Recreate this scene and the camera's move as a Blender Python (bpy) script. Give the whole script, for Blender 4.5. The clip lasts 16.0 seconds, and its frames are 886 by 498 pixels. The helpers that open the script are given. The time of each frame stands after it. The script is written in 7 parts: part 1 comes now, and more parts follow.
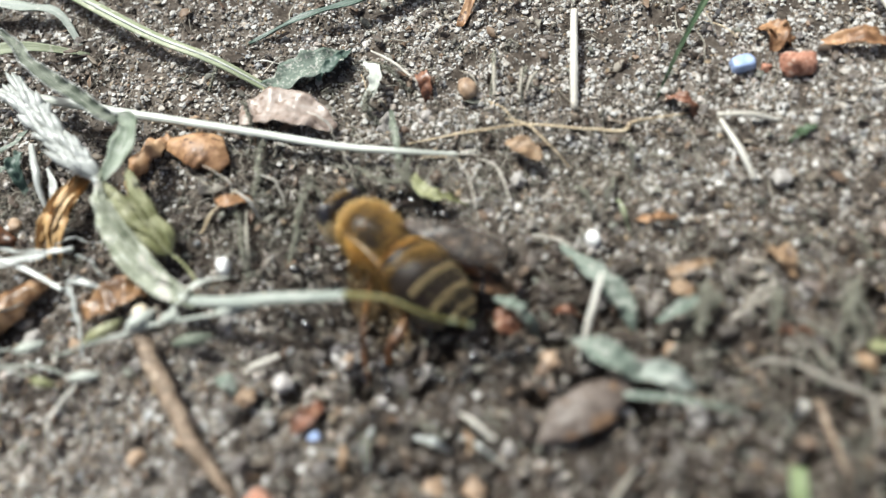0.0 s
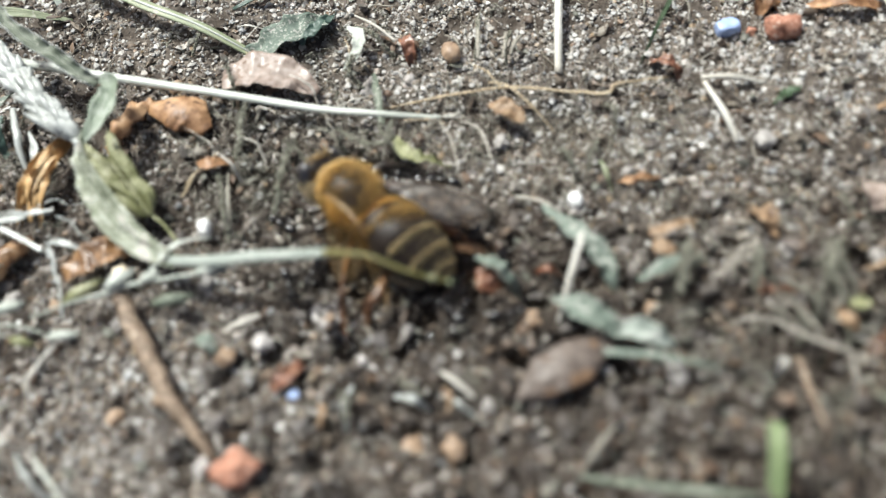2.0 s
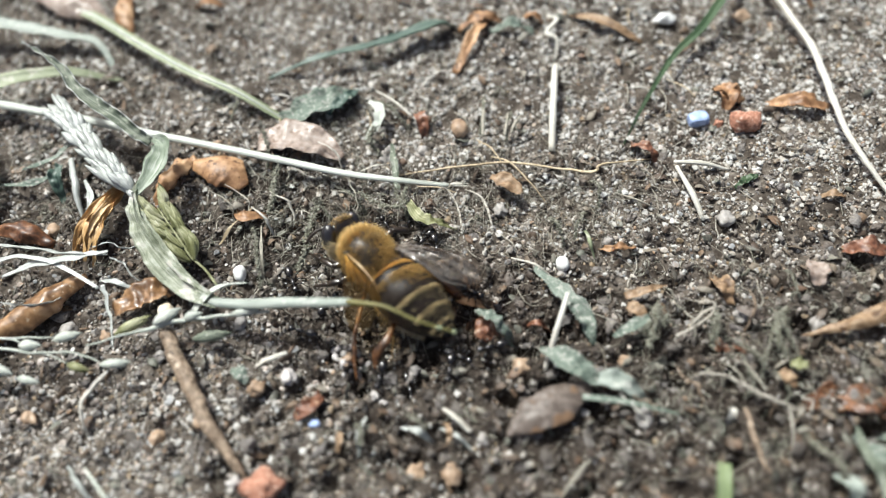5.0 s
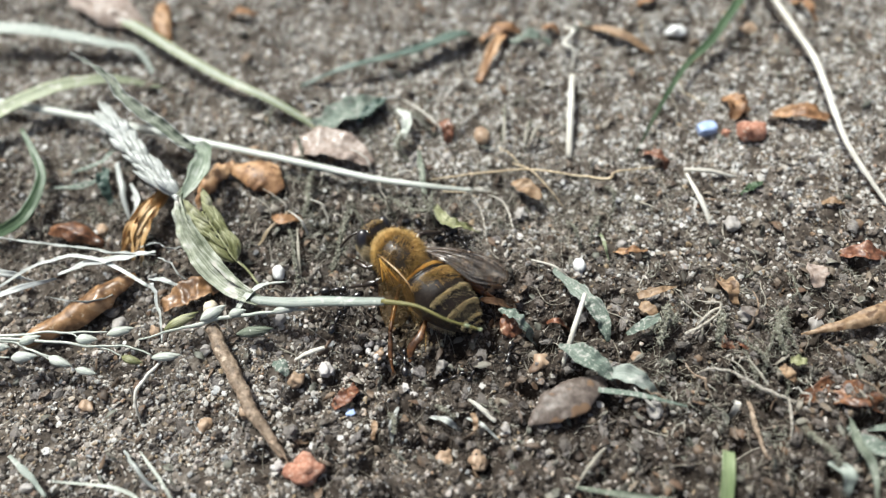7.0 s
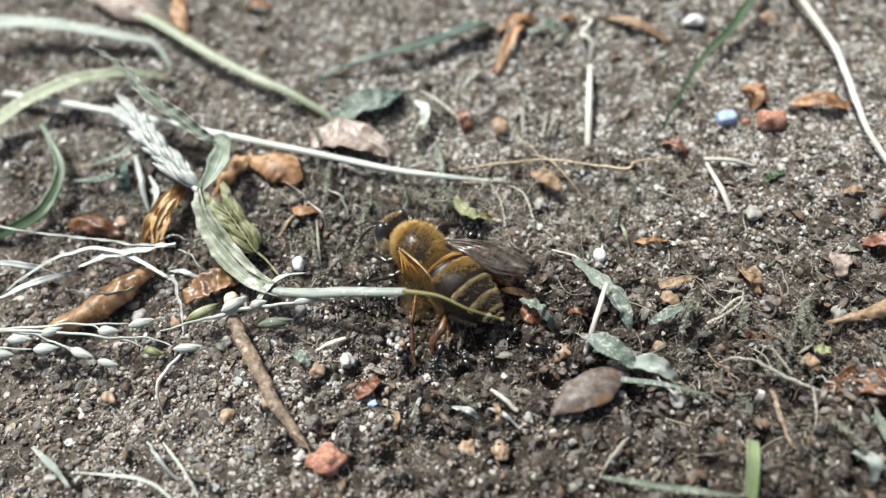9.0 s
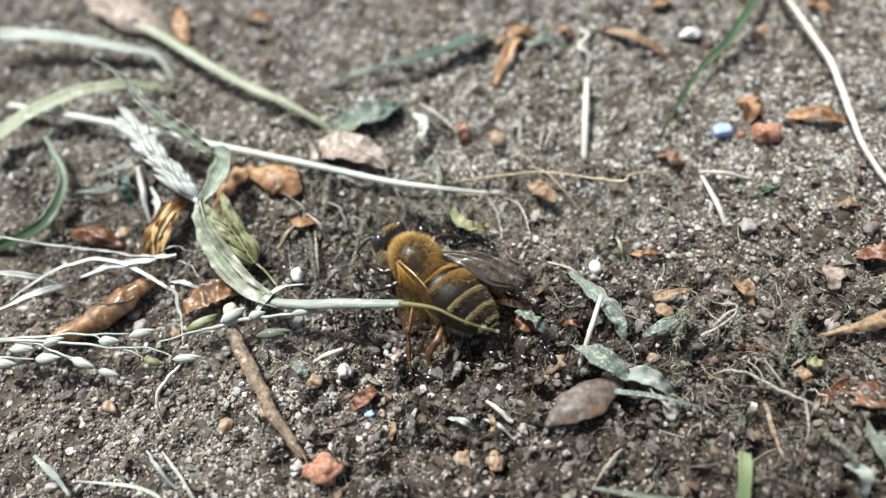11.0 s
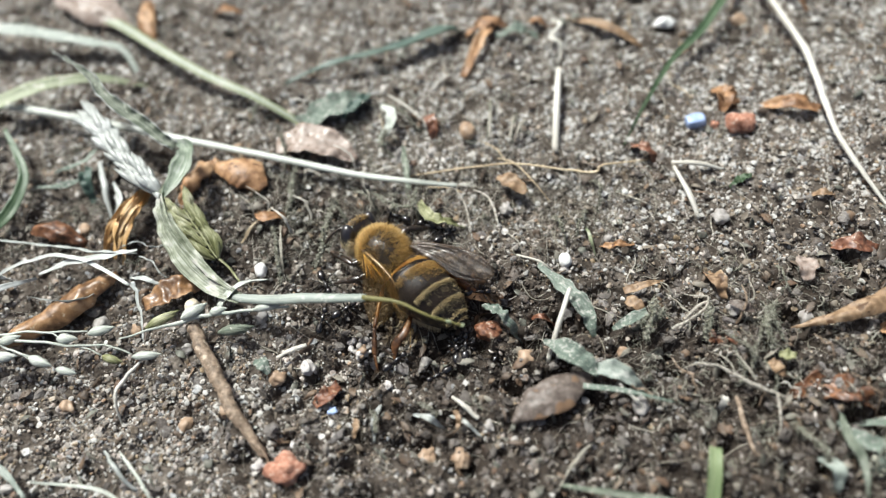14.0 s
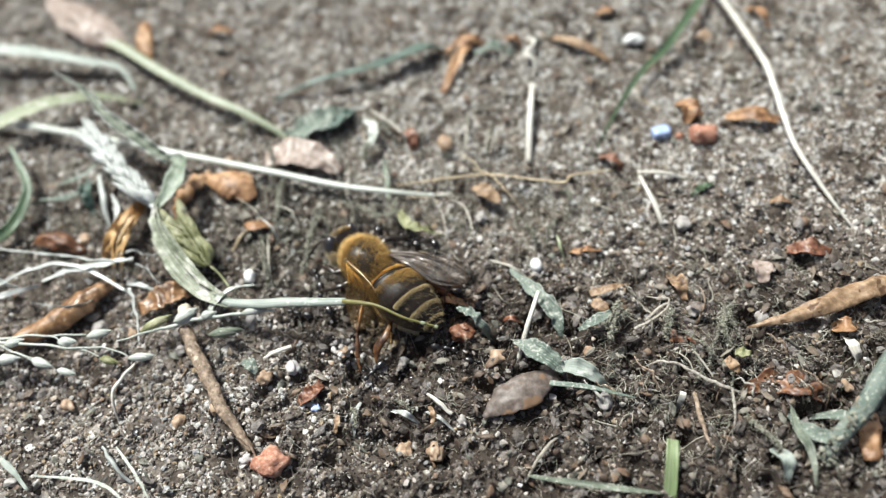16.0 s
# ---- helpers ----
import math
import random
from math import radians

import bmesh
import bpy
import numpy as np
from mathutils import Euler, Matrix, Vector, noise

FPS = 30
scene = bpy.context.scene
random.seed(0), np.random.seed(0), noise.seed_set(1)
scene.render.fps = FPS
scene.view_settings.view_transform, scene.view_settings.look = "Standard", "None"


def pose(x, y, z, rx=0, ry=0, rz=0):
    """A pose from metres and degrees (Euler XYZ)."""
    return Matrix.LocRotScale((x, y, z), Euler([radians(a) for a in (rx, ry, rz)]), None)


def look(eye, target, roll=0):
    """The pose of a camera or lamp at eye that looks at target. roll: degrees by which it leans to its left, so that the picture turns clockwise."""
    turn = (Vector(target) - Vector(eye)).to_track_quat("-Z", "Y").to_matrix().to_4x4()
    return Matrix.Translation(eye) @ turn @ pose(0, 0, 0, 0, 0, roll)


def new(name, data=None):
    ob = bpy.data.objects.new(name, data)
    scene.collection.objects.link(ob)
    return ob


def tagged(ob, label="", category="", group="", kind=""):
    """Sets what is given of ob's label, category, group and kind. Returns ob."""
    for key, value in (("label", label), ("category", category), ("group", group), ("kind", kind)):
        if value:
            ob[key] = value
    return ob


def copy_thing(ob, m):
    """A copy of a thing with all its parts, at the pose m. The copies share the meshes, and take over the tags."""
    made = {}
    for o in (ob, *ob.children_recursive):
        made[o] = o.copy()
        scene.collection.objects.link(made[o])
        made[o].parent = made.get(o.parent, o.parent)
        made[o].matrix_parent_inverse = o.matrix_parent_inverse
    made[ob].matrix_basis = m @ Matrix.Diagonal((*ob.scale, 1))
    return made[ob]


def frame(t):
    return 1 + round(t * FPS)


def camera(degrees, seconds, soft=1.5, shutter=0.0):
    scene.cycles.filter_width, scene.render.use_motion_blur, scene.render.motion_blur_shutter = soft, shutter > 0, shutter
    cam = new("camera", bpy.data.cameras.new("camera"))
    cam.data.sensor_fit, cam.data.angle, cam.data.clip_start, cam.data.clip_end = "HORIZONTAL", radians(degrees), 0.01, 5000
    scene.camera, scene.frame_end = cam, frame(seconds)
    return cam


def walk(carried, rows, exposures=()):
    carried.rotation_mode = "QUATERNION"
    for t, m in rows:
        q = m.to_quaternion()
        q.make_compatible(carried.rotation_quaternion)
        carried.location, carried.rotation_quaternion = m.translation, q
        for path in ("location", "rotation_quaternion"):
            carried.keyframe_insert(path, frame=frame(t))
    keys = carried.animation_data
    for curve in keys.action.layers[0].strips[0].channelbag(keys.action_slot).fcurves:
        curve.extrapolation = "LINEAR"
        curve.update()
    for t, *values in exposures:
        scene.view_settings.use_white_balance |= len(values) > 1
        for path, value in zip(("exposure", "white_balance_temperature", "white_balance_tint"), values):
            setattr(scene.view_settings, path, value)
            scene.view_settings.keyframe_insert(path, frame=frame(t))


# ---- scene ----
MM = 0.001
cam = camera(59.9, 16.0, soft=1.3)
cam.data.dof.use_dof, cam.data.dof.focus_distance, cam.data.dof.aperture_fstop = True, 0.0578, 13.5
# seconds, place in millimetres, turn in degrees
ROWS = [
    (0, 4.16, -21.04, 43.34, 26.95, 5.22, -6.70),
    (0.5, 4.65, -21.38, 43.85, 27.20, 5.47, -6.30),
    (1, 4.29, -21.68, 43.56, 27.18, 5.31, -6.50),
    (1.5, 3.33, -22.11, 43.32, 26.75, 5.16, -6.68),
    (2, 4.91, -22.95, 42.13, 26.58, 5.12, -6.69),
    (2.5, 2.62, -22.90, 42.44, 26.69, 5.04, -6.69),
    (3, 4.22, -22.08, 46.95, 26.88, 3.90, -6.49),
    (3.5, 3.03, -23.72, 48.78, 27.25, 2.96, -5.98),
    (4, 4.62, -25.40, 50.03, 28.29, 2.65, -5.55),
    (4.5, 4.36, -25.20, 51.16, 28.75, 2.62, -5.33),
    (5, 3.69, -24.89, 49.69, 29.01, 2.81, -5.06),
    (5.2, 1.87, -23.70, 50.78, 28.07, 2.79, -5.02),
    (7.3, 2.12, -25.73, 54.05, 27.67, 2.78, -4.74),
    (7.5, 2.74, -25.81, 53.05, 27.33, 2.88, -5.12),
    (8, 0.85, -25.27, 52.45, 27.45, 3.16, -4.94),
    (8.2, 0.81, -25.28, 52.84, 27.43, 3.02, -5.02),
    (10.3, 1.52, -26.70, 54.77, 27.94, 3.78, -4.28),
    (10.5, 2.76, -26.03, 55.22, 27.62, 3.73, -4.33),
    (11, 1.60, -25.56, 54.62, 27.86, 3.56, -4.46),
    (11.5, 3.26, -24.73, 54.14, 28.02, 3.91, -4.97),
    (12, 4.36, -25.21, 52.84, 28.33, 3.64, -4.90),
    (12.5, 5.25, -26.06, 52.24, 28.81, 3.60, -4.93),
    (13, 4.46, -24.47, 51.53, 28.28, 3.61, -5.07),
    (13.5, 3.59, -24.88, 51.30, 28.06, 3.48, -5.10),
    (14, 3.86, -25.76, 53.00, 28.01, 3.58, -4.92),
    (14.5, 4.56, -26.54, 53.40, 28.18, 3.58, -5.01),
    (15, 6.41, -26.94, 52.44, 28.45, 3.70, -5.16),
    (15.5, 7.32, -26.89, 54.34, 28.20, 4.10, -5.21),
    (16, 6.19, -27.79, 55.98, 28.59, 4.13, -5.03),]
EXPOSURE, KELVIN, TINT = 0.7, 6080, 3
walk(cam, [(t, pose(x * MM, y * MM, z * MM, a, b, c)) for t, x, y, z, a, b, c in ROWS],
     [(t, EXPOSURE + e, KELVIN, TINT) for t, e in ((0, 0.03), (2.5, 0.05), (3.5, 0.14), (4.5, 0.11), (5.0, 0.03), (5.2, 0.02), (7.4, -0.03), (8.2, -0.03), (10.5, 0.02), (12, -0.05), (13.5, -0.04), (15, 0.03), (16, 0.08))])

# ---- daylight: thin cloud, soft sun from the upper left ----
SUN_AZ, SUN_EL = 125.0, 57.0
world = bpy.data.worlds.new("sky")
scene.world = world
world.use_nodes = True
wn = world.node_tree
sky = wn.nodes.new("ShaderNodeTexSky")
sky.sky_type, sky.sun_disc = "NISHITA", False
sky.sun_elevation, sky.sun_rotation = radians(SUN_EL), radians(90 - SUN_AZ)
sky.air_density, sky.dust_density, sky.ozone_density = 0.5, 7.0, 0.4
wn.links.new(sky.outputs[0], wn.nodes["Background"].inputs[0])
wn.nodes["Background"].inputs[1].default_value = 0.078
sun = new("sun", bpy.data.lights.new("sun", "SUN"))
sun.data.energy, sun.data.angle, sun.data.color = 3.7, radians(6), (1.0, 0.96, 0.9)
ca, ce = radians(SUN_AZ), radians(SUN_EL)
sun.matrix_world = look((math.cos(ca) * math.cos(ce), math.sin(ca) * math.cos(ce), math.sin(ce)), (0, 0, 0))


# ---- materials ----
def mat(name, cols, scale=1.2, rough=0.6, bump=0.4, big=0.25, vary="", gloss=0.5, thin=0.0, coat=0.0, spots=None, spread=0.25, streak=None, humus_shade=None):
    """Colours mixed by fine and coarse noise; scale in features per mm; vary: 'island' or 'object' shifts each piece; thin: light let through."""
    m = bpy.data.materials.new(name)
    m.use_nodes = True
    nt = m.node_tree
    n, l = nt.nodes, nt.links
    bsdf, out = n["Principled BSDF"], n["Material Output"]
    co = n.new("ShaderNodeTexCoord")
    fine = n.new("ShaderNodeTexNoise")
    fine.inputs["Scale"].default_value, fine.inputs["Detail"].default_value = scale * 1000, 5
    l.new(co.outputs["Object"], fine.inputs["Vector"])
    coarse = n.new("ShaderNodeTexNoise")
    coarse.inputs["Scale"].default_value, coarse.inputs["Detail"].default_value = scale * 180, 3
    l.new(co.outputs["Object"], coarse.inputs["Vector"])
    if streak:
        lie, mp = n.new("ShaderNodeAttribute"), n.new("ShaderNodeMapping")
        lie.attribute_name = "lie"
        mp.inputs["Scale"].default_value = (streak[0], streak[1], 1)
        l.new(lie.outputs["Vector"], mp.inputs["Vector"])
        l.new(mp.outputs[0], fine.inputs["Vector"])
        fine.inputs["Scale"].default_value = 1.0
    add = n.new("ShaderNodeMath")
    add.operation = "MULTIPLY_ADD"
    l.new(coarse.outputs["Fac"], add.inputs[0])
    add.inputs[1].default_value = big * 2
    base = n.new("ShaderNodeMath")
    base.operation = "MULTIPLY_ADD"
    l.new(fine.outputs["Fac"], base.inputs[0])
    base.inputs[1].default_value, base.inputs[2].default_value = 1.0, -big
    l.new(base.outputs[0], add.inputs[2])
    value = add.outputs[0]
    if vary:
        src = n.new("ShaderNodeNewGeometry").outputs["Random Per Island"] if vary == "island" else n.new("ShaderNodeObjectInfo").outputs["Random"]
        shift = n.new("ShaderNodeMath")
        shift.operation = "MULTIPLY_ADD"
        l.new(src, shift.inputs[0])
        shift.inputs[1].default_value = 1.0
        low = n.new("ShaderNodeMath")
        low.operation = "MULTIPLY_ADD"
        l.new(value, low.inputs[0])
        low.inputs[1].default_value, low.inputs[2].default_value = spread, -spread / 2
        l.new(low.outputs[0], shift.inputs[2])
        value = shift.outputs[0]
    ramp = n.new("ShaderNodeValToRGB")
    el = ramp.color_ramp.elements
    lo, hi = (0.0, 1.0) if vary else (0.28, 0.72)
    while len(el) < len(cols):
        el.new(0.5)
    for i, c in enumerate(cols):
        el[i].position = lo + (hi - lo) * i / max(1, len(cols) - 1)
        el[i].color = (*c, 1)
    l.new(value, ramp.inputs[0])
    colour = ramp.outputs[0]
    if spots:
        sc, size, shade = spots
        sp = n.new("ShaderNodeTexNoise")
        sp.inputs["Scale"].default_value, sp.inputs["Detail"].default_value = sc * 1000, 2
        l.new(co.outputs["Object"], sp.inputs["Vector"])
        cut = n.new("ShaderNodeMapRange")
        cut.inputs["From Min"].default_value, cut.inputs["From Max"].default_value = size, size + 0.06
        l.new(sp.outputs["Fac"], cut.inputs["Value"])
        mix = n.new("ShaderNodeMix")
        mix.data_type = "RGBA"
        l.new(cut.outputs[0], mix.inputs["Factor"])
        l.new(colour, mix.inputs[6])
        mix.inputs[7].default_value = (*shade, 1)
        colour = mix.outputs[2]
    # blend to a dark tone: humus, and shade painted into the soil colour
    if humus_shade:
        dark_mask, mix = n.new("ShaderNodeAttribute"), n.new("ShaderNodeMix")
        dark_mask.attribute_name = "lie"
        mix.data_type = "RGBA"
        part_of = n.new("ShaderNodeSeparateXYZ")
        l.new(dark_mask.outputs["Vector"], part_of.inputs[0])
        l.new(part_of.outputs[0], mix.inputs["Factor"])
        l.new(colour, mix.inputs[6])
        mix.inputs[7].default_value = (*humus_shade, 1)
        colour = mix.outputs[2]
    l.new(colour, bsdf.inputs["Base Color"])
    bsdf.inputs["Roughness"].default_value = rough
    bsdf.inputs["Specular IOR Level"].default_value = gloss
    bsdf.inputs["Coat Weight"].default_value = coat
    bsdf.inputs["Coat Roughness"].default_value = 0.15
    if bump:
        bp = n.new("ShaderNodeBump")
        bp.inputs["Strength"].default_value, bp.inputs["Distance"].default_value = bump, 0.00008
        l.new(fine.outputs["Fac"], bp.inputs["Height"])
        l.new(bp.outputs[0], bsdf.inputs["Normal"])
    if thin:
        tr, ms = n.new("ShaderNodeBsdfTranslucent"), n.new("ShaderNodeMixShader")
        l.new(colour, tr.inputs["Color"])
        ms.inputs[0].default_value = thin
        l.new(bsdf.outputs[0], ms.inputs[1])
        l.new(tr.outputs[0], ms.inputs[2])
        l.new(ms.outputs[0], out.inputs["Surface"])
    return m


def wing_film(name, tint, film, share, gleam):
    """A clear brown skin: part see-through, part glossy."""
    m = bpy.data.materials.new(name)
    m.use_nodes = True
    nt = m.node_tree
    n, l = nt.nodes, nt.links
    bsdf = n["Principled BSDF"]
    co, ns = n.new("ShaderNodeTexCoord"), n.new("ShaderNodeTexNoise")
    ns.inputs["Scale"].default_value = 700
    l.new(co.outputs["Object"], ns.inputs["Vector"])
    ramp = n.new("ShaderNodeValToRGB")
    ramp.color_ramp.elements[0].color = (*film, 1)
    ramp.color_ramp.elements[1].color = (*[c * 1.8 for c in film], 1)
    l.new(ns.outputs["Fac"], ramp.inputs[0])
    l.new(ramp.outputs[0], bsdf.inputs["Base Color"])
    bsdf.inputs["Roughness"].default_value, bsdf.inputs["Coat Weight"].default_value = 0.35, 1.0
    bsdf.inputs["Coat Roughness"].default_value = 0.1
    bsdf.inputs["Specular IOR Level"].default_value, bsdf.inputs["Coat IOR"].default_value = 0.5, 1.5
    bp = n.new("ShaderNodeBump")
    bp.inputs["Strength"].default_value, bp.inputs["Distance"].default_value = 0.25, 0.0001
    l.new(ns.outputs["Fac"], bp.inputs["Height"])
    l.new(bp.outputs[0], bsdf.inputs["Normal"])
    sheen, shiny = n.new("ShaderNodeBsdfGlossy"), n.new("ShaderNodeMixShader")
    sheen.inputs["Roughness"].default_value = 0.45
    l.new(bp.outputs[0], sheen.inputs["Normal"])
    shiny.inputs[0].default_value = gleam
    l.new(bsdf.outputs[0], shiny.inputs[1])
    l.new(sheen.outputs[0], shiny.inputs[2])
    clear, mix = n.new("ShaderNodeBsdfTransparent"), n.new("ShaderNodeMixShader")
    clear.inputs[0].default_value = (*tint, 1)
    mix.inputs[0].default_value = share
    l.new(clear.outputs[0], mix.inputs[1])
    l.new(shiny.outputs[0], mix.inputs[2])
    l.new(mix.outputs[0], n["Material Output"].inputs["Surface"])
    return m


M_SOIL = mat("soil", [(0.05, 0.04, 0.031), (0.09, 0.074, 0.06), (0.14, 0.119, 0.099), (0.2, 0.174, 0.148)], scale=3.6, rough=0.9, bump=1.0, big=0.35, gloss=0.25, humus_shade=(0.03, 0.0225, 0.017))
GRAIN = [(0.07, 0.06, 0.05), (0.13, 0.112, 0.094), (0.2, 0.178, 0.153), (0.29, 0.266, 0.236), (0.15, 0.11, 0.07), (0.38, 0.358, 0.325), (0.26, 0.19, 0.11), (0.085, 0.071, 0.058), (0.46, 0.44, 0.405), (0.21, 0.22, 0.23), (0.24, 0.15, 0.085), (0.48, 0.455, 0.42), (0.33, 0.28, 0.25), (0.17, 0.145, 0.12), (0.1, 0.078, 0.06)]
M_GRAIN = mat("sand_grain", GRAIN, scale=4, rough=0.5, bump=0.6, vary="island", gloss=0.5, spread=0.14)
# pale dry sand, lightened and without dark tones to paint in the far haze
DRY = [(0.3, 0.277, 0.247), (0.37, 0.347, 0.314), (0.42, 0.398, 0.366), (0.35, 0.31, 0.258), (0.44, 0.418, 0.385), (0.32, 0.296, 0.265), (0.48, 0.462, 0.433), (0.39, 0.366, 0.333)]
M_DRY = mat("dry_sand", [(r * 1.04, g * 1.07, b * 1.1) for r, g, b in DRY], scale=4, rough=0.5, bump=0.6, vary="island", gloss=0.5, spread=0.14)
M_QUARTZ = mat("quartz_grain", [(0.26, 0.235, 0.2), (0.38, 0.357, 0.32), (0.5, 0.48, 0.45), (0.35, 0.28, 0.21), (0.54, 0.525, 0.5)], scale=3, rough=0.4, bump=0.4, vary="island", gloss=0.6, spread=0.15)
M_CLOD = mat("soil_clod", [(0.027, 0.021, 0.017), (0.062, 0.051, 0.043), (0.108, 0.094, 0.083), (0.148, 0.134, 0.123), (0.078, 0.058, 0.044), (0.19, 0.176, 0.164), (0.097, 0.083, 0.078)], scale=7, rough=0.7, bump=1.0, vary="island", spread=0.7, gloss=0.5)
M_HUMUS = mat("humus", [(0.016, 0.012, 0.009), (0.034, 0.025, 0.019), (0.06, 0.047, 0.037), (0.095, 0.078, 0.064), (0.026, 0.019, 0.014), (0.13, 0.109, 0.092), (0.075, 0.052, 0.036)], scale=7, rough=0.7, bump=1.0, vary="island", spread=0.5, gloss=0.4)
M_CRUMB = mat("leaf_crumb", [(0.036, 0.025, 0.018), (0.085, 0.058, 0.04), (0.15, 0.12, 0.088), (0.22, 0.2, 0.165), (0.13, 0.135, 0.11), (0.055, 0.042, 0.033), (0.15, 0.1, 0.062), (0.11, 0.068, 0.044)], scale=2.5, rough=0.6, bump=0.6, vary="island", spread=0.3)
M_FIBRE = mat("root_fibre", [(0.09, 0.072, 0.055), (0.25, 0.225, 0.175), (0.17, 0.15, 0.118), (0.36, 0.335, 0.28), (0.21, 0.195, 0.155), (0.1, 0.088, 0.07), (0.44, 0.41, 0.35)], scale=4, rough=0.65, bump=0.5, vary="island", spread=0.3)
M_STRAW = mat("pale_straw", [(0.341, 0.356, 0.31), (0.511, 0.534, 0.48), (0.681, 0.696, 0.65)], rough=0.4, bump=0.3, thin=0.12, streak=(0.25, 7))
M_WHITE_STRAW = mat("bleached_straw", [(0.424, 0.391, 0.324), (0.588, 0.562, 0.496), (0.668, 0.655, 0.609)], rough=0.45, bump=0.3, thin=0.1, streak=(0.3, 8))
M_STUB = mat("cut_green_blade", [(0.13, 0.18, 0.075), (0.21, 0.27, 0.13), (0.3, 0.35, 0.2)], rough=0.4, bump=0.4, thin=0.2, streak=(0.2, 6))
M_DUSTY_STEM = mat("dusty_grey_green_stem", [(0.08, 0.108, 0.088), (0.14, 0.175, 0.148), (0.22, 0.25, 0.215)], rough=0.75, bump=1.0, thin=0.05, scale=3, big=0.4, streak=(0.4, 8), spots=(4.5, 0.59, (0.36, 0.36, 0.31)))
M_STEM_TIP = mat("yellow_green_stem", [(0.13, 0.115, 0.035), (0.22, 0.2, 0.07), (0.33, 0.32, 0.15)], rough=0.4, bump=0.3, thin=0.3, streak=(0.3, 6))
M_GREEN_STALK = mat("pale_green_stalk", [(0.2, 0.235, 0.13), (0.29, 0.325, 0.2), (0.41, 0.43, 0.31)], rough=0.5, bump=0.5, thin=0.2, streak=(0.3, 11), spots=(1.1, 0.6, (0.46, 0.46, 0.36)))
M_BLUEGREEN = mat("grey_green_blade", [(0.2, 0.235, 0.2), (0.3, 0.335, 0.295), (0.42, 0.445, 0.405)], rough=0.5, bump=0.5, thin=0.15, streak=(0.3, 11), spots=(1.4, 0.6, (0.45, 0.46, 0.42)))
M_LEAFGREEN = mat("striped_green_leaf", [(0.12, 0.16, 0.105), (0.2, 0.245, 0.175), (0.32, 0.36, 0.29), (0.46, 0.48, 0.43)], rough=0.5, bump=0.6, thin=0.15, scale=4, big=0.4, streak=(0.3, 12))
M_SHEATH = mat("pale_leaf_sheath", [(0.075, 0.09, 0.05), (0.17, 0.19, 0.125), (0.32, 0.34, 0.26), (0.54, 0.55, 0.49)], scale=4, rough=0.5, bump=0.9, big=0.55, thin=0.12, streak=(0.22, 9), spots=(0.7, 0.6, (0.56, 0.535, 0.48)))
M_DRYGREEN = mat("dry_green_leaf", [(0.105, 0.145, 0.112), (0.18, 0.22, 0.18), (0.29, 0.325, 0.285)], rough=0.65, bump=0.9, big=0.5, thin=0.18, spots=(4.0, 0.56, (0.42, 0.42, 0.375)), streak=(0.5, 8))
M_FRESHGREEN = mat("green_blade", [(0.0397, 0.0754, 0.0346), (0.0771, 0.128, 0.0618), (0.161, 0.212, 0.13)], rough=0.42, bump=0.4, thin=0.25, streak=(0.25, 6))
M_CURL = mat("olive_curled_leaf", [(0.05, 0.066, 0.046), (0.1, 0.12, 0.085), (0.17, 0.19, 0.145), (0.3, 0.32, 0.265)], scale=4, big=0.4, rough=0.7, bump=0.6, thin=0.05, streak=(0.3, 10), spots=(3.0, 0.63, (0.38, 0.38, 0.33)))
M_DARKGREEN = mat("dark_green_blade", [(0.0371, 0.065, 0.0534), (0.071, 0.113, 0.0896), (0.146, 0.193, 0.16)], rough=0.4, bump=0.4, thin=0.2, streak=(0.25, 6))
M_SPIKELET = mat("spikelet", [(0.1, 0.105, 0.036), (0.19, 0.195, 0.085), (0.3, 0.305, 0.165), (0.46, 0.45, 0.32)], scale=4, big=0.5, rough=0.5, bump=0.8, thin=0.12, streak=(0.25, 9))
M_SEEDHEAD = mat("silvery_spikelet", [(0.273, 0.291, 0.261), (0.45, 0.468, 0.444), (0.586, 0.598, 0.586)], rough=0.35, bump=0.5, thin=0.15, streak=(0.3, 6), coat=0.1)
M_GRASSSEED = mat("grass_seed", [(0.3, 0.335, 0.275), (0.47, 0.495, 0.44), (0.63, 0.64, 0.6)], rough=0.5, bump=0.6, thin=0.12, streak=(0.3, 10))
M_TWIG = mat("twig_bark", [(0.085, 0.058, 0.038), (0.22, 0.16, 0.11), (0.36, 0.275, 0.2)], scale=3.5, rough=0.65, bump=1.0, spots=(2.2, 0.62, (0.46, 0.38, 0.29)))
M_BROWN_LEAF = mat("brown_leaf", [(0.042, 0.018, 0.009), (0.125, 0.052, 0.023), (0.23, 0.108, 0.05)], scale=2.4, rough=0.45, bump=0.7, big=0.5, thin=0.1, coat=0.1, spots=(2.5, 0.63, (0.27, 0.165, 0.1)))
M_POD = mat("rolled_leaf", [(0.11, 0.055, 0.024), (0.28, 0.155, 0.07), (0.41, 0.255, 0.135)], scale=1.6, rough=0.42, bump=0.5, big=0.5, thin=0.1, coat=0.2, spots=(2.0, 0.66, (0.48, 0.38, 0.27)))
M_ORANGE_LEAF = mat("orange_leaf", [(0.18, 0.09, 0.042), (0.39, 0.22, 0.11), (0.55, 0.355, 0.2)], scale=1.4, rough=0.5, bump=0.45, big=0.5, thin=0.2, coat=0.05, spots=(1.6, 0.62, (0.14, 0.07, 0.035)))
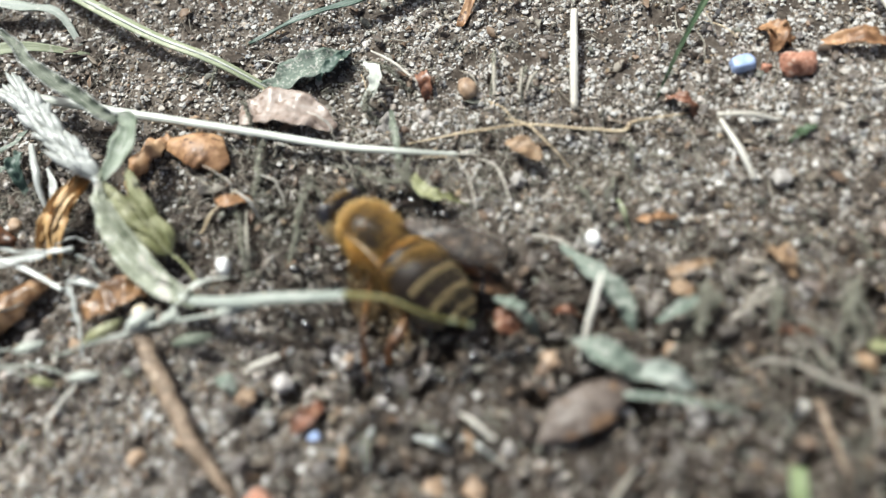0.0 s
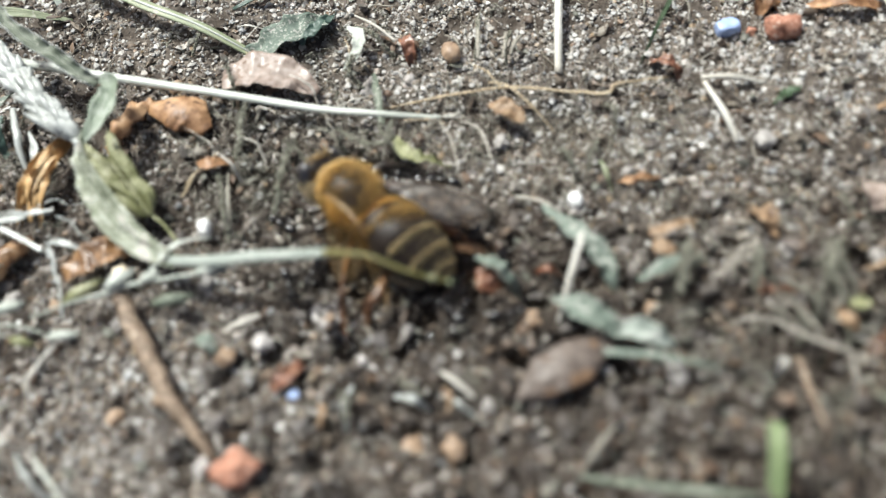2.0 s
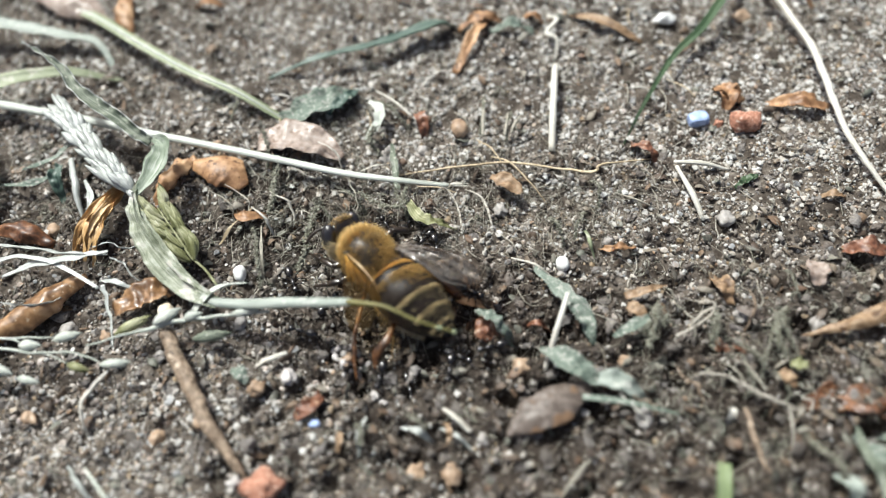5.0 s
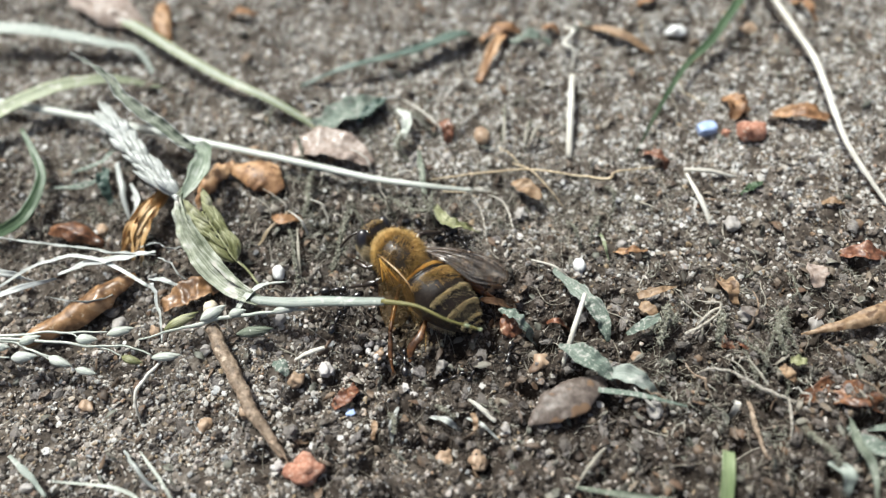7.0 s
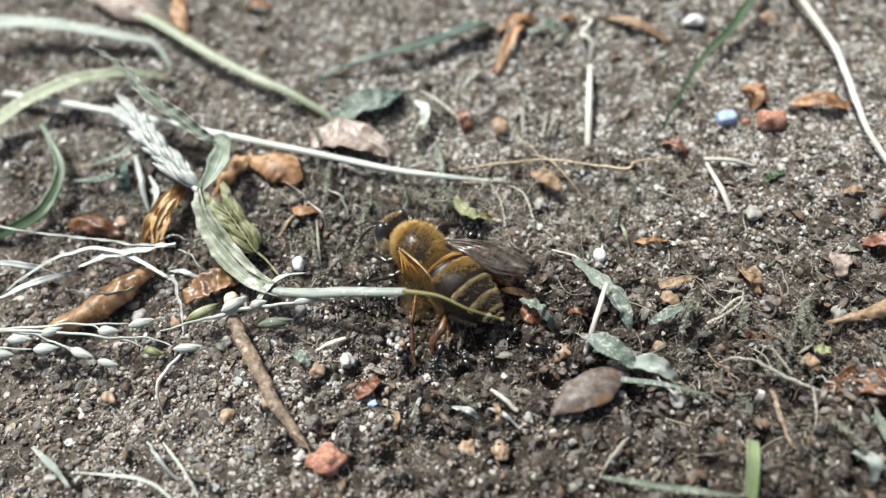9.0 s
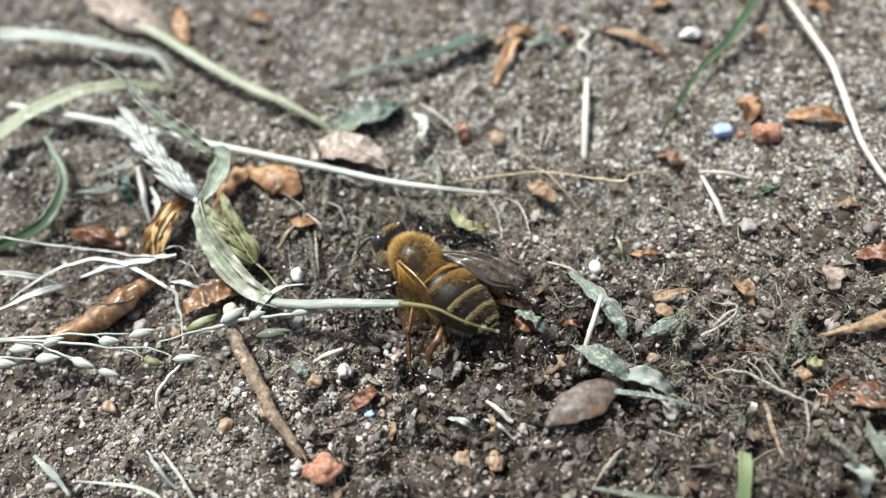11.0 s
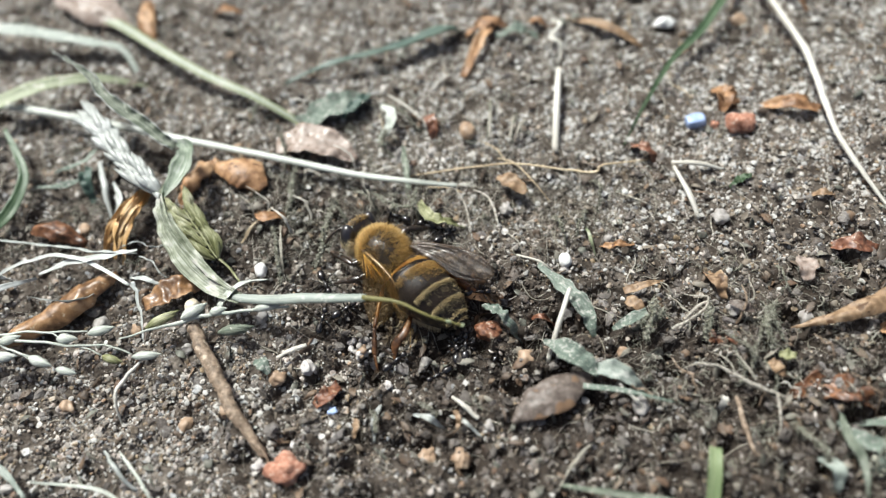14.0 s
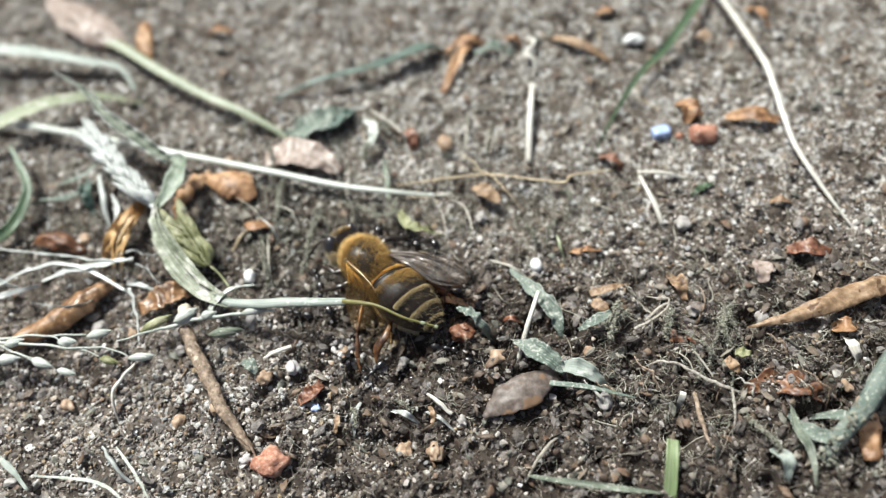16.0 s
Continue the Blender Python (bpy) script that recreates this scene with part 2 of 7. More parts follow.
M_TAN_LEAF = mat("tan_leaf", [(0.14, 0.085, 0.045), (0.27, 0.175, 0.1), (0.4, 0.29, 0.185)], scale=2.2, rough=0.5, bump=0.9, thin=0.15, spots=(1.0, 0.6, (0.1, 0.055, 0.028)))
M_SHRED = mat("golden_leaf_shred", [(0.28, 0.14, 0.045), (0.48, 0.28, 0.105), (0.66, 0.45, 0.21), (0.74, 0.58, 0.38)], scale=3, rough=0.5, bump=0.5, thin=0.15, streak=(0.3, 7))
M_PINK_HUSK = mat("pinkish_husk", [(0.18, 0.13, 0.1), (0.32, 0.25, 0.21), (0.46, 0.39, 0.345)], scale=2.0, rough=0.5, bump=0.9, thin=0.15, coat=0.1, spots=(1.4, 0.62, (0.2, 0.13, 0.09)))
M_GREY_FLAKE = mat("grey_brown_flake", [(0.075, 0.056, 0.046), (0.135, 0.107, 0.09), (0.22, 0.183, 0.158)], scale=2.6, rough=0.5, bump=0.5, thin=0.15, spots=(0.8, 0.58, (0.2, 0.125, 0.075)))
M_RED_STONE = mat("brick_red_stone", [(0.19, 0.08, 0.05), (0.36, 0.17, 0.11), (0.5, 0.3, 0.22)], scale=3.5, rough=0.85, bump=1.0, spots=(2.5, 0.64, (0.48, 0.37, 0.3)))
M_WHITE_BALL = mat("white_granule", [(0.63, 0.63, 0.612), (0.756, 0.756, 0.738), (0.81, 0.81, 0.792)], scale=1.5, rough=0.35, bump=0.2)
M_BLUE_STONE = mat("pale_blue_stone", [(0.26, 0.34, 0.55), (0.36, 0.46, 0.7), (0.48, 0.56, 0.78)], scale=1.5, rough=0.55, bump=0.3)
M_BROWN_PEBBLE = mat("brown_pebble", [(0.2, 0.13, 0.08), (0.34, 0.24, 0.16), (0.44, 0.34, 0.25)], scale=1.5, rough=0.5, bump=0.4)
M_PALE_STONE = mat("pale_stone", [(0.36, 0.33, 0.31), (0.48, 0.45, 0.43), (0.58, 0.56, 0.54)], scale=3, rough=0.45, bump=0.6)
M_GREY_PEBBLE = mat("grey_pebble", [(0.2, 0.18, 0.16), (0.32, 0.3, 0.28), (0.44, 0.42, 0.4)], scale=1.6, rough=0.5, bump=0.5)
M_SEED = mat("red_brown_seed", [(0.06, 0.022, 0.012), (0.15, 0.06, 0.03), (0.26, 0.125, 0.068)], scale=3, rough=0.5, bump=1.0, spots=(2.0, 0.6, (0.33, 0.25, 0.18)))
M_RED_CHIP = mat("red_brown_chip", [(0.07, 0.027, 0.015), (0.16, 0.066, 0.036), (0.26, 0.125, 0.07)], scale=2.6, rough=0.45, bump=1.0, coat=0.2, spots=(2.0, 0.64, (0.3, 0.2, 0.13)))
M_CREAM = mat("cream_granule", [(0.5, 0.42, 0.3), (0.66, 0.58, 0.45), (0.76, 0.7, 0.58)], scale=1.5, rough=0.4, bump=0.3)
M_MOSS = mat("mossy_root", [(0.075, 0.07, 0.05), (0.2, 0.195, 0.15), (0.32, 0.315, 0.26), (0.12, 0.105, 0.08), (0.24, 0.245, 0.19), (0.15, 0.155, 0.105), (0.4, 0.385, 0.335)], scale=5, rough=0.85, bump=1.0, vary="island", spread=0.5)
M_MOSS_BIT = mat("moss_crumb", [(0.05, 0.047, 0.036), (0.16, 0.155, 0.12), (0.3, 0.29, 0.24), (0.1, 0.105, 0.075), (0.45, 0.43, 0.37), (0.07, 0.058, 0.045), (0.2, 0.19, 0.155)], scale=4, rough=0.8, bump=0.6, vary="island", spread=0.3)
M_PALE_ROOT = mat("pale_root_bark", [(0.2, 0.18, 0.145), (0.33, 0.305, 0.26), (0.47, 0.44, 0.385)], scale=5, rough=0.7, bump=1.0, spots=(4.0, 0.6, (0.16, 0.13, 0.1)))
M_YELLOW_ROOT = mat("yellow_root", [(0.285, 0.213, 0.128), (0.449, 0.356, 0.228), (0.564, 0.479, 0.336)], scale=2, rough=0.55, bump=0.5)
# bee and ants
M_CHITIN = mat("dark_chitin", [(0.008, 0.005, 0.003), (0.018, 0.011, 0.006), (0.034, 0.021, 0.012)], scale=2.5, rough=0.3, bump=0.3, gloss=0.6, coat=0.25)
M_MATT_CHITIN = mat("matt_brown_chitin", [(0.007, 0.005, 0.003), (0.014, 0.009, 0.006), (0.024, 0.016, 0.01)], scale=5, rough=0.4, bump=0.2, gloss=0.4)
M_THORAX = mat("grey_brown_chitin", [(0.035, 0.027, 0.019), (0.06, 0.048, 0.036), (0.1, 0.084, 0.068)], scale=3, rough=0.36, bump=0.4, gloss=0.6)
M_AMBER = mat("amber_chitin", [(0.3, 0.14, 0.025), (0.55, 0.29, 0.055), (0.72, 0.42, 0.1)], scale=3.5, rough=0.5, bump=0.5, thin=0.05, gloss=0.3)
M_LEG_AMBER = mat("amber_leg", [(0.03, 0.012, 0.005), (0.09, 0.038, 0.013), (0.19, 0.085, 0.03)], scale=2.5, rough=0.4, bump=0.4, thin=0.15, coat=0.1)
M_EYE = mat("compound_eye", [(0.008, 0.007, 0.008), (0.018, 0.015, 0.018)], scale=8, rough=0.3, bump=0.05, gloss=1.0)
M_FUZZ = mat("golden_fuzz", [(0.16, 0.085, 0.022), (0.6, 0.375, 0.105), (0.88, 0.64, 0.26), (0.3, 0.165, 0.04), (0.74, 0.5, 0.17), (0.46, 0.27, 0.07)], scale=1, rough=0.4, bump=0, vary="island", thin=0.3, spread=0.15)
M_PALE_FUZZ = mat("pale_fuzz", [(0.46, 0.36, 0.2), (0.66, 0.55, 0.35), (0.8, 0.7, 0.5)], scale=1, rough=0.6, bump=0, vary="island", thin=0.2, spread=0.2)
M_FELT = mat("short_felt", [(0.24, 0.175, 0.075), (0.58, 0.45, 0.23), (0.76, 0.63, 0.37), (0.4, 0.3, 0.14), (0.66, 0.53, 0.29)], scale=1, rough=0.6, bump=0, vary="island", thin=0.1, spread=0.15)
M_DARK_FUZZ = mat("dark_brown_fuzz", [(0.025, 0.015, 0.007), (0.07, 0.045, 0.021), (0.14, 0.095, 0.048)], scale=1, rough=0.6, bump=0, vary="island", thin=0.1, spread=0.2)
M_BAND_FUZZ = mat("orange_fuzz", [(0.5, 0.26, 0.045), (0.75, 0.44, 0.1), (0.88, 0.58, 0.18)], scale=1, rough=0.45, bump=0, vary="island", thin=0.25, spread=0.15)
M_VEIN = mat("wing_vein", [(0.03, 0.015, 0.006), (0.08, 0.04, 0.015)], scale=2, rough=0.35, bump=0.1, coat=0.2)
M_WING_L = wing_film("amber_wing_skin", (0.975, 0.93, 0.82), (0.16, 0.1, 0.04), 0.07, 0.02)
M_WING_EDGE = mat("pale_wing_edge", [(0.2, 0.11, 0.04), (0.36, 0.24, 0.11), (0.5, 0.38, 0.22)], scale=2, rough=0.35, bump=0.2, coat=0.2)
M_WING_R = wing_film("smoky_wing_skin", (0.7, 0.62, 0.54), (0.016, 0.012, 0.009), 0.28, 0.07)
M_ANT = mat("black_ant_shell", [(0.006, 0.005, 0.005), (0.012, 0.009, 0.008)], scale=4, rough=0.22, bump=0.15, gloss=0.7, coat=0.4)


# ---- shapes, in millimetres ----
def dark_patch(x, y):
    """Share of dark soil: humus in the hollow and over the rough part, darker ground round the bee, and edge falloff
    painted on the near soil.
    """
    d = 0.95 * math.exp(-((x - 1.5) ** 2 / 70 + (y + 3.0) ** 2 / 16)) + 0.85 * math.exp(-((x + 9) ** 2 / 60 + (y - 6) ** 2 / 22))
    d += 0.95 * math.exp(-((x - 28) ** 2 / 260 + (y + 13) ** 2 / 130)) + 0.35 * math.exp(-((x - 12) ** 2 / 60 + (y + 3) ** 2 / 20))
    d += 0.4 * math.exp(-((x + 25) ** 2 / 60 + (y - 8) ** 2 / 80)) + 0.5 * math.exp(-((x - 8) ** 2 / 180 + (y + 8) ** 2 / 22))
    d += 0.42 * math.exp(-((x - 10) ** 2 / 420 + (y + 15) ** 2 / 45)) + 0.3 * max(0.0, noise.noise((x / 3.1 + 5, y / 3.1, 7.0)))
    # falloff at the view's near edge, put into the soil colour
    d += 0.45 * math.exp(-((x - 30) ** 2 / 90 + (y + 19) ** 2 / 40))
    # darker ground right of the bee
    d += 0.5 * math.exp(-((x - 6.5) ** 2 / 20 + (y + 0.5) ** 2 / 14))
    # more near-edge falloff, again as darker soil
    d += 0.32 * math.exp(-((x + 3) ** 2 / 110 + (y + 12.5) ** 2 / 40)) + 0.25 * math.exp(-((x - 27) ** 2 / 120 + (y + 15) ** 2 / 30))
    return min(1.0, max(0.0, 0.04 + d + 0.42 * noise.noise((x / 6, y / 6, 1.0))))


def gh(x, y):
    """Height of the soil: slow waves, and clods with creases between them."""
    a = 0.5 * noise.noise((x / 15 + 3.1, y / 15, 0.3)) + 0.3 * noise.noise((x / 5.2, y / 5.2, 4.7))
    k = 0.8 + 0.9 * dark_patch(x, y)
    a += k * (0.75 * abs(noise.noise((x / 2.4, y / 2.4, 9.1))) + 0.45 * abs(noise.noise((x / 1.0, y / 1.0, 2.2))) + 0.14 * abs(noise.noise((x / 0.45, y / 0.45, 5.2))))
    a -= 0.8 * math.exp(-((x - 1.5) ** 2 / 40 + (y + 4.5) ** 2 / 14)) + 0.5 * math.exp(-((x + 5) ** 2 / 16 + (y - 5) ** 2 / 16))
    # holes between the clods of the rough part
    near = 0.5 - 0.5 * math.tanh((y + 2 - 0.1 * x) / 3)
    hole = max(0.0, noise.noise((x / 1.5 + 2, y / 1.5, 6.6)) - 0.08)
    a -= hole * (2.4 * dark_patch(x, y) * near + 0.9 * (0.25 + 0.75 * near))
    return a - 0.65


def catmull(pts, per=6):
    p = np.array([pts[0], *pts, pts[-1]], float)
    p[0], p[-1] = 2 * p[1] - p[2], 2 * p[-2] - p[-3]
    out = []
    for i in range(1, len(p) - 2):
        for s in np.arange(per) / per:
            a, b, c, d = p[i - 1 : i + 3]
            out.append(0.5 * (2 * b + (c - a) * s + (2 * a - 5 * b + 4 * c - d) * s * s + (3 * b - a - 3 * c + d) * s**3))
    return np.array([*out, p[-2]])


def kinked(pts, amp, seed):
    """The same line with small random bends."""
    rnd = random.Random(seed)
    line = catmull(pts, 3)
    return [tuple(p + np.array([rnd.uniform(-amp, amp), rnd.uniform(-amp, amp), rnd.uniform(0, amp)])) for p in line]


def along(values, count):
    return np.interp(np.linspace(0, 1, count), np.linspace(0, 1, len(values)), values)


def axes_on(path):
    t = np.gradient(path, axis=0)
    t /= np.linalg.norm(t, axis=1, keepdims=True) + 1e-9
    side = np.cross(t, (0, 0, 1.0))
    flat = np.linalg.norm(side, axis=1, keepdims=True)
    side = np.where(flat > 0.08, side / np.maximum(flat, 1e-6), (1.0, 0, 0))
    return t, side, np.cross(side, t)


def skin(rings):
    """Faces over a list of rings of equal count, closed at both ends, and where each point lies along and across."""
    rings = np.array(rings)
    k, m = rings.shape[:2]
    verts = rings.reshape(-1, 3).tolist()
    faces = [(i * m + j, i * m + (j + 1) % m, (i + 1) * m + (j + 1) % m, (i + 1) * m + j) for i in range(k - 1) for j in range(m)]
    faces += [tuple(range(m - 1, -1, -1)), tuple((k - 1) * m + j for j in range(m))]
    mid = rings.mean(1)
    far = np.r_[0, np.cumsum(np.linalg.norm(np.diff(mid, axis=0), axis=1))]
    girth = np.linalg.norm(rings - np.roll(rings, 1, 1), axis=2).sum(1).max()
    turn = np.abs(np.linspace(-1, 1, m, endpoint=False)) * girth / 2
    shift = float(rings[0, 0, 0]) * 3.7
    lie = [(far[i] + shift, turn[j] + shift, 0.0) for i in range(k) for j in range(m)]
    return verts, faces, lie


def tube(pts, radii, sides=8, per=6, wob=0.0, seed=0, flat=1.0, ridge=0.0):
    path = catmull(pts, per)
    rnd = random.Random(seed)
    r = along(radii, len(path))
    _, side, up = axes_on(path)
    rings = []
    for i, c in enumerate(path):
        ring = []
        for j in range(sides):
            a = 2 * math.pi * j / sides
            k = r[i] * (1 + wob * rnd.uniform(-1, 1)) * (1 + ridge * (-1) ** j)
            ring.append(c + side[i] * math.cos(a) * k + up[i] * math.sin(a) * k * flat)
        rings.append(ring)
    return skin(rings)


def blade(pts, widths, thick=0.1, curl=0.2, twist=(0, 0), wave=0.0, per=7, across=9, seed=0, rag=0.0, crease=0.0, ribs=0.02, crumple=0.0):
    """A leaf: centre line, half widths, curl of its edges (share of the width), twist in degrees from end to end, ribs along it."""
    path = catmull(pts, per)
    rnd = random.Random(seed)
    w, tw = along(widths, len(path)), np.radians(along(twist, len(path)))
    _, side, up = axes_on(path)
    s = np.linspace(-1, 1, across)
    ph = rnd.uniform(0, 6)
    rings = []
    for i, c in enumerate(path):
        a, b = side[i] * math.cos(tw[i]) + up[i] * math.sin(tw[i]), up[i] * math.cos(tw[i]) - side[i] * math.sin(tw[i])
        ragged = [1 + rag * (1.6 * noise.noise((i * 0.33 + ph, e + seed, 0.2)) + 0.5 * rnd.uniform(-1, 1)) for e in (0.0, 5.5)]
        lift = [curl * w[i] * q * q + wave * math.sin(i * 0.9 + ph + 1.5 * q) * abs(q) - crease * w[i] * (1 - abs(q)) * 0.5 + ribs * (-1) ** j
                + crumple * noise.noise((i * 0.45 + ph, q * 1.7 * max(w[i], 0.3) + seed, 0.7)) for j, q in enumerate(s)]
        wide = [q * w[i] * ragged[0 if q < 0 else 1] for q in s]
        th = [thick * (0.3 + 0.7 * (1 - q * q)) for q in s]
        top = [c + a * wide[j] + b * (lift[j] + th[j] / 2) for j in range(across)]
        low = [c + a * wide[j] + b * (lift[j] - th[j] / 2) for j in range(across - 1, -1, -1)]
        rings.append(top + low)
    return skin(rings)


def spindle(a, b, r, sides=8, seed=0, ridge=0.12, flat=0.8, blunt=0.0):
    a, b = np.array(a, float), np.array(b, float)
    mid = (a + b) / 2 + np.array((0, 0, 0.08 * np.linalg.norm(b - a)))
    return tube([a, mid, b], [0.22 * r, 0.75 * r, r, 0.92 * r, 0.6 * r, (0.12 + blunt) * r], sides, 5, 0.04, seed, flat, ridge)


ICO = {}


def ico(sub):
    if sub not in ICO:
        bm = bmesh.new()
        bmesh.ops.create_icosphere(bm, subdivisions=sub, radius=1)
        ICO[sub] = np.array([v.co[:] for v in bm.verts]), np.array([[v.index for v in f.verts] for f in bm.faces])
        bm.free()
    return ICO[sub]


def lump(c, r, seed=0, rough=0.18, sub=3, spin=0.0, freq=1.3, facet=0.0):
    v, f = ico(sub)
    out = []
    cs, sn = math.cos(radians(spin)), math.sin(radians(spin))
    for p in v:
        k = 1 + rough * noise.noise(p * freq + np.array((seed * 7.7, 1.3 * seed, 0.4))) * 1.6 + rough * 0.4 * noise.noise(p * freq * 3.1 + seed)
        q = np.array(p) * k
        if facet:
            q = np.clip(q, -facet, facet)
        q = q * np.array(r)
        out.append((c[0] + q[0] * cs - q[1] * sn, c[1] + q[0] * sn + q[1] * cs, c[2] + q[2]))
    return out, f.tolist()


def ball(c, r, rings=14, sides=20, tip=0.0):
    """An ellipsoid, turned down at its front by tip degrees."""
    out = []
    ct, st = math.cos(radians(tip)), math.sin(radians(tip))
    for i in range(rings + 1):
        a = math.pi * (0.02 + 0.96 * i / rings)
        ring = []
        for j in range(sides):
            b = 2 * math.pi * j / sides
            x, y, z = r[0] * math.cos(a), r[1] * math.sin(a) * math.cos(b), r[2] * math.sin(a) * math.sin(b)
            ring.append((c[0] + x * ct + z * st, c[1] + y, c[2] - x * st + z * ct))
        out.append(ring)
    return skin(out)


def both(*geos):
    """Several pieces of one part in one mesh."""
    verts, faces, lies = [], [], []
    for g in geos:
        k = len(verts)
        verts += [tuple(p) for p in g[0]]
        faces += [tuple(i + k for i in q) for q in g[1]]
        lies += g[2] if len(g) > 2 else [(0.0, 0.0, 0.0)] * len(g[0])
    return verts, faces, lies


def mesh_of(name, geo, material, origin=(0, 0, 0)):
    me = bpy.data.meshes.new(name)
    v = (np.array(geo[0], float) - np.array(origin, float)) * MM
    me.from_pydata(v.tolist(), [], geo[1])
    me.materials.append(material)
    me.polygons.foreach_set("use_smooth", [True] * len(me.polygons))
    if len(geo) > 2:
        me.attributes.new("lie", "FLOAT_VECTOR", "POINT").data.foreach_set("vector", np.array(geo[2], float).ravel())
    me.update()
    return me


def thing(name, at, label, category, group=""):
    ob = new(name)
    ob.empty_display_size = 0.001
    ob.matrix_world = pose(at[0] * MM, at[1] * MM, at[2] * MM)
    ob["place"] = list(at)
    return tagged(ob, label, category, group)


def part(name, geo, material, parent, label=""):
    top = parent
    while top.parent:
        top = top.parent
    ob = new(name, mesh_of(name, geo, material, top["place"]))
    ob.parent = parent
    return tagged(ob, label)


def solo(name, geo, material, at, label, category, group="", kind=""):
    ob = new(name, mesh_of(name, geo, material, at))
    ob.matrix_world = pose(at[0] * MM, at[1] * MM, at[2] * MM)
    return tagged(ob, label, category, group, kind)


def laid(*pts):
    """A line laid over the soil: low points rest on it, high ones keep their height."""
    out = []
    for x, y, h in pts:
        g = gh(x, y)
        out.append((x, y, g + 0.08 if h <= 0.4 else max(h, g + 0.25)))
    return out


def foot(x, y):
    return (x, y, gh(x, y))


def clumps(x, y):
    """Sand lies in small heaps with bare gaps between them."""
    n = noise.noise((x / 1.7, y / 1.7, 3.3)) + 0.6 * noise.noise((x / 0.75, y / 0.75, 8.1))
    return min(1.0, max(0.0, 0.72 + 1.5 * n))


def grit(path, reach, count, sizes, seed):
    """Small angular crumbs sticking to a line, out to its radius."""
    rnd = np.random.RandomState(seed)
    line = np.array(path, float)
    base, faces = ico(1)
    out = []
    for _ in range(count):
        u = rnd.uniform(0, len(line) - 1.001)
        i = int(u)
        d = rnd.normal(size=3)
        d /= np.linalg.norm(d)
        d[2] = abs(d[2])
        p = line[i] * (1 - u + i) + line[i + 1] * (u - i) + d * reach * rnd.uniform(0.2, 1.25)
        q = base * (1 + rnd.uniform(-0.35, 0.35, (len(base), 1))) * rnd.uniform(*sizes) * rnd.uniform(0.45, 1.7, 3)
        out.append((q + p, faces.tolist()))
    return both(*out)


def crumbly(pts, radii, seed):
    """A thin strand crusted with crumbs and short hairs."""
    line = catmull(pts, 5)
    far = float(np.linalg.norm(np.diff(line, axis=0), axis=1).sum())
    r = max(radii)
    rnd = random.Random(seed)
    bits = [tube(pts, [k * 0.5 for k in radii], 7, 4, 0.35, seed, 0.8), grit(line, r * 0.75, int(30 + 60 * far), (0.025, 0.035 + 0.16 * r), seed)]
    for _ in range(int(12 * far)):
        p = line[rnd.randrange(len(line))]
        q = p + np.array([rnd.gauss(0, 1.2 * r), rnd.gauss(0, 1.2 * r), rnd.uniform(-0.5 * r, 1.3 * r)])
        bits.append(tube([p, (p + q) / 2 + (0, 0, 0.06), q], [0.02, 0.02, 0.01], 4, 2))
    return both(*bits)


# ---- the ground: one sheet out to the horizon ----
def spread_lines(a, b, step, reach):
    inner = list(np.arange(a, b + step, step))
    steps, s, d = [], step, 0.0
    while d < reach:
        s *= 1.35
        d += s
        steps.append(d)
    return np.array([a - d for d in reversed(steps)] + inner + [inner[-1] + d for d in steps])


def build_ground():
    xs, ys = spread_lines(-46, 54, 0.3, 30000), spread_lines(-25, 45, 0.3, 30000)
    verts = [(x, y, gh(x, y)) for y in ys for x in xs]
    w = len(xs)
    faces = [(j * w + i, j * w + i + 1, (j + 1) * w + i + 1, (j + 1) * w + i) for j in range(len(ys) - 1) for i in range(w - 1)]
    # gaps between the sand heaps are coloured darker too, a painted shade
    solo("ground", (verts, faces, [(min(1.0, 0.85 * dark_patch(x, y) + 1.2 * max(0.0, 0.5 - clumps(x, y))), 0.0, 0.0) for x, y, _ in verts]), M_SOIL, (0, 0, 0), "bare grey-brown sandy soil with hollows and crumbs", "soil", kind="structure")


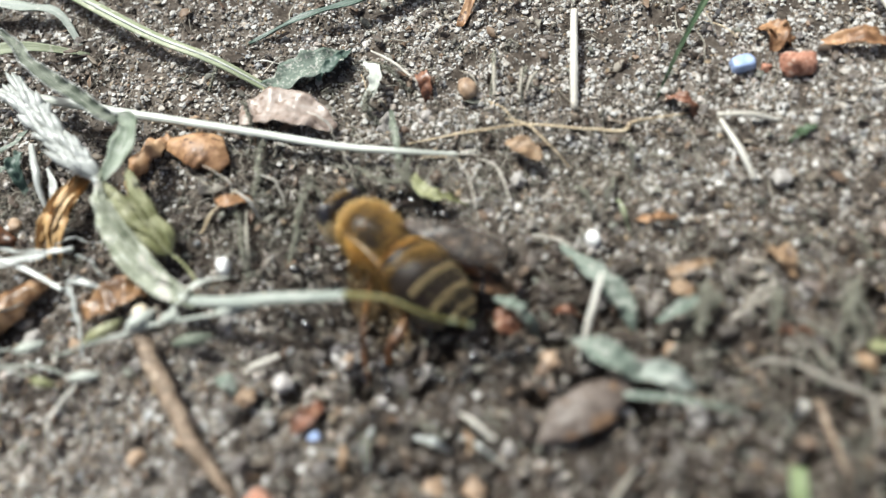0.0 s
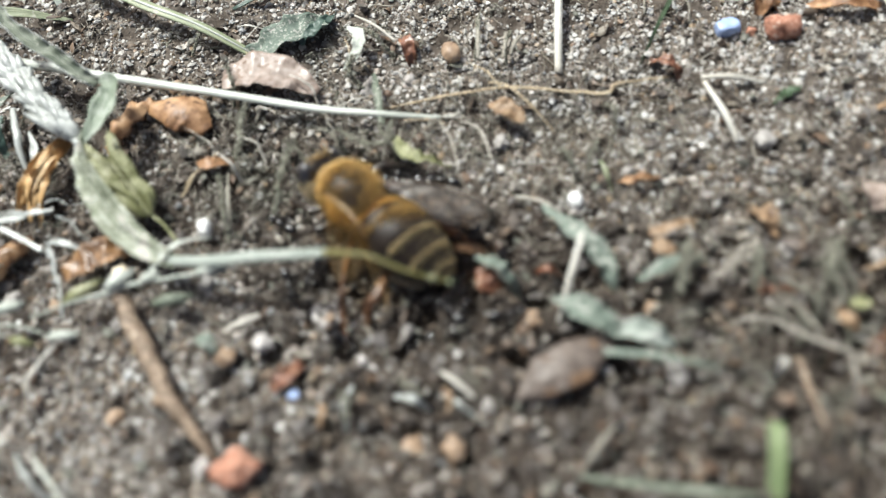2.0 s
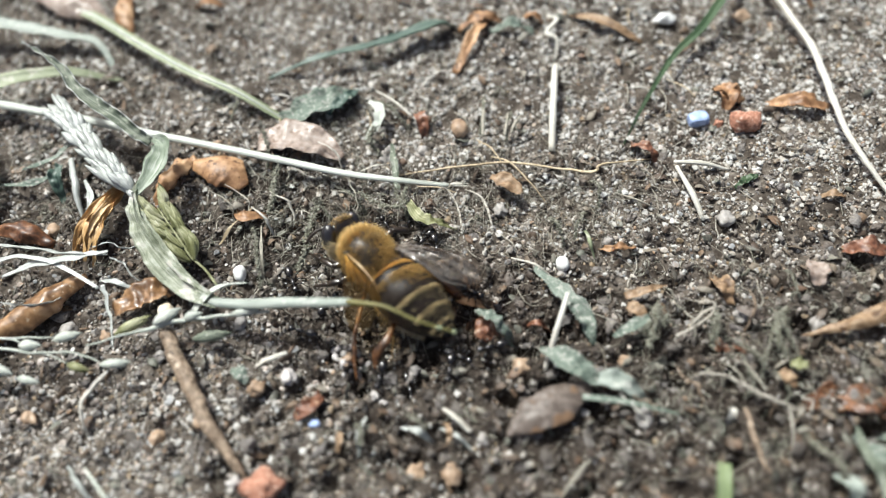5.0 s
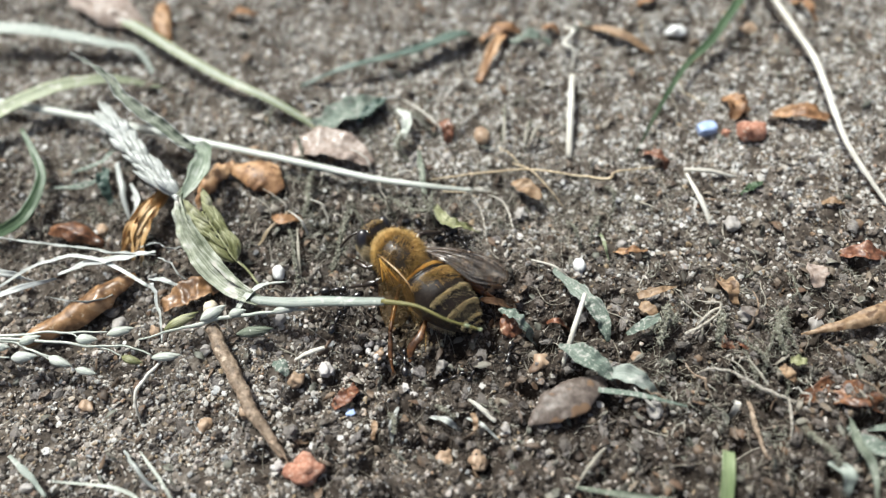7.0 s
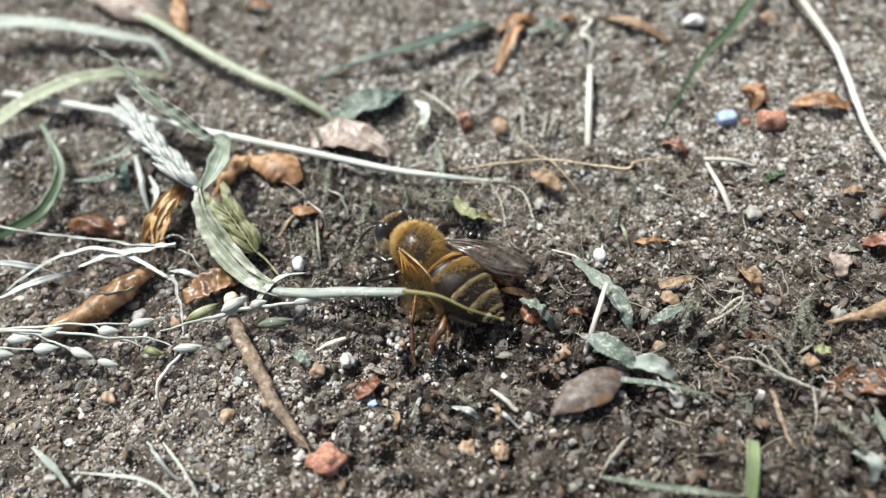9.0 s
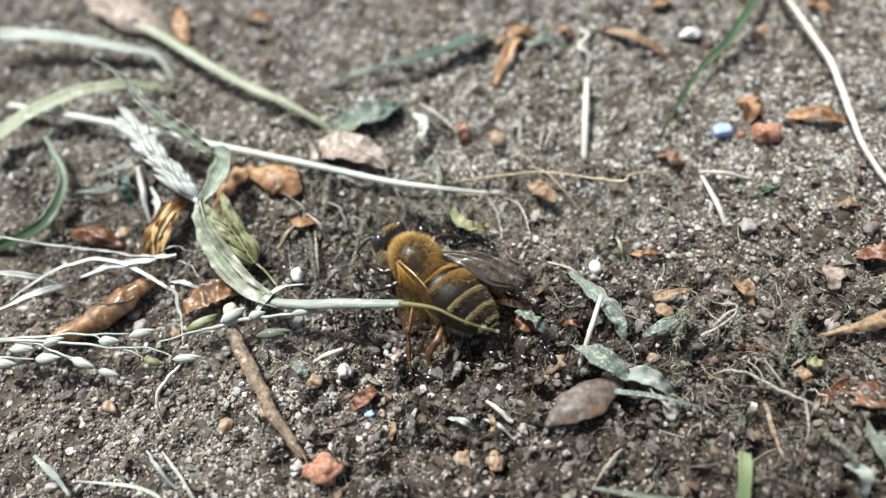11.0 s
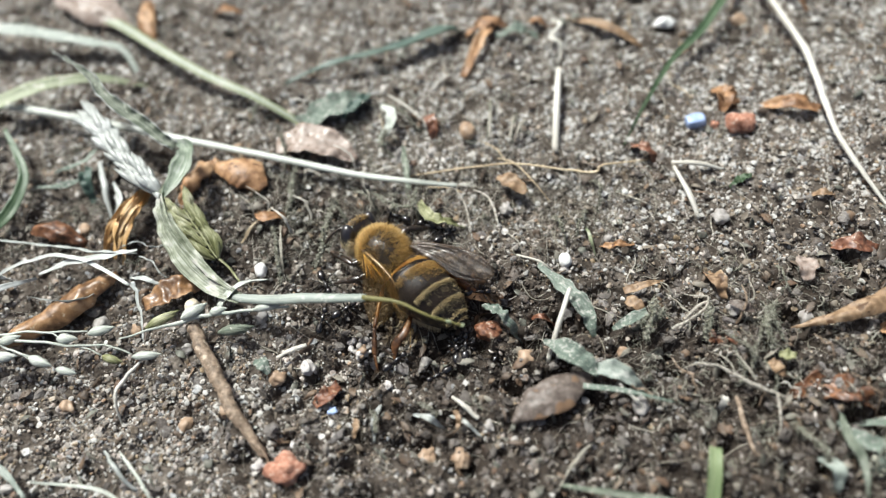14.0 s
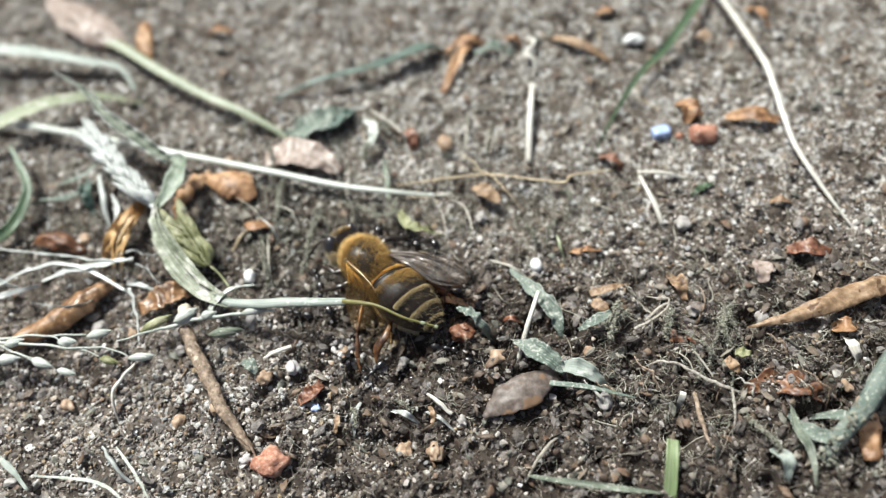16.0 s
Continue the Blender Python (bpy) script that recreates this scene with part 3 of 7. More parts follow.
def scatter(name, count, sub, sizes, material, label, seed, where, squash=0.8, sink=0.35, rough=0.3, cut=0.8):
    """Many angular grains in one mesh."""
    rnd = np.random.RandomState(seed)
    base, faces = ico(sub)
    n = len(base)
    shapes = []
    for k in range(40):
        q = base * (1 + rnd.uniform(-rough, rough, (n, 1)) * (1 if sub == 1 else 0.4))
        for _ in range(5):
            d = rnd.normal(size=3)
            d /= np.linalg.norm(d)
            over = np.maximum(q @ d - rnd.uniform(cut - 0.25, cut + 0.1), 0)
            q = q - over[:, None] * d
        shapes.append(q * rnd.uniform(0.5, 1.45, 3))
    verts, tris = [], []
    while len(verts) < count:
        y = rnd.uniform(-22, 43)
        x = 4 + rnd.uniform(-1, 1) * (35 + 0.29 * (y + 20))
        if rnd.rand() > where(x, y):
            continue
        r = sizes[0] * (sizes[1] / sizes[0]) ** (rnd.rand() ** 1.8) / 2
        a = rnd.uniform(0, 6.283)
        q = shapes[rnd.randint(40)] * r
        c, s = math.cos(a), math.sin(a)
        lift = gh(x, y) + r * (squash - sink) * rnd.uniform(0.3, 1.4)
        q = np.stack([q[:, 0] * c - q[:, 1] * s + x, q[:, 0] * s + q[:, 1] * c + y, q[:, 2] * squash + lift], 1)
        tris.append(faces + len(verts) * n)
        verts.append(q)
    v, f = np.concatenate(verts) * MM, np.concatenate(tris)
    me = bpy.data.meshes.new(name)
    me.vertices.add(len(v))
    me.vertices.foreach_set("co", v.ravel())
    me.loops.add(f.size)
    me.loops.foreach_set("vertex_index", f.ravel())
    me.polygons.add(len(f))
    me.polygons.foreach_set("loop_start", np.arange(0, f.size, 3))
    me.polygons.foreach_set("loop_total", np.full(len(f), 3))
    me.polygons.foreach_set("use_smooth", np.full(len(f), False))
    me.update(calc_edges=True)
    me.materials.append(material)
    tagged(new(name, me), label, "soil", kind="stuff")


def clean_sand(x, y):
    d, c = dark_patch(x, y), clumps(x, y)
    return (1.0 - 0.8 * d) * (0.1 + 0.9 * c) * (1.0 if c > 0.55 else 1.0 - 0.8 * d)


def dry_part(x, y):
    """Share of pale dry sand: the flat far part and the near corner."""
    d = 1 / (1 + math.exp(-(y - 7 + 0.1 * x) / 2.5)) * (0.62 + 0.38 / (1 + math.exp(-(x + 2) / 5)))
    d += 0.75 * math.exp(-((x + 14) ** 2 / 160 + (y + 9) ** 2 / 30)) + 0.5 * math.exp(-((x - 14) ** 2 / 60 + (y - 3) ** 2 / 12))
    return min(1.0, d) * clean_sand(x, y)


def near_sand(x, y):
    return clean_sand(x, y) * (0.35 + 0.65 / (1 + math.exp((y - 1) / 3)))


def clod_part(x, y):
    """Clods lie on the near half and over the dark parts."""
    return min(1.0, 0.15 + 0.75 / (1 + math.exp((y + 1) / 2.5)) + 0.5 * dark_patch(x, y))


def build_soil():
    scatter("soil_clods", 4400, 2, (0.22, 0.85), M_CLOD, "rough crumbly soil clods lying on the ground", 14, clod_part, 0.7, 0.5, 0.9, 0.8)
    scatter("soil_grains", 47000, 1, (0.1, 0.38), M_GRAIN, "fine grey and brown sand grains covering the soil", 3, clean_sand)
    scatter("dry_sand_grains", 34000, 1, (0.13, 0.5), M_DRY, "pale dry sand grains lying over the soil", 4, dry_part)
    scatter("coarse_sand", 14000, 1, (0.22, 0.56), M_GRAIN, "coarse sand grains lying on the soil", 5, near_sand, cut=0.68)
    scatter("quartz_grains", 2000, 2, (0.12, 0.55), M_QUARTZ, "pale glassy quartz grains scattered over the soil", 8, clean_sand, cut=0.7)
    scatter("humus_crumbs", 36000, 1, (0.08, 0.4), M_HUMUS, "dark crumbs of humus on the soil", 11, dark_patch, 0.85, 0.2, 0.45)


def fibre_zone(x, y):
    return 0.1 + 0.22 * dark_patch(x, y) + 0.75 * math.exp(-((x - 6) ** 2 / 250 + (y - 8) ** 2 / 18)) + 0.8 * math.exp(-((x - 13) ** 2 / 36 + (y - 4.5) ** 2 / 8))


def build_fibres():
    rnd = random.Random(21)
    bits = []
    for _ in range(2600):
        while True:
            x, y = rnd.uniform(-40, 46), rnd.uniform(-21, 40)
            if rnd.random() < fibre_zone(x, y):
                break
        a, ln = rnd.uniform(0, 6.28), 0.6 + 3.2 * rnd.random() ** 2
        k, wide = rnd.uniform(-0.2, 0.2), rnd.choice((0.012, 0.015, 0.018, 0.022, 0.028, 0.04))
        pts = []
        for s in (0, 0.35, 0.7, 1):
            b = a + k * s * 2 + rnd.uniform(-0.25, 0.25)
            px, py = x + ln * s * math.cos(b), y + ln * s * math.sin(b)
            pts.append((px, py, gh(px, py) + 0.14 + 0.7 * s * (1 - s) * rnd.uniform(0.0, 1.0)))
        bits.append(tube(pts, [wide, wide * 1.2, wide * 0.5], 5, 3, 0.15, rnd.randint(0, 999)))
    solo("soil_fibres", both(*bits), M_FIBRE, (0, 0, 0), "short dry root fibres and straw crumbs in the soil", "plant debris", kind="stuff")
    bits = []
    for _ in range(1400):
        while True:
            x, y = rnd.uniform(-40, 46), rnd.uniform(-21, 40)
            if rnd.random() < 0.2 + 0.5 * dark_patch(x, y) + 0.5 * math.exp(-((x - 3) ** 2 / 30 + (y + 6) ** 2 / 8)):
                break
        a, ln, w = rnd.uniform(0, 6.28), rnd.uniform(0.35, 1.3), rnd.uniform(0.1, 0.36)
        g, t = gh(x, y) + 0.2, rnd.uniform(-0.25, 0.45)
        dx, dy = ln * math.cos(a) / 2, ln * math.sin(a) / 2
        bits.append(blade([(x - dx, y - dy, g), (x, y, g + 0.12), (x + dx, y + dy, g + t)], [w * 0.4, w, w * 0.3], 0.06, 0.4, (rnd.uniform(-60, 60), rnd.uniform(-60, 60)), 0.04, 2, 3, rnd.randint(0, 999), 0.35))
    solo("leaf_crumbs", both(*bits), M_CRUMB, (0, 0, 0), "small brown, tan and grey-green leaf crumbs in the soil", "plant debris", kind="stuff")


def build_root_hairs():
    """A loose web of hair-thin roots behind the bee and over the dark soil."""
    rnd = random.Random(47)
    bits = []
    for k in range(420):
        cx, cy, wx, wy = rnd.choice(((10, 6, 7, 3.5), (14, 5, 4, 3), (2, 9, 6, 3), (-7, 6, 4, 4), (24, -9, 7, 4), (-24, 9, 5, 6)))
        x, y = rnd.gauss(cx, wx), rnd.gauss(cy, wy)
        a, ln, r = rnd.uniform(0, 6.28), rnd.uniform(1.5, 5.0), rnd.uniform(0.009, 0.026)
        pts = []
        for i in range(5):
            pts.append((x, y, gh(x, y) + 0.16 + (0.45 * rnd.random() if 0 < i < 4 else 0.0)))
            a += rnd.uniform(-0.45, 0.45)
            x, y = x + ln / 4 * math.cos(a), y + ln / 4 * math.sin(a)
        bits.append(tube(pts, [r, r * 1.2, r * 0.6], 4, 3, 0.1, k))
    solo("root_hairs", both(*bits), M_FIBRE, (0, 0, 0), "web of hair-thin tan and grey roots on soil", "root", kind="stuff")


def moss_zone(x, y):
    """Where tangles of dead moss lie: the rough part, in front of the bee, and behind it."""
    d = math.exp(-((x - 28) ** 2 / 130 + (y + 9) ** 2 / 45)) + 0.7 * math.exp(-((x + 7) ** 2 / 40 + (y - 7) ** 2 / 28))
    return d + 0.6 * math.exp(-((x - 6) ** 2 / 90 + (y - 7) ** 2 / 8)) + 0.35 * math.exp(-((x - 2) ** 2 / 120 + (y - 16) ** 2 / 16)) + 0.4 * math.exp(-((x + 27) ** 2 / 40 + (y - 10) ** 2 / 50))


def build_moss():
    rnd = random.Random(61)
    bits = []
    for _ in range(200):
        while True:
            x, y = rnd.uniform(-36, 44), rnd.uniform(-19, 24)
            if rnd.random() < moss_zone(x, y):
                break
        wide, a0 = rnd.uniform(0.25, 0.9), rnd.uniform(0, 6.28)
        for _ in range(rnd.randint(8, 20)):
            u = rnd.gauss(0, 1.0)
            px, py = x + wide * u * math.cos(a0) + rnd.gauss(0, 0.22), y + wide * u * math.sin(a0) + rnd.gauss(0, 0.22)
            pts, a, e, z = [], rnd.uniform(0, 6.28), rnd.uniform(-0.2, 0.9), gh(px, py) + rnd.uniform(0.05, 0.35)
            for _ in range(4):
                pts.append((px, py, z))
                px, py, z = px + 0.2 * math.cos(a), py + 0.2 * math.sin(a), max(gh(px, py) + 0.03, z + 0.2 * e)
                a, e = a + rnd.uniform(-0.8, 0.8), e - rnd.uniform(0.0, 0.7)
            r = rnd.choice((0.012, 0.016, 0.022, 0.03, 0.045))
            bits.append(tube(pts, [r, r * 1.2, r * 0.5], 5, 2, 0.35, rnd.randint(0, 999)))
    solo("moss_crumbs", both(*bits), M_MOSS_BIT, (0, 0, 0), "tangled grey-green crumbs of dead moss on soil", "moss", kind="stuff")


build_ground()
build_soil()
build_fibres()
build_root_hairs()
build_moss()


# ---- grass ----
def build_straws():
    p = laid((-38, 22.3, 1), (-32, 20.2, 1.2), (-24.1, 17.1, 1.8), (-17.9, 14.7, 1.8), (-10.3, 12.3, 1.2), (-3.7, 10.0, 0.9), (0.6, 8.9, 0.7), (4.7, 8.5, 0.4))
    s = thing("dry_straw", foot(4.7, 8.5), "long pale dry straw lying across the soil", "straw")
    part("stalk", tube(p, [0.36, 0.38, 0.36, 0.33, 0.3, 0.26, 0.18], 10, 8, 0.05, 1, 0.7), M_STRAW, s)
    part("frayed_tip", both(*[tube([(3.9, 8.6, p[-1][2]), (5.2, 8.5 + d, p[-1][2] + 0.05), (6.3, 8.6 + 2 * d, gh(6.3, 8.6) + 0.15)], [0.1, 0.07, 0.03], 6, 4) for d in (-0.1, 0.03, 0.14)]), M_WHITE_STRAW, s)
    p = laid((-30.5, 33.6, 0.4), (-25.5, 29.7, 1), (-21.1, 25.7, 1.3), (-16.4, 21.9, 1.2), (-12, 19, 1), (-8.1, 16.5, 0.4))
    s = thing("grass_stalk", foot(-8.1, 16.5), "flattened pale green grass stalk lying on the soil", "grass stalk")
    part("stalk", blade(p, [0.36, 0.5, 0.48, 0.44, 0.4, 0.32], 0.3, 0.1, (0, 10), 0.0, 7, 7, 2), M_GREEN_STALK, s)
    part("midrib", tube([(x, y, z + 0.17) for x, y, z in p], [0.1, 0.14, 0.12, 0.08], 6, 6), M_STRAW, s)
    p = laid((-40, 30.2, 2), (-35.0, 29.6, 1.6), (-30.6, 28.4, 1.3), (-27.4, 27.4, 1), (-24.8, 26.6, 0.6), (-22.7, 22.8, 0.3))
    solo("bent_grass", blade(p, [0.75, 0.7, 0.65, 0.55, 0.4, 0.12], 0.14, 0.35, (0, 25), 0.05, 8, 7, 3), M_BLUEGREEN, foot(-22.5, 23.5), "pale grey-green grass blade bent down onto the soil", "grass blade")
    p = laid((-39, 16.5, 2), (-36.8, 18.7, 2), (-34.8, 20.4, 2), (-31.5, 21.9, 2), (-29.2, 22.7, 1.6), (-26.4, 23.2, 1), (-22.4, 22.8, 0.3))
    solo("bent_grass", blade(p, [0.7, 0.72, 0.7, 0.65, 0.55, 0.4, 0.12], 0.16, 0.3, (0, -20), 0.03, 8, 7, 4), M_GREEN_STALK, foot(-21.6, 22.7), "light green grass blade arching above the soil", "grass blade")
    p = laid((-33.3, 17.5, 2.2), (-32.1, 15.2, 1.8), (-31.2, 12.8, 1.5), (-31.9, 10.2, 1.1), (-33.4, 8.6, 0.9), (-38, 7.6, 0.4))
    solo("bent_grass", blade(p, [0.15, 0.3, 0.4, 0.5, 0.5, 0.4], 0.14, 0.4, (0, 40), 0.03, 8, 7, 5), M_FRESHGREEN, foot(-38, 7.5), "fresh green curved grass blade", "grass blade")
    p = laid((30.5, 24.7, 1.5), (27.1, 20.7, 1.3), (24.2, 18.2, 1), (21, 14, 0.7), (18.7, 10.7, 0.3))
    solo("bent_grass", blade([(32.5, 27.5, 0.6)] + p, [0.26, 0.4, 0.36, 0.25, 0.15, 0.05], 0.1, 0.5, (0, 30), 0.02, 8, 7, 6), M_FRESHGREEN, foot(18.7, 10.7), "thin dark green grass blade pointing across the sand", "grass blade")
    p = laid((-9.8, 21.3, 0.3), (-5.4, 22.1, 0.8), (-1.5, 22.8, 0.8), (1.4, 23.4, 0.8), (5, 24.5, 0.9), (6.7, 25, 0.4))
    solo("bent_grass", blade(p, [0.1, 0.28, 0.35, 0.6, 0.75, 0.2], 0.12, 0.4, (0, 30), 0.06, 8, 7, 7), M_DARKGREEN, foot(-9.8, 21.3), "dark green withered grass blade on the soil", "grass blade")
    p = laid((11.7, -9.8, 1.2), (14.5, -10.5, 1.3), (17.7, -11.5, 0.9))
    solo("bent_grass", blade(p, [0.2, 0.2, 0.06], 0.1, 0.3, (0, 20), 0, 8, 5, 8), M_DRYGREEN, foot(17.7, -11.5), "narrow green grass blade lying on the soil", "grass blade")
    p = laid((19.6, -14.8, 1.0), (19.2, -16.4, 1.0), (18.6, -19.5, 0.4))
    solo("grass_stub", blade(p, [0.42, 0.45, 0.42], 0.18, 0.25, (10, -10), 0.02, 6, 9, 3, 0.03, 0.2), M_STUB, foot(18.6, -19.5), "short cut green grass stub", "grass stub")
    p = laid((38.5, -8.5, 3.4), (34.7, -12.1, 3), (32.7, -14.3, 2.4), (30.9, -15.8, 1.6), (29.8, -17.1, 0.4))
    s = thing("grass_shoot", foot(29.8, -17.1), "thick ribbed grey-green grass stem rooted in the soil", "grass stem")
    part("stem", tube(p, [0.75, 0.7, 0.62, 0.55, 0.4], 26, 8, 0.06, 4, 0.8, 0.07), M_DUSTY_STEM, s)
    part("dirt_crust", grit(catmull(p, 6), 0.56, 260, (0.03, 0.09), 12), M_MOSS, s, "grey crumbs of soil stuck to the stem")
    part("dirt_crust", grit(catmull(p[2:], 6), 0.6, 160, (0.06, 0.18), 13), M_MOSS, s, "pale crumbs of soil at the foot")
    part("dead_sheath", blade(laid((30.5, -16, 1.0), (29.2, -15.2, 0.8), (28.2, -13.8, 0.5)), [0.5, 0.5, 0.15], 0.12, 0.5, (0, 40), 0.1, 6, 7, 9, 0.2), M_DRYGREEN, s)
    # straight bleached bits
    for pts, r, nm, lab in (
        (laid((14.6, 19, 0.5), (13.7, 14.5, 0.6), (13.1, 10.9, 0.4)), [0.26, 0.3, 0.28], "straw_piece", "straight white piece of straw on the sand"),
        (laid((22, 8.1, 0.5), (24, 7.7, 0.6), (26.2, 7.3, 0.4)), [0.16, 0.2, 0.12], "straw_piece", "thin bleached straw touching another straw at an angle"),
        (laid((22.1, 7.7, 0.5), (22.7, 5.0, 0.5), (23.2, 3.1, 0.3)), [0.16, 0.24, 0.2], "straw_piece", "short bleached straw touching another straw at an angle"),
        ([(11.9, -2.7, 2.0), (10.7, -5.2, 1.5), (9.7, -7.3, gh(9.7, -7.3) + 0.1)], [0.16, 0.2, 0.16], "straw_piece", "thin white straw leaning on a green leaf"),
        (laid((2.9, -9.5, 0.4), (3.5, -10.4, 0.5), (4.2, -11.1, 0.4)), [0.08, 0.1, 0.05], "straw_piece", "tiny pale straw splinter on the soil"),
        (laid((8.6, 1.5, 0.4), (10.3, 0.4, 0.5), (11.8, -0.6, 0.3)), [0.07, 0.1, 0.06], "straw_piece", "thin tan straw splinter behind the bee"),
        (laid((15.0, 25.3, 0.4), (15.5, 23.9, 0.7), (14.4, 22.6, 0.6), (15.2, 21.8, 0.5), (14.9, 20.4, 0.3)), [0.2, 0.22, 0.2, 0.1], "root_piece", "kinked pale root piece on the sand"),
    ):
        solo(nm, tube(pts, r, 8, 7, 0.08, len(lab), 0.8), M_WHITE_STRAW, foot(*pts[-1][:2]), lab, "straw")


def build_seed_head():
    """A broken grass flower head with its leaf and a stem that reaches over the bee."""
    h = thing("grass_flower_head", foot(-14.7, 3.2), "broken pale grass flower head with twisted leaf and seeds", "grass flower head")
    rnd = random.Random(4)

    def husks(base, tip, r, seed, side):
        """A spikelet of overlapping pointed husks."""
        q = np.array(tip) - np.array(base)
        out = [spindle(base, tip, r, 10, seed, 0.1)]
        for k in (1, 2, 3):
            o = np.array(side) * r * 0.55 * (k - 2) + np.array((0, 0, 0.18 * r * k))
            out.append(spindle(np.array(base) + o + q * 0.1 * k, np.array(base) + q * (0.62 + 0.13 * k) + o * 1.8, r * 0.62, 8, seed + k, 0.14))
        return both(*out)

    axis = catmull([(-26.2, 18.2, 2.3), (-23.4, 14.3, 2.6), (-20.9, 11.0, 2.8), (-18.7, 8.3, 2.7)], 8)
    part("axis", tube([tuple(p) for p in axis[::4]], [0.12, 0.2, 0.28], 8, 4), M_SEEDHEAD, h)
    t, side, up = axes_on(axis)
    n = 30
    for k in range(n):
        i = int(k / n * (len(axis) - 4))
        s = (-1) ** k
        base = axis[i + 3] + side[i] * s * 0.2
        tip = base - t[i] * rnd.uniform(2.2, 3.9) + side[i] * (s * rnd.uniform(0.0, 0.6) + rnd.uniform(-0.3, 0.3)) + up[i] * rnd.uniform(-0.2, 0.5)
        part("spikelet", husks(base, tip, rnd.uniform(0.28, 0.46), k * 9, side[i]), M_SEEDHEAD, h)
    # the lower florets stand in two rows along their own short axis
    spine = catmull([(-14.4, 3.0, 1.5), (-15.3, 4.6, 1.9), (-16.4, 6.3, 2.3), (-17.3, 7.8, 2.5)], 6)
    t, side, up = axes_on(spine)
    part("axis", tube([(-12.5, 0.8, 1.6), (-13.5, 2.3, 1.4), (-14.4, 3.2, 1.6), *[tuple(p) for p in spine[4::4]]], [0.09, 0.1, 0.13, 0.12, 0.08], 8, 4), M_SPIKELET, h)
    for k in range(17):
        i = int(k / 17 * (len(spine) - 3))
        s = (-1) ** k
        base = spine[i] + side[i] * s * 0.12 + up[i] * 0.1
        ln = rnd.uniform(1.9, 2.6)
        tip = base + t[i] * ln + side[i] * s * rnd.uniform(0.35, 1.0) + up[i] * rnd.uniform(0.1, 0.55)
        mid = (base + tip) / 2 + side[i] * s * 0.22 + up[i] * 0.15
        part("floret", both(blade([base, mid, tip], [0.08, 0.27, 0.32, 0.24, 0.03], 0.12, -0.6, (rnd.uniform(-25, 25), rnd.uniform(-25, 25)), 0.02, 7, 9, k, 0.03, 0, 0.02),
                            blade([base + up[i] * 0.1, mid + up[i] * 0.2 - side[i] * s * 0.1, tip + up[i] * 0.1 - t[i] * 0.35 - side[i] * s * 0.2], [0.08, 0.2, 0.24, 0.16, 0.03], 0.1, -0.6, (20, -20), 0.02, 7, 9, k + 30, 0.03, 0, 0.02)), M_SPIKELET, h)
    wrap = [(-18.7, 9.4, 3.0), (-18.6, 7.2, 2.8), (-17.8, 5.0, 2.5), (-16.2, 2.5, 2.2), (-14.3, 0.5, 2.0), (-12.2, -0.9, 2.0)]
    part("leaf_sheath", blade(wrap, [0.3, 0.5, 0.75, 0.88, 0.75, 0.4], 0.1, 0.35, (-30, -5), 0.05, 9, 25, 6, 0.03, 0.25, 0.045, 0.25), M_SHEATH, h)
    part("leaf_edge", blade([(-18.8, 8.6, 3.0), (-18.0, 6.3, 2.9), (-16.5, 3.8, 2.6), (-14.8, 1.6, 2.3), (-13.2, 0.0, 2.1)], [0.12, 0.34, 0.42, 0.34, 0.06], 0.08, 0.4, (30, 15), 0.04, 9, 13, 7, 0.06, 0.2, 0.035, 0.15), M_SHEATH, h, "papery pale edge of the sheath")
    part("bract", blade([(-14.0, -1.1, 1.6), (-13.1, -0.3, 2.05), (-12.0, 0.4, 2.1), (-10.4, 1.0, 1.2)], [0.2, 0.3, 0.22, 0.04], 0.08, 0.5, (10, 40), 0.03, 8, 9, 11, 0.05, 0.3, 0.012), M_GRASSSEED, h)
    part("stem", tube([(-12.9, -0.5, 1.9), (-11.9, -0.9, 2.2), (-9.5, -1.5, 2.7), (-7.3, -1.85, 3.2), (-5.0, -2.35, 3.7), (-2.7, -2.8, 4.2)], [0.24, 0.36, 0.4, 0.4, 0.36, 0.3], 12, 7, 0.04, 7, 0.65), M_BLUEGREEN, h)
    tip = part("stem_tip", tube([(-2.9, -2.77, 4.17), (-0.5, -3.6, 4.75), (1.6, -4.75, 4.45), (3.9, -5.45, 3.7)], [0.22, 0.13, 0.11, 0.1], 8, 7, 0.05, 8), M_STEM_TIP, h, "yellow-green thin stem tip")
    part("node", tube([(2.75, -5.12, 4.08), (3.1, -5.22, 3.98)], [0.13, 0.16], 8, 3), M_GREEN_STALK, tip)
    part("node", tube([(3.75, -5.4, 3.75), (3.98, -5.48, 3.68)], [0.14, 0.16], 8, 3), M_GREEN_STALK, tip)
    top = [(-27.9, 22.0, 6.0), (-26.0, 20.6, 5.7), (-24.5, 19.2, 5.3), (-23.4, 17.5, 5.0), (-21.7, 15.9, 4.6), (-20.1, 14.7, 4.2), (-18.8, 13.5, 3.8), (-17.7, 12.8, 3.4)]
    curl = blade(top, [0.03, 0.16, 0.34, 0.42, 0.55, 0.5, 0.44, 0.36], 0.08, 0.5, (15, -15), 0.16, 10, 13, 5, 0.1, 0.3, 0.012)
    leaf = part("curled_leaf", curl, M_CURL, h, "wavy-edged curled leaf tip")
    for j in (0, 12):
        part("leaf_margin", tube([curl[0][i * 26 + j] for i in range(0, len(curl[0]) // 26, 2)], [0.03, 0.045, 0.045, 0.04], 6, 2), M_SEEDHEAD, leaf, "thin whitish leaf margin")
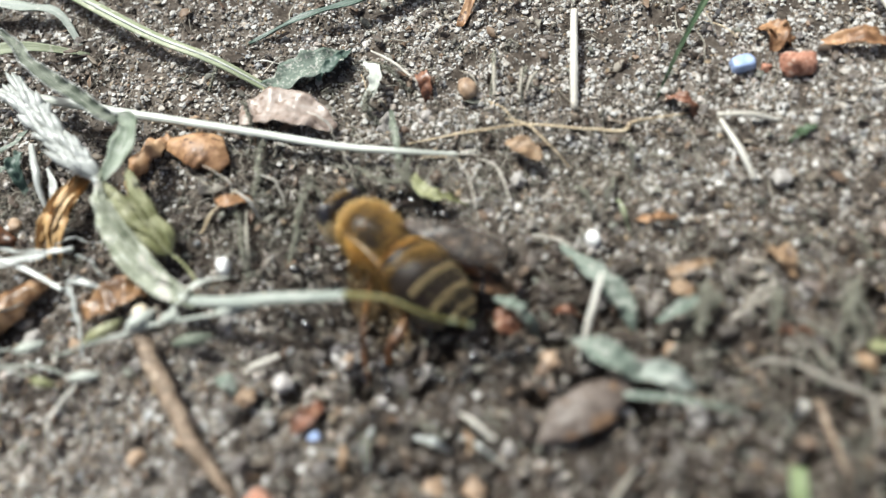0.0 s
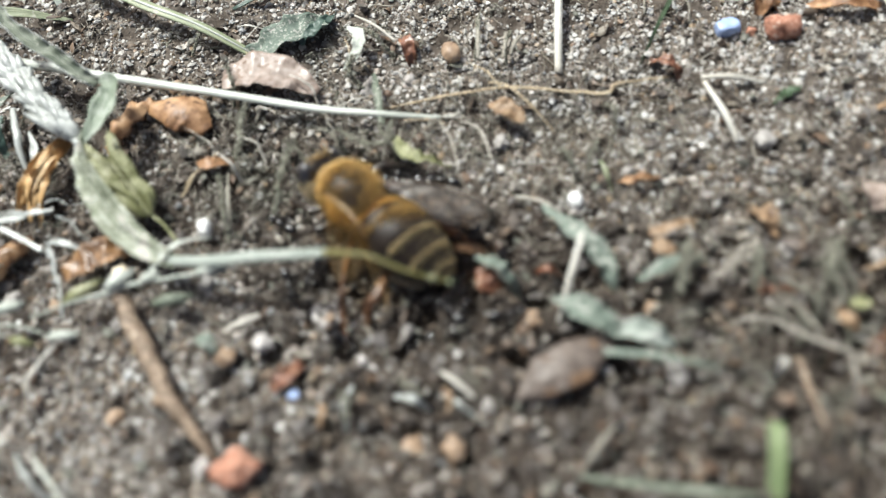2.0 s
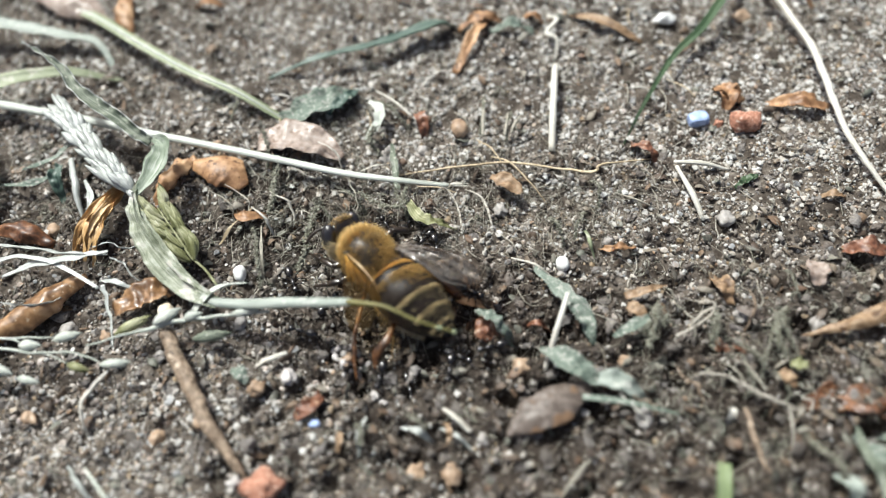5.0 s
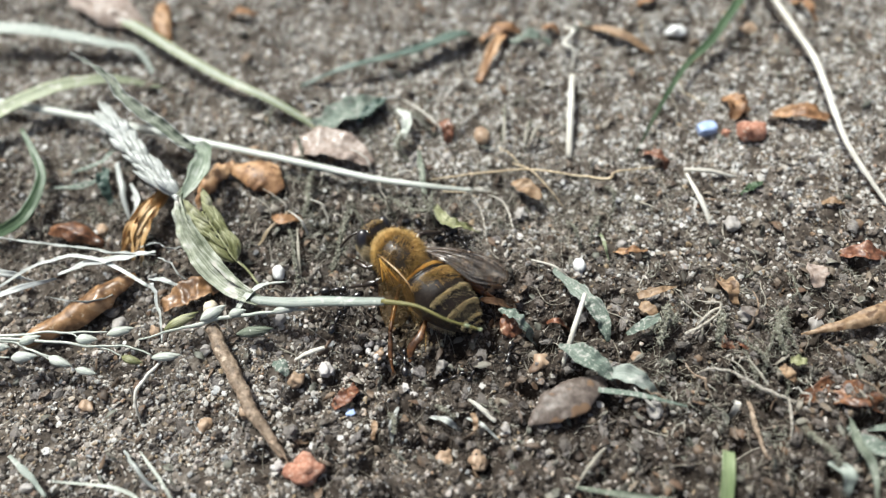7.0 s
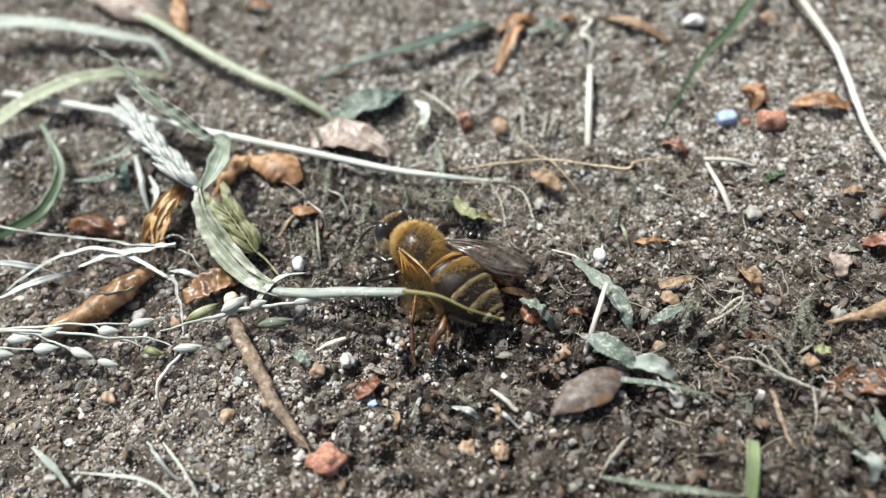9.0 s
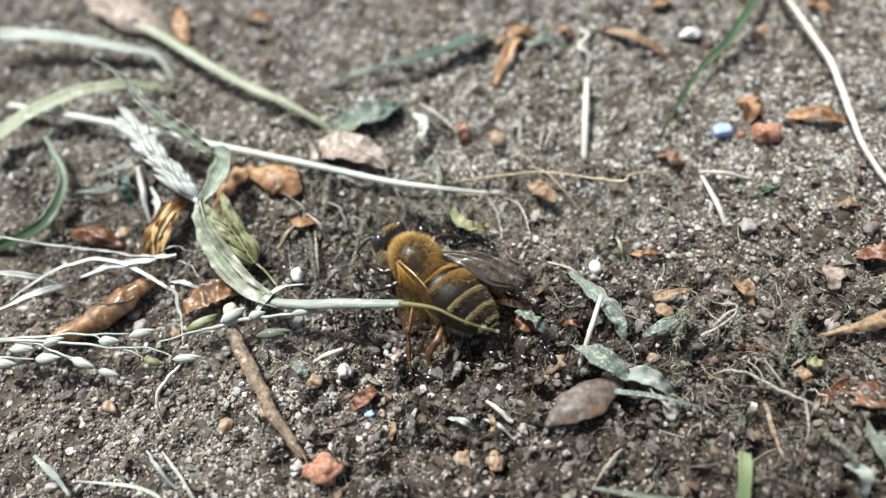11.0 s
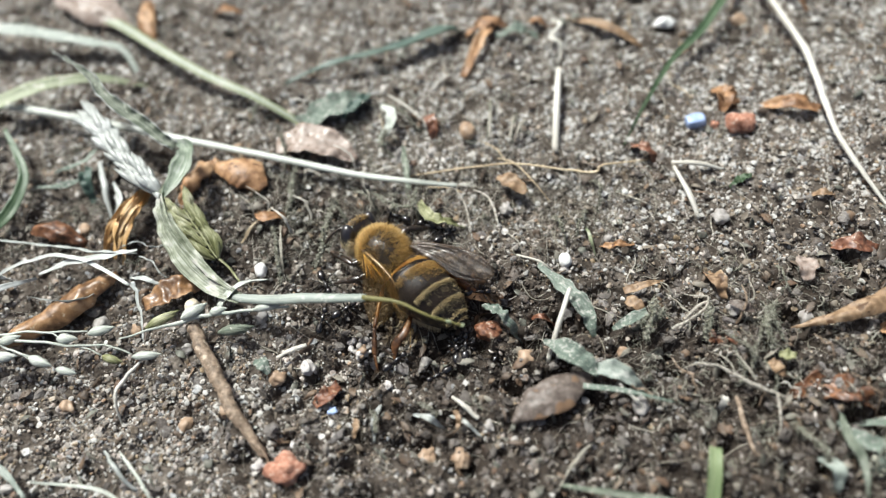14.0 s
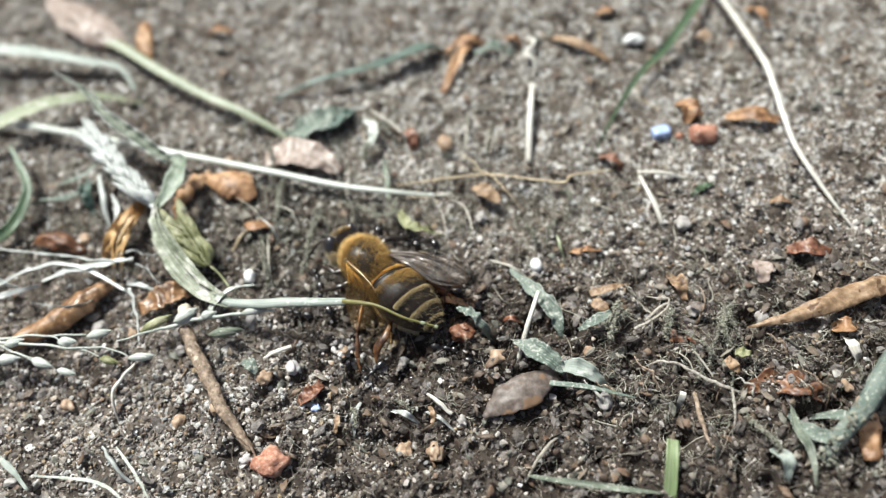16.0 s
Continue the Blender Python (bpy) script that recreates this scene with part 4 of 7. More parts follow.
    fold = [(-17.6, 13.2, 3.5), (-16.7, 12.3, 3.6), (-17.1, 10.4, 3.4), (-18.6, 8.1, 3.0)]
    part("folded_leaf", blade(fold, [0.2, 0.7, 0.95, 0.12], 0.1, 0.35, (-25, 5), 0.05, 9, 17, 6, 0.03, 0.55, 0.018, 0.12), M_LEAFGREEN, h)


def build_panicle():
    """Thin branched seed stalk."""
    rnd = random.Random(9)
    h = thing("seed_panicle", foot(-18.2, -4.6), "thin branched grass panicle with pale green seeds", "grass panicle")
    for nm, line, r in (
        ("branch", [(-36, -1.3, 1.5), (-32.3, -1.4, 1.5), (-28.7, -1.5, 1.6), (-26.5, -1.7, 1.6), (-23.8, -1.95, 1.5)], [0.13, 0.12, 0.09, 0.06]),
        ("branch", [(-36, -1.4, 1.4), (-32.2, -1.6, 1.5), (-27.9, -2.3, 1.6), (-25.2, -2.9, 1.6), (-22.4, -3.2, 1.5), (-20.3, -4.1, 1.45)], [0.14, 0.13, 0.11, 0.09, 0.07, 0.05]),
        ("branch", [(-34, -1.4, 1.4), (-30.9, -2.0, 1.4), (-29.4, -2.8, 1.4), (-28.2, -3.3, 1.4), (-26.2, -4.4, 1.3)], [0.12, 0.1, 0.08, 0.06]),
        ("branch", [(-35, -2.6, 1.3), (-33, -2.9, 1.4), (-31, -3.2, 1.4)], [0.1, 0.09, 0.06]),
        ("pedicel", [(-24.6, -3.0, 1.5), (-23.5, -3.4, 1.5), (-22.6, -3.9, 1.4)], [0.06, 0.05, 0.05]),
        ("pedicel", [(-27.4, -1.6, 1.6), (-26.4, -1.9, 1.6), (-25.9, -2.2, 1.55)], [0.06, 0.05, 0.05]),
        ("pedicel", [(-29.2, -2.9, 1.4), (-28.5, -3.3, 1.35), (-28.0, -3.6, 1.3)], [0.06, 0.05, 0.05]),
        ("stem", [(-21.4, -2.8, 1.5), (-18.5, -2.3, 1.7), (-16.8, -2.1, 1.75), (-14.6, -1.75, 1.85), (-12.2, -1.8, 1.9), (-8.6, -1.85, 2.0)], [0.06, 0.1, 0.17, 0.16, 0.13, 0.09])):
        part(nm, tube(kinked(line, 0.06, len(line)), r, 8, 5, 0.06, 2), M_GRASSSEED, h)
    # the last, low seed is dark olive: its shade is put into the colour
    for k, (x, y, z, ang, ln, r, m) in enumerate((
            (-22.8, -2.0, 1.5, 5, 2.0, 0.43, M_GRASSSEED), (-19.2, -4.35, 1.45, -4, 2.2, 0.36, M_GRASSSEED), (-21.8, -4.3, 1.35, -25, 1.7, 0.36, M_SPIKELET), (-25.3, -2.4, 1.55, -10, 1.6, 0.48, M_GRASSSEED),
            (-29.6, -2.0, 1.6, 10, 1.6, 0.43, M_GRASSSEED), (-27.2, -3.9, 1.35, -28, 2.0, 0.43, M_GRASSSEED), (-25.2, -4.8, 1.2, -22, 1.7, 0.33, M_GRASSSEED), (-29.9, -3.3, 1.45, -5, 1.9, 0.5, M_GRASSSEED),
            (-32.0, -2.4, 1.6, -8, 1.9, 0.46, M_GRASSSEED), (-33.2, -3.4, 1.5, -12, 1.9, 0.46, M_GRASSSEED), (-15.7, -1.45, 2.0, 25, 2.1, 0.5, M_GRASSSEED), (-13.9, -1.6, 2.0, 8, 1.3, 0.4, M_GRASSSEED),
            (-18.3, -1.6, 1.4, 22, 2.7, 0.42, M_SPIKELET), (-10.2, -1.75, 2.1, 5, 2.2, 0.36, M_GRASSSEED), (-12.8, -2.9, 1.1, 0, 2.7, 0.45, M_CURL))):
        d = np.array((math.cos(radians(ang)), math.sin(radians(ang)), 0.0)) * ln / 2
        q = np.array((x, y, z))
        o = np.array((-d[1], d[0], 0.2 * ln)) * 0.07
        r *= 1.2
        part("seed", both(spindle(q - d, q + d * 0.8, r * 0.75, 10, k * 10, 0.05, 0.8, 0.05), spindle(q - d * 0.9 + o, q + d * 1.05 + o * 1.6, r * 0.5, 8, k * 9, 0.1, 0.8),
                          spindle(q - d * 0.9 - o, q + d * 0.6 - o * 1.9, r * 0.46, 8, k * 7, 0.1, 0.8)), m, h)
    # loose pale bracts lying over the brown pod
    f = thing("dry_grass_tuft", foot(-21.0, 0.4), "tuft of bleached split grass blades", "dry grass")
    for k, (pts, w) in enumerate((
        (((-36, 8.0, 1.3), (-29.8, 6.2, 1.5), (-26.4, 5.3, 1.7), (-23.3, 4.5, 1.8), (-20.7, 4.2, 1.7)), [0.1, 0.17, 0.18, 0.16, 0.1]),
        (((-28.4, 3.4, 1.3), (-26.0, 4.0, 1.6), (-22.8, 4.2, 1.8), (-20.6, 4.4, 1.8)), [0.1, 0.42, 0.36, 0.12]),
        (((-34, 2.0, 1.2), (-31.4, 3.7, 1.6), (-29.0, 4.5, 1.8), (-26.5, 4.6, 1.9), (-24.3, 3.7, 1.7), (-21.1, 1.6, 1.4)), [0.1, 0.14, 0.16, 0.17, 0.2, 0.14]),
        (((-21.1, 2.2, 1.4), (-20.0, 2.0, 1.4), (-18.9, 1.6, 1.1)), [0.15, 0.25, 0.1]),
        (((-20.8, 1.9, 1.5), (-20.5, 0.6, 1.1), (-20.2, -1.0, 0.7), (-20.1, -2.6, 0.3)), [0.18, 0.14, 0.1, 0.06]),
        (((-20.5, 3.9, 1.6), (-19.4, 3.3, 1.7), (-18.6, 2.2, 1.4), (-17.8, 1.9, 1.0)), [0.06, 0.07, 0.06, 0.04]),
        (((-35, 1.2, 1.2), (-31.6, 2.4, 1.5), (-28.6, 3.2, 1.3)), [0.15, 0.3, 0.12]),
        (((-36, 4.8, 1.2), (-32.5, 4.0, 1.5), (-30.4, 3.1, 1.4)), [0.16, 0.3, 0.35, 0.1]),
        (((-29.0, 1.7, 1.0), (-25.7, 0.9, 1.3), (-24.1, 1.5, 0.8)), [0.04, 0.08, 0.03]),
        (((-22.4, 5.6, 0.7), (-21.2, 5.8, 0.9), (-19.8, 5.0, 1.0), (-18.8, 5.3, 0.8)), [0.04, 0.05, 0.05, 0.03]))):
        part("grass_strip", blade(kinked(list(pts), 0.07, k), [q * 0.85 for q in w], 0.06, 0.3, (40 - 25 * k % 70, 30 - 15 * k), 0.03, 4, 5, k + 3), M_SEEDHEAD, f)


def build_leaves():
    def leaf(name, pts, w, material, lab, cat, seed, **kw):
        p = laid(*pts)
        return solo(name, blade(p, w, seed=seed, **{**dict(thick=0.12, curl=0.35, wave=0.1, rag=0.08, across=13, per=9, ribs=0.012, crumple=0.35), **kw}), material, foot(*p[-1][:2]), lab, cat)

    leaf("leaf_pod", [(-31, -1.6, 0.7), (-27.0, 0.3, 1.1), (-25.0, 1.8, 1.1), (-22.6, 3.3, 0.7)], [0.6, 1.2, 1.15, 0.35], M_POD, "rolled glossy brown dead leaf", "dead leaf", 1, curl=-0.7, thick=0.18, rag=0.06, crumple=0.25)
    leaf("dead_leaf", [(-30.3, 8.3, 0.6), (-28.0, 7.7, 0.9), (-25.8, 6.6, 0.4)], [0.5, 0.95, 0.3], M_BROWN_LEAF, "small dark red-brown dead leaf", "dead leaf", 2, curl=-0.5)
    sh = thing("leaf_shred", foot(-22.9, 6.0), "torn golden-brown dead leaf split into strips", "dead leaf")
    rnd = random.Random(12)
    for k in range(9):
        u = (k - 4) / 4
        top = (-20.6 + 0.3 * u, 10.2 - 0.2 * u, 1.3)
        foot_x, foot_y = -23.4 + 1.1 * u + rnd.uniform(-0.3, 0.3), 5.3 - 0.9 * abs(u) + rnd.uniform(-0.5, 1.2)
        mid = (-21.9 + 0.55 * u, 8.2 - 0.3 * u, 1.3 + rnd.uniform(-0.1, 0.3))
        low = (-22.8 + 0.9 * u, 6.7 - 0.4 * u, 1.0 + rnd.uniform(-0.2, 0.3))
        part("strip", blade([top, mid, low, (foot_x, foot_y, gh(foot_x, foot_y) + rnd.uniform(0.1, 0.5))], [0.28, rnd.uniform(0.2, 0.5), rnd.uniform(0.12, 0.34), 0.03], 0.06, 0.5, (rnd.uniform(-70, 70), rnd.uniform(-90, 90)), 0.07, 7, 7, k, 0.25, 0, 0.015, 0.12), M_SHRED, sh)
    leaf("seed_hull", [(-15.2, 12.3, 0.9), (-13.4, 11.5, 1.4), (-12.2, 10.8, 1.3), (-11.2, 9.7, 0.6)], [0.5, 1.4, 1.5, 0.5], M_ORANGE_LEAF, "curved orange-brown seed hull on the soil", "seed hull", 5, curl=-0.3, thick=0.14, rag=0.04, wave=0.04, crumple=0.08)
    leaf("seed_hull", [(-14.9, 12.7, 0.8), (-16.2, 12.2, 1.1), (-17.6, 10.6, 0.9), (-18.3, 9.0, 0.4)], [0.5, 0.8, 0.7, 0.2], M_ORANGE_LEAF, "narrow curled orange-brown seed hull", "seed hull", 6, curl=-0.5, thick=0.2)
    leaf("dead_leaf", [(-20.2, 0.1, 0.5), (-18.4, 0.9, 1.0), (-16.9, 1.3, 1.0), (-15.9, 1.5, 0.4)], [0.5, 1.05, 0.95, 0.3], M_POD, "small crumpled brown leaf flake", "dead leaf", 7, curl=0.25)
    leaf("husk", [(-10.2, 13.8, 0.5), (-8.0, 13.9, 1.1), (-5.6, 13.1, 1.1), (-3.5, 11.6, 0.5)], [0.7, 1.5, 1.3, 0.4], M_PINK_HUSK, "pale pinkish dry husk lying on the soil", "husk", 8, curl=0.15, thick=0.14, rag=0.08, crumple=0.22)
    leaf("green_leaf", [(-8.6, 16.4, 0.4), (-6.2, 17.0, 0.5), (-4.0, 17.7, 0.5), (-2.4, 19.2, 0.4)], [0.6, 1.2, 1.2, 0.4], M_DRYGREEN, "crumpled dusty grey-green leaf scrap", "leaf", 9, wave=0.1, rag=0.1, crumple=0.4)
    leaf("green_leaf", [(-4.6, 16.2, 0.6), (-3.2, 17.2, 0.9), (-2.0, 18.6, 0.5)], [0.2, 0.5, 0.2], M_DARKGREEN, "small dark green leaf scrap", "leaf", 10, wave=0.2)
    leaf("green_leaf", [(10.1, 0.1, 0.5), (11.8, -2.4, 1.1), (12.9, -4.3, 1.0), (13.3, -5.9, 0.4)], [0.15, 0.62, 0.6, 0.15], M_DRYGREEN, "dusty grey-green pointed leaf beside a white straw", "leaf", 11, curl=0.5, thick=0.1, crumple=0.3, rag=0.18)
    leaf("green_leaf", [(9.5, -6.2, 1.1), (10.8, -7.2, 1.6), (12.0, -8.1, 1.5), (13.0, -9.0, 0.8)], [0.1, 0.8, 0.7, 0.25], M_DRYGREEN, "folded blue-green leaf scrap on the soil", "leaf", 12, curl=0.4, crumple=0.12)
    leaf("green_leaf", [(12.4, -8.5, 0.8), (13.9, -8.9, 1.2), (15.0, -9.5, 0.9), (16.3, -10.4, 0.4)], [0.3, 0.7, 0.5, 0.06], M_BLUEGREEN, "pale green pointed leaf tip on the soil", "leaf", 13, curl=0.5, crumple=0.12)
    leaf("leaf_flake", [(6.6, -11.6, 0.5), (8.2, -10.7, 1.2), (10.3, -9.9, 1.2), (12.4, -8.9, 0.5)], [0.15, 1.15, 1.35, 0.5], M_GREY_FLAKE, "smooth grey-brown dead leaf flake", "dead leaf", 14, curl=-0.25, thick=0.12, rag=0.08, wave=0.05, crumple=0.14)
    leaf("dead_leaf", [(27.4, -6.7, 0.4), (31.1, -6.5, 1.4), (34.9, -5.6, 1.5), (38.5, -4.6, 1.2), (42, -3.5, 0.4)], [0.08, 0.55, 0.85, 0.8, 0.15], M_TAN_LEAF, "narrow tan dead leaf with dark spots", "dead leaf", 15, curl=-0.4)
    leaf("dead_leaf", [(25.9, -11.6, 0.4), (28.2, -11.2, 0.4), (30.0, -12.0, 0.4), (31.2, -13.0, 0.4)], [0.4, 0.95, 0.8, 0.2], M_BROWN_LEAF, "ragged orange-brown dead leaf on the soil", "dead leaf", 16, rag=0.25, wave=0.25)
    leaf("dead_leaf", [(33.9, -13.2, 0.6), (33.4, -15.4, 1.0), (33.0, -17.6, 0.5)], [0.4, 0.85, 0.6], M_ORANGE_LEAF, "smooth orange-brown dead leaf beside a grass stem", "dead leaf", 17, curl=-0.5)
    leaf("dead_leaf", [(21.9, -6.4, 0.4), (22.6, -6.7, 0.4), (23.6, -7.1, 0.4)], [0.3, 0.7, 0.4], M_RED_CHIP, "torn red-brown leaf fragment in the soil", "dead leaf", 18, rag=0.3, wave=0.2)
    leaf("leaf_chip", [(22.7, -1.3, 0.4), (23.0, -2.6, 0.6), (23.3, -3.9, 0.4)], [0.35, 0.65, 0.2], M_TAN_LEAF, "small beige leaf chip on the soil", "dead leaf", 19)
    leaf("leaf_chip", [(15.2, 1.6, 0.4), (16.4, 1.2, 0.5), (17.7, 1.3, 0.3)], [0.12, 0.3, 0.1], M_ORANGE_LEAF, "tiny orange leaf chip on the sand", "dead leaf", 20)
    leaf("leaf_chip", [(32.2, -0.6, 0.4), (33.8, -0.9, 0.7), (35.6, -1.2, 0.4)], [0.3, 0.75, 0.4], M_RED_CHIP, "small dark red leaf chip on the sand", "dead leaf", 21)
    leaf("dead_leaf", [(30.9, 13.3, 0.4), (33.4, 12.5, 0.7), (35.6, 12.2, 0.4)], [0.3, 0.8, 0.4], M_ORANGE_LEAF, "blunt orange-brown leaf piece on the sand", "dead leaf", 22)
    leaf("leaf_chip", [(27.2, 15.4, 0.4), (28.0, 14.3, 0.6), (29.0, 13.6, 0.4)], [0.4, 0.8, 0.4], M_ORANGE_LEAF, "small orange leaf chip on the sand", "dead leaf", 23)
    leaf("dead_leaf", [(-34, 38, 0.5), (-30.5, 34.6, 1.2), (-27.5, 32.0, 1.2), (-24.6, 29.4, 0.5)], [0.6, 1.9, 1.9, 0.5], M_PINK_HUSK, "broad pale pinkish dead leaf on the soil", "dead leaf", 24, curl=-0.3, thick=0.2)
    leaf("dead_leaf", [(-23.2, 32.8, 0.5), (-22.9, 30, 0.9), (-22.4, 27.5, 0.4)], [0.6, 0.9, 0.5], M_ORANGE_LEAF, "small orange dead leaf on the soil", "dead leaf", 25, curl=-0.4)
    leaf("leaf_chip", [(9.9, 26.2, 0.4), (8.3, 23.3, 0.7), (6.3, 19.9, 0.4)], [0.25, 0.5, 0.3], M_ORANGE_LEAF, "thin orange-brown leaf strip on the soil", "dead leaf", 26, rag=0.25)
    leaf("leaf_chip", [(7.0, 24.6, 0.4), (9.0, 25.4, 0.6), (11.0, 25.0, 0.4)], [0.2, 0.55, 0.2], M_ORANGE_LEAF, "small bright orange leaf chip on the soil", "dead leaf", 27, rag=0.25)
    leaf("green_leaf", [(9.8, 24.2, 0.4), (11.6, 24.0, 0.7), (13.5, 23.6, 0.4)], [0.2, 0.5, 0.2], M_DRYGREEN, "small grey-green leaf scrap on the soil", "leaf", 28)
    leaf("green_leaf", [(1.4, 6.9, 0.5), (2.2, 5.2, 0.9), (3.4, 4.7, 0.8), (4.8, 4.5, 0.4)], [0.3, 0.5, 0.35, 0.08], M_SPIKELET, "small olive-green leaf scrap behind the bee", "leaf", 29)
    leaf("green_leaf", [(26.2, 5.5, 0.4), (27.0, 5.9, 0.5), (28.0, 6.2, 0.4)], [0.1, 0.3, 0.1], M_FRESHGREEN, "tiny fresh green leaf bit on the sand", "leaf", 30)
    leaf("green_leaf", [(-26.0, 13.4, 0.9), (-26.1, 12.2, 1.0), (-25.8, 10.6, 0.4)], [0.25, 0.6, 0.15], M_DARKGREEN, "small dark green leaf in the soil", "leaf", 31)
    leaf("leaf_chip", [(-7.2, -8.9, 0.3), (-6.2, -8.3, 0.5), (-5.5, -7.5, 0.3)], [0.3, 0.6, 0.4], M_RED_CHIP, "small red-brown chip on the sand", "dead leaf", 32)
    leaf("leaf_chip", [(2.7, 15.9, 0.4), (3.0, 14.6, 0.7), (3.2, 13.4, 0.4)], [0.3, 0.5, 0.35], M_RED_CHIP, "small red-brown husk chip on the sand", "dead leaf", 33)
    leaf("leaf_chip", [(19.3, 10.6, 0.4), (20.2, 9.7, 0.6), (21.0, 8.9, 0.4)], [0.25, 0.45, 0.25], M_RED_CHIP, "small red-brown leaf chip beside a root", "dead leaf", 34)


